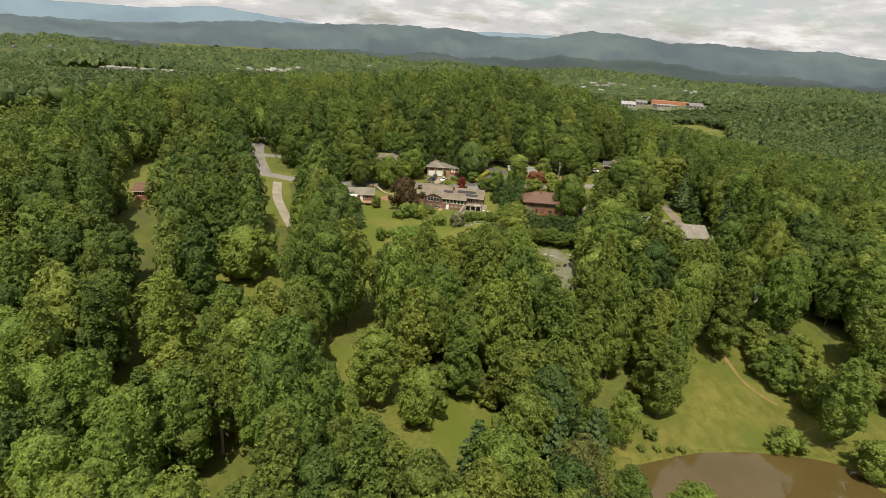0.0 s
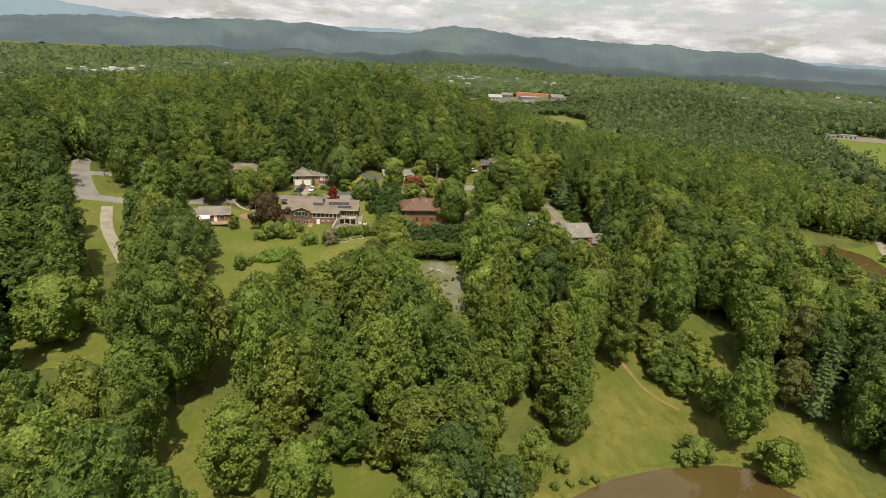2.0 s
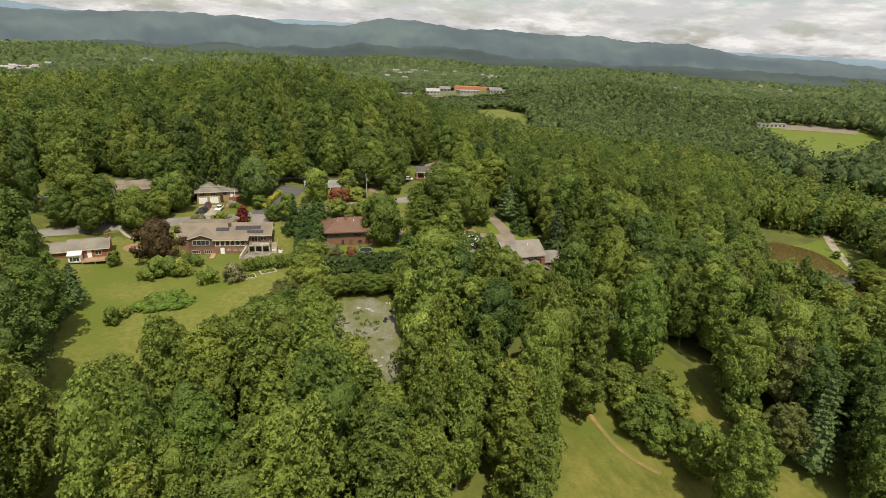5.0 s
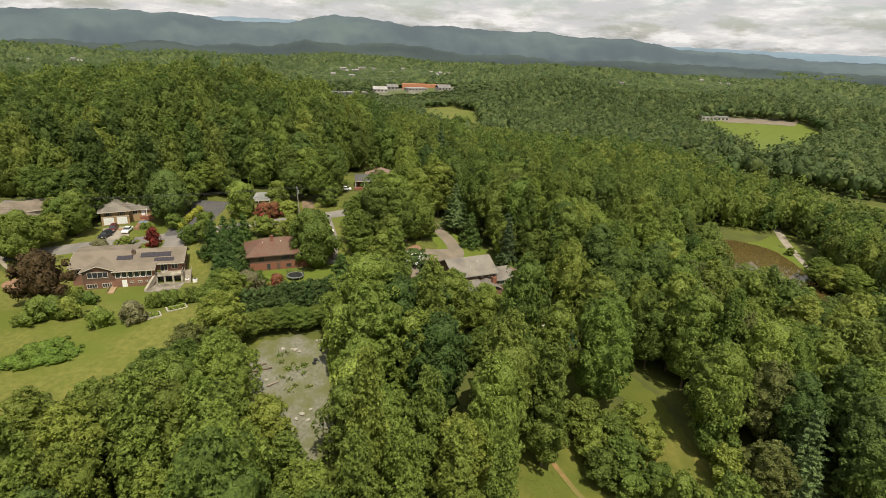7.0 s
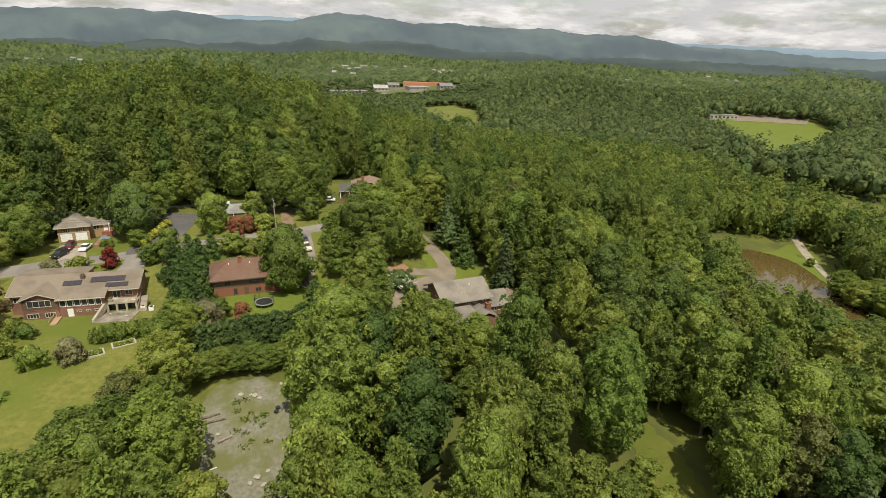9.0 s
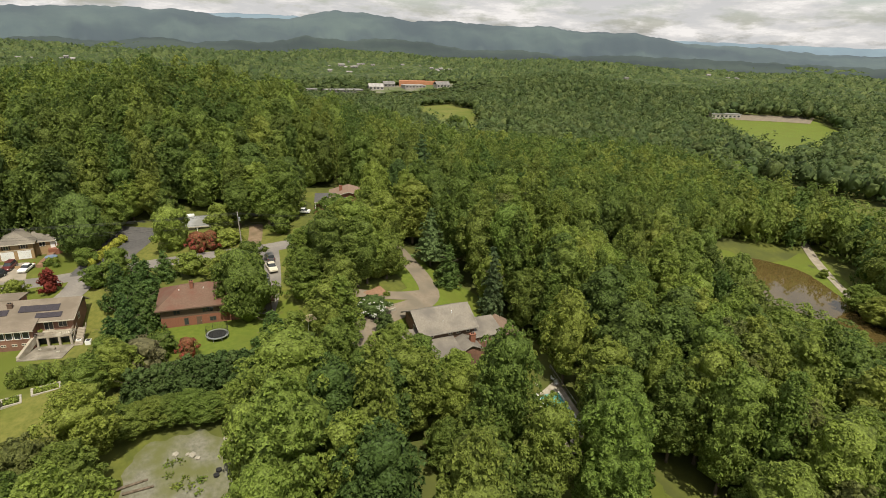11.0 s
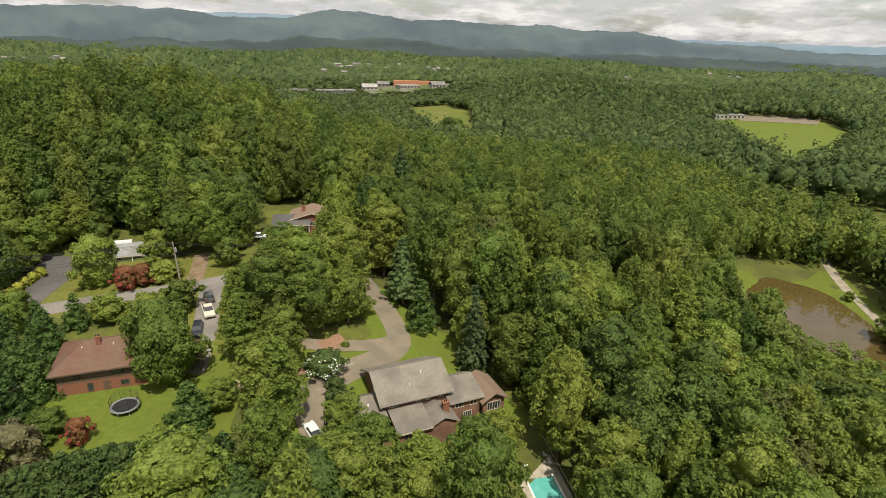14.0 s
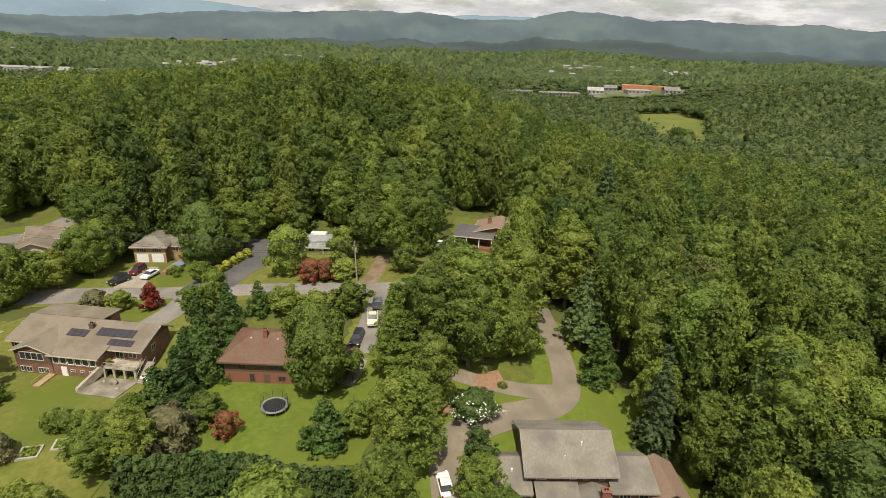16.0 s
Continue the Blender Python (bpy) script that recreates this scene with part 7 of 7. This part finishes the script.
for sx in (-1.0, 1.0):
    part("coping", Form().box(sx * 2.32 - 0.16, sx * 2.32 + 0.16, -5.8, 5.8, 0.9, 0.97), M_WHITE, pl)
rail(pl, [(3.5, -8.8, 0.9), (3.5, 13.8, 0.9)], 1.2, M_GREYWOOD, 0.5)
for i, (lx, ly) in enumerate(((2.9, 7.4), (2.8, 9.2), (-1.4, 8.2))):
    c = thing("pool_chair", 101.5 + lx * 0.98 + ly * 0.2, 159.0 + ly * 0.98, pz + 0.9, 30 * i, "white plastic garden chair on the pool deck", "chair", "pool chairs")
    part("seat", Form().box(-0.3, 0.3, -0.3, 0.3, 0.4, 0.45), M_WHITE, c)
    part("backrest", Form().slab([(-0.3, 0.28, 0.45), (0.3, 0.28, 0.45), (0.3, 0.45, 1.0), (-0.3, 0.45, 1.0)], 0.05), M_WHITE, c)
    for sx in (-0.26, 0.26):
        for sy in (-0.26, 0.26):
            part("leg", Form().bar((sx, sy, 0), (sx, sy, 0.4), 0.03), M_WHITE, c)


# planting beds in the drive's loop, with a low stone edging
drape("mulch_bed", [(75.0, 199.4), (79.5, 201.8), (80.6, 199.6), (79.0, 197.4), (76.0, 197.0)], M_MULCH, "bare reddish mulch bed in the drive's loop", "mulch bed", 0.24, 0.6, rim=0.15)
drape("mulch_bed", [(67.2, 193.4), (71.2, 193.0), (71.4, 191.2), (67.4, 191.0)], M_MULCH, "reddish mulch bed beside the drive", "mulch bed", 0.24, 0.6, rim=0.15)
edge = new("edging_wall", Form().prism([(66.8, 190.2), (74.0, 190.6), (80.2, 192.3), (80.1, 192.6), (73.9, 190.9), (66.8, 190.5)], 2.2, 4.3).mesh("edging_wall", M_STONE))
tagged(edge, "low stone edging wall between lawn and driveway", "garden wall", kind="structure")


# rubble, logs and tyres on the paved pad
def lump(name, x, y, size, mat, label, category, flat=0.5, group="", lift=0.2):
    q = ICO_V * (1 + rng.uniform(-0.25, 0.25, (12, 1))) * np.array([size, size * rng.uniform(0.6, 1.0), size * flat])
    ob = new(name, np_mesh(name, q, ICO_F, mat))
    ob.matrix_world = pose(x, y, z_at(x, y) + lift + size * flat * 0.5, 0, 0, rng.uniform(0, 360))
    return tagged(ob, label, category, group)


for x, y, s in ((38.2, 163.6, 0.7), (38.9, 163.0, 0.5), (37.5, 163.9, 0.4), (36.0, 164.3, 0.5), (43.9, 164.8, 0.8), (42.9, 165.2, 0.5), (36.6, 149.2, 0.7), (37.4, 147.8, 0.6), (35.4, 148.4, 0.5), (38.3, 149.8, 0.5), (31.6, 157.6, 0.4)):
    lump("stone", x, y, s, M_STONE, "pale broken stone on the paved pad", "stone", 0.35, "stones on the pad")
for x, y in ((41.6, 160.4), (43.3, 162.6), (41.2, 159.7)):
    ty = new("tyre", Form().bar((0, 0, 0), (0, 0, 0.25), 0.42, 0.42, 16).mesh("tyre", M_BLACK))
    ty.matrix_world = pose(x, y, z_at(x, y) + 0.2, 0, 0, 0)
    tagged(ty, "old black tyre lying on the paved pad", "tyre", "old tyres")
for x, y, a, L in ((30.0, 161.0, 8, 4.5), (31.0, 160.0, 2, 4.0), (32.6, 156.4, 20, 2.4)):
    lg = new("log", Form().bar((-L / 2, 0, 0.25), (L / 2, 0, 0.25), 0.22, 0.17, 8).mesh("log", M_BARK if L > 3 else M_BARE))
    lg.matrix_world = pose(x, y, z_at(x, y) + 0.15, 0, 0, a)
    tagged(lg, "felled log at the edge of the paved pad", "log", "logs")
pipe = new("pipe", Form().bar((-1.2, 0, 0.08), (1.2, 0, 0.08), 0.07, 0.07, 8).mesh("pipe", M_WHITE))
pipe.matrix_world = pose(29.8, 151.8, z_at(29.8, 151.8) + 0.2, 0, 0, 14)
tagged(pipe, "white plastic pipe lying on the paved pad", "pipe")
drape("bare_earth", [(28.4, 150.5), (30.4, 150.0), (30.8, 146.0), (29.6, 143.0), (28.3, 144.5)], M_DIRT, "bare orange clay at the pad's edge", "earth patch", 0.26, 0.6, rim=0.25)
for i in range(16):
    x, y = 36.6 + rng.normal(0, 1.6), 160.0 + rng.normal(0, 2.2)
    v, f = leaf_faces(np.stack([rng.normal(0, 0.35, 26), rng.normal(0, 0.35, 26), np.abs(rng.normal(0.2, 0.15, 26))], -1), np.tile([0, 0, 1.0], (26, 1)), 0.2, False)
    ob = new("weed_tuft", np_mesh("weed_tuft", v, f, M_LEAF))
    ob.matrix_world = pose(x, y, z_at(x, y) + 0.2)
    tagged(ob, "tuft of weeds growing through the old paving", "weeds", "weed tufts", "stuff")

# lawn circle, mulch, garden beds
c = Form()
c.add([(3.3 * math.cos(a), 3.0 * math.sin(a), 0.16 + z_at(-17.5 + 3.3 * math.cos(a), 211.5 + 3.0 * math.sin(a))) for a in [2 * math.pi * i / 32 for i in range(32)]], [tuple(range(32))])
ob = new("bare_earth_circle", c.mesh("bare_earth_circle", M_MULCH))
ob.matrix_world = pose(-17.5, 211.5, 0)
tagged(ob, "bare red earth under a garden tree", "earth bed", kind="structure")
for x0, x1, y0, y1 in ((10.6, 13.4, 182.4, 185.0), (14.4, 18.6, 184.2, 186.6)):
    g = thing("garden_bed", (x0 + x1) / 2, (y0 + y1) / 2, z_at((x0 + x1) / 2, (y0 + y1) / 2), 12, "stone-edged garden bed with weeds", "garden bed", "garden beds")
    w, d = (x1 - x0) / 2, (y1 - y0) / 2
    for a, b, e, k in ((-w, w, -d, -d + 0.3), (-w, w, d - 0.3, d), (-w, -w + 0.3, -d + 0.3, d - 0.3), (w - 0.3, w, -d + 0.3, d - 0.3)):
        part("edging", Form().box(a, b, e, k, -0.6, 0.35), M_STONE, g)
    part("soil", Form().box(-w + 0.3, w - 0.3, -d + 0.3, d - 0.3, -0.6, 0.2), M_GROUND, g)
    v, f = leaf_faces(np.stack([rng.uniform(-w + 0.4, w - 0.4, 220), rng.uniform(-d + 0.4, d - 0.4, 220), rng.uniform(0.2, 0.7, 220)], -1), np.tile([0, 0, 1.0], (220, 1)), 0.2, False)
    o2 = new("weeds", np_mesh("weeds", v, f, M_LIME))
    o2.parent = g
ac = thing("cooling_unit", 20.6, 201.2, z_at(20.6, 201.2), -8, "white outdoor cooling unit beside the brick house", "air conditioner", "cooling units")
part("casing", Form().box(-0.5, 0.5, -0.5, 0.5, 0, 0.95), M_WHITE, ac)
part("grille", Form().bar((0, 0, 0.95), (0, 0, 1.0), 0.4, 0.38, 14), M_BLACK, ac)
bl = thing("paddling_pool", 7.6, 245.6, z_at(7.6, 245.6) + 0.2, 0, "blue covered paddling pool beside the garage house", "paddling pool")
part("basin", Form().bar((0, 0, 0), (0, 0, 0.75), 1.35, 1.4, 20), M_BLUE, bl)

# half-dead tree
dt = thing("dead_tree", -34.0, 79.5, z_at(-34.0, 79.5), 0, "bare reddish-brown dead tree among green ones", "tree")
df = Form().bar((0, 0, -0.5), (0.3, 0.2, 16), 0.3, 0.08, 7)
tw = Form()
for i in range(46):
    z = random.uniform(5, 16)
    a = i * 2.4
    r = (17 - z) * 0.36 + 1.2
    e = (r * math.cos(a), r * math.sin(a), z + r * 0.45)
    df.bar((0.2, 0.1, z), e, 0.07, 0.02, 4)
    for k in range(5):
        b = a + random.uniform(-0.8, 0.8)
        t = random.uniform(0.4, 1)
        s = (e[0] * t, e[1] * t, z + r * 0.45 * t)
        tw.bar(s, (s[0] + 1.1 * math.cos(b), s[1] + 1.1 * math.sin(b), s[2] + random.uniform(0.1, 0.9)), 0.025, 0.008, 3)
part("trunk", df, M_BARE, dt)
tagged(part("twigs", tw, M_BARE, dt), "bare reddish-brown twigs", kind="stuff")

# ---------------- far town ----------------


def far_building(x, y, w, d, h, turn, mat, label, name="far_building", roof=True):
    b = thing(name, x, y, z_at(x, y), turn, label, "building", "far buildings")
    part("wall", Form().box(-w / 2, w / 2, -d / 2, d / 2, -2, h), M_FARWALL, b)
    if roof and w < 30:
        f = Form()
        f.slab([(-w / 2 - 0.5, -d / 2 - 0.5, h), (w / 2 + 0.5, -d / 2 - 0.5, h), (w / 2 + 0.5, 0, h + d * 0.3), (-w / 2 - 0.5, 0, h + d * 0.3)], 0.3)
        f.slab([(-w / 2 - 0.5, 0, h + d * 0.3), (w / 2 + 0.5, 0, h + d * 0.3), (w / 2 + 0.5, d / 2 + 0.5, h), (-w / 2 - 0.5, d / 2 + 0.5, h)], 0.3)
        part("roof", f, mat, b)
    else:
        part("roof", Form().box(-w / 2 - 0.4, w / 2 + 0.4, -d / 2 - 0.4, d / 2 + 0.4, h, h + 0.6), mat, b)
    n = max(2, int(w / 5))
    for i in range(n):
        part("window", Form().box(-w / 2 + (i + 0.25) * w / n, -w / 2 + (i + 0.75) * w / n, -d / 2 - 0.05, -d / 2, h * 0.35, h * 0.75), M_GLASS, b)
    return b


M_FARWALL = material("far_pale_wall", (0.24, 0.22, 0.20), (0.36, 0.33, 0.30), 0.3, 0.85, rand=0.35)
def spread_houses(n, cx, cy, sx, sy, seed):
    g = np.random.default_rng(seed)
    for i in range(n):
        x, y = cx + g.normal(0, sx), cy + g.normal(0, sy)
        far_building(x, y, g.uniform(7, 13), g.uniform(6, 9), g.uniform(4.5, 7.0), g.uniform(-25, 25), M_FARROOF, "small pale house in the far town", "far_house")


for x, y, w, d, h, a in ((-532, 1004, 84, 30, 8, -4), (-470, 1012, 20, 16, 6, 0), (-426, 1012, 30, 20, 9, 0), (-404, 990, 22, 12, 4, 6)):
    far_building(x, y, w, d, h, a, M_FARROOF, "long pale commercial building in the far valley")
for x, y, w, d, h, a in ((362, 925, 34, 16, 4, 5), (402, 908, 22, 14, 5, 0), (305, 935, 22, 14, 5, -8), (252, 925, 56, 18, 4, 4), (190, 935, 50, 16, 4, 6), (330, 950, 18, 12, 5, 0)):
    far_building(x, y, w, d, h, a, M_FARROOF, "pale flat-roofed commercial building in the far town")
ob = new("orange_earth_bank", Form().prism([(345, 942), (410, 930), (425, 945), (400, 958), (350, 958)], z_at(380, 945) - 3, z_at(380, 945) + 6).mesh("orange_earth_bank", M_ORANGE))
tagged(ob, "bare orange clay bank in the far town", "earth bank", kind="structure")
spread_houses(18, 430, 1330, 60, 60, 11)
spread_houses(18, 445, 1640, 70, 80, 17)
spread_houses(14, 690, 1550, 70, 60, 18)
spread_houses(20, -366, 1270, 38, 30, 12)
spread_houses(14, 900, 1080, 140, 60, 13)
spread_houses(12, 1450, 1230, 160, 60, 14)
spread_houses(12, -237, 1740, 60, 40, 15)
spread_houses(9, -900, 1350, 160, 60, 16)
far_building(640, 590, 36, 14, 5, -20, M_METALROOF, "long pale barn at the far meadow")
far_building(915, 640, 40, 16, 6, 0, M_FARROOF, "pale farm building far off")
ribbon("road", [(560, 640), (590, 610), (600, 590), (610, 560)], 7, M_CONC, "pale road at the far meadow", "road", 0.7)
drape("bare_earth", [(640, 572), (700, 520), (735, 540), (665, 592)], M_EARTHDRIVE, "strip of bare brown earth at the far meadow", "earth strip", 0.8, 10)
for x, y in ((288, 612), (294, 607)):
    plant("round0", x, y, 1.0, 1.2, label="single tree in the far meadow")



# on the patio of the long house
lump("covered_pile", 14.4, 201.2, 0.9, M_PATIO, "grey tarpaulin-covered pile on the stained patio", "covered pile", 0.7, "", 0.2)
lump("stone", 12.6, 201.6, 0.4, M_STONE, "pale stone on the stained patio", "stone", 0.6, "stones on the patio", 0.2)
lump("stone", 15.8, 199.6, 0.35, M_STONE, "pale stone on the stained patio", "stone", 0.6, "stones on the patio", 0.2)
ac = thing("cooling_unit", 18.9, 202.6, z_at(18.9, 202.6), -8, "pale outdoor cooling unit beside the terrace", "air conditioner", "cooling units")
part("casing", Form().box(-0.45, 0.45, -0.45, 0.45, -0.1, 0.9), M_WHITE, ac)
part("grille", Form().bar((0, 0, 0.9), (0, 0, 0.95), 0.36, 0.34, 14), M_BLACK, ac)
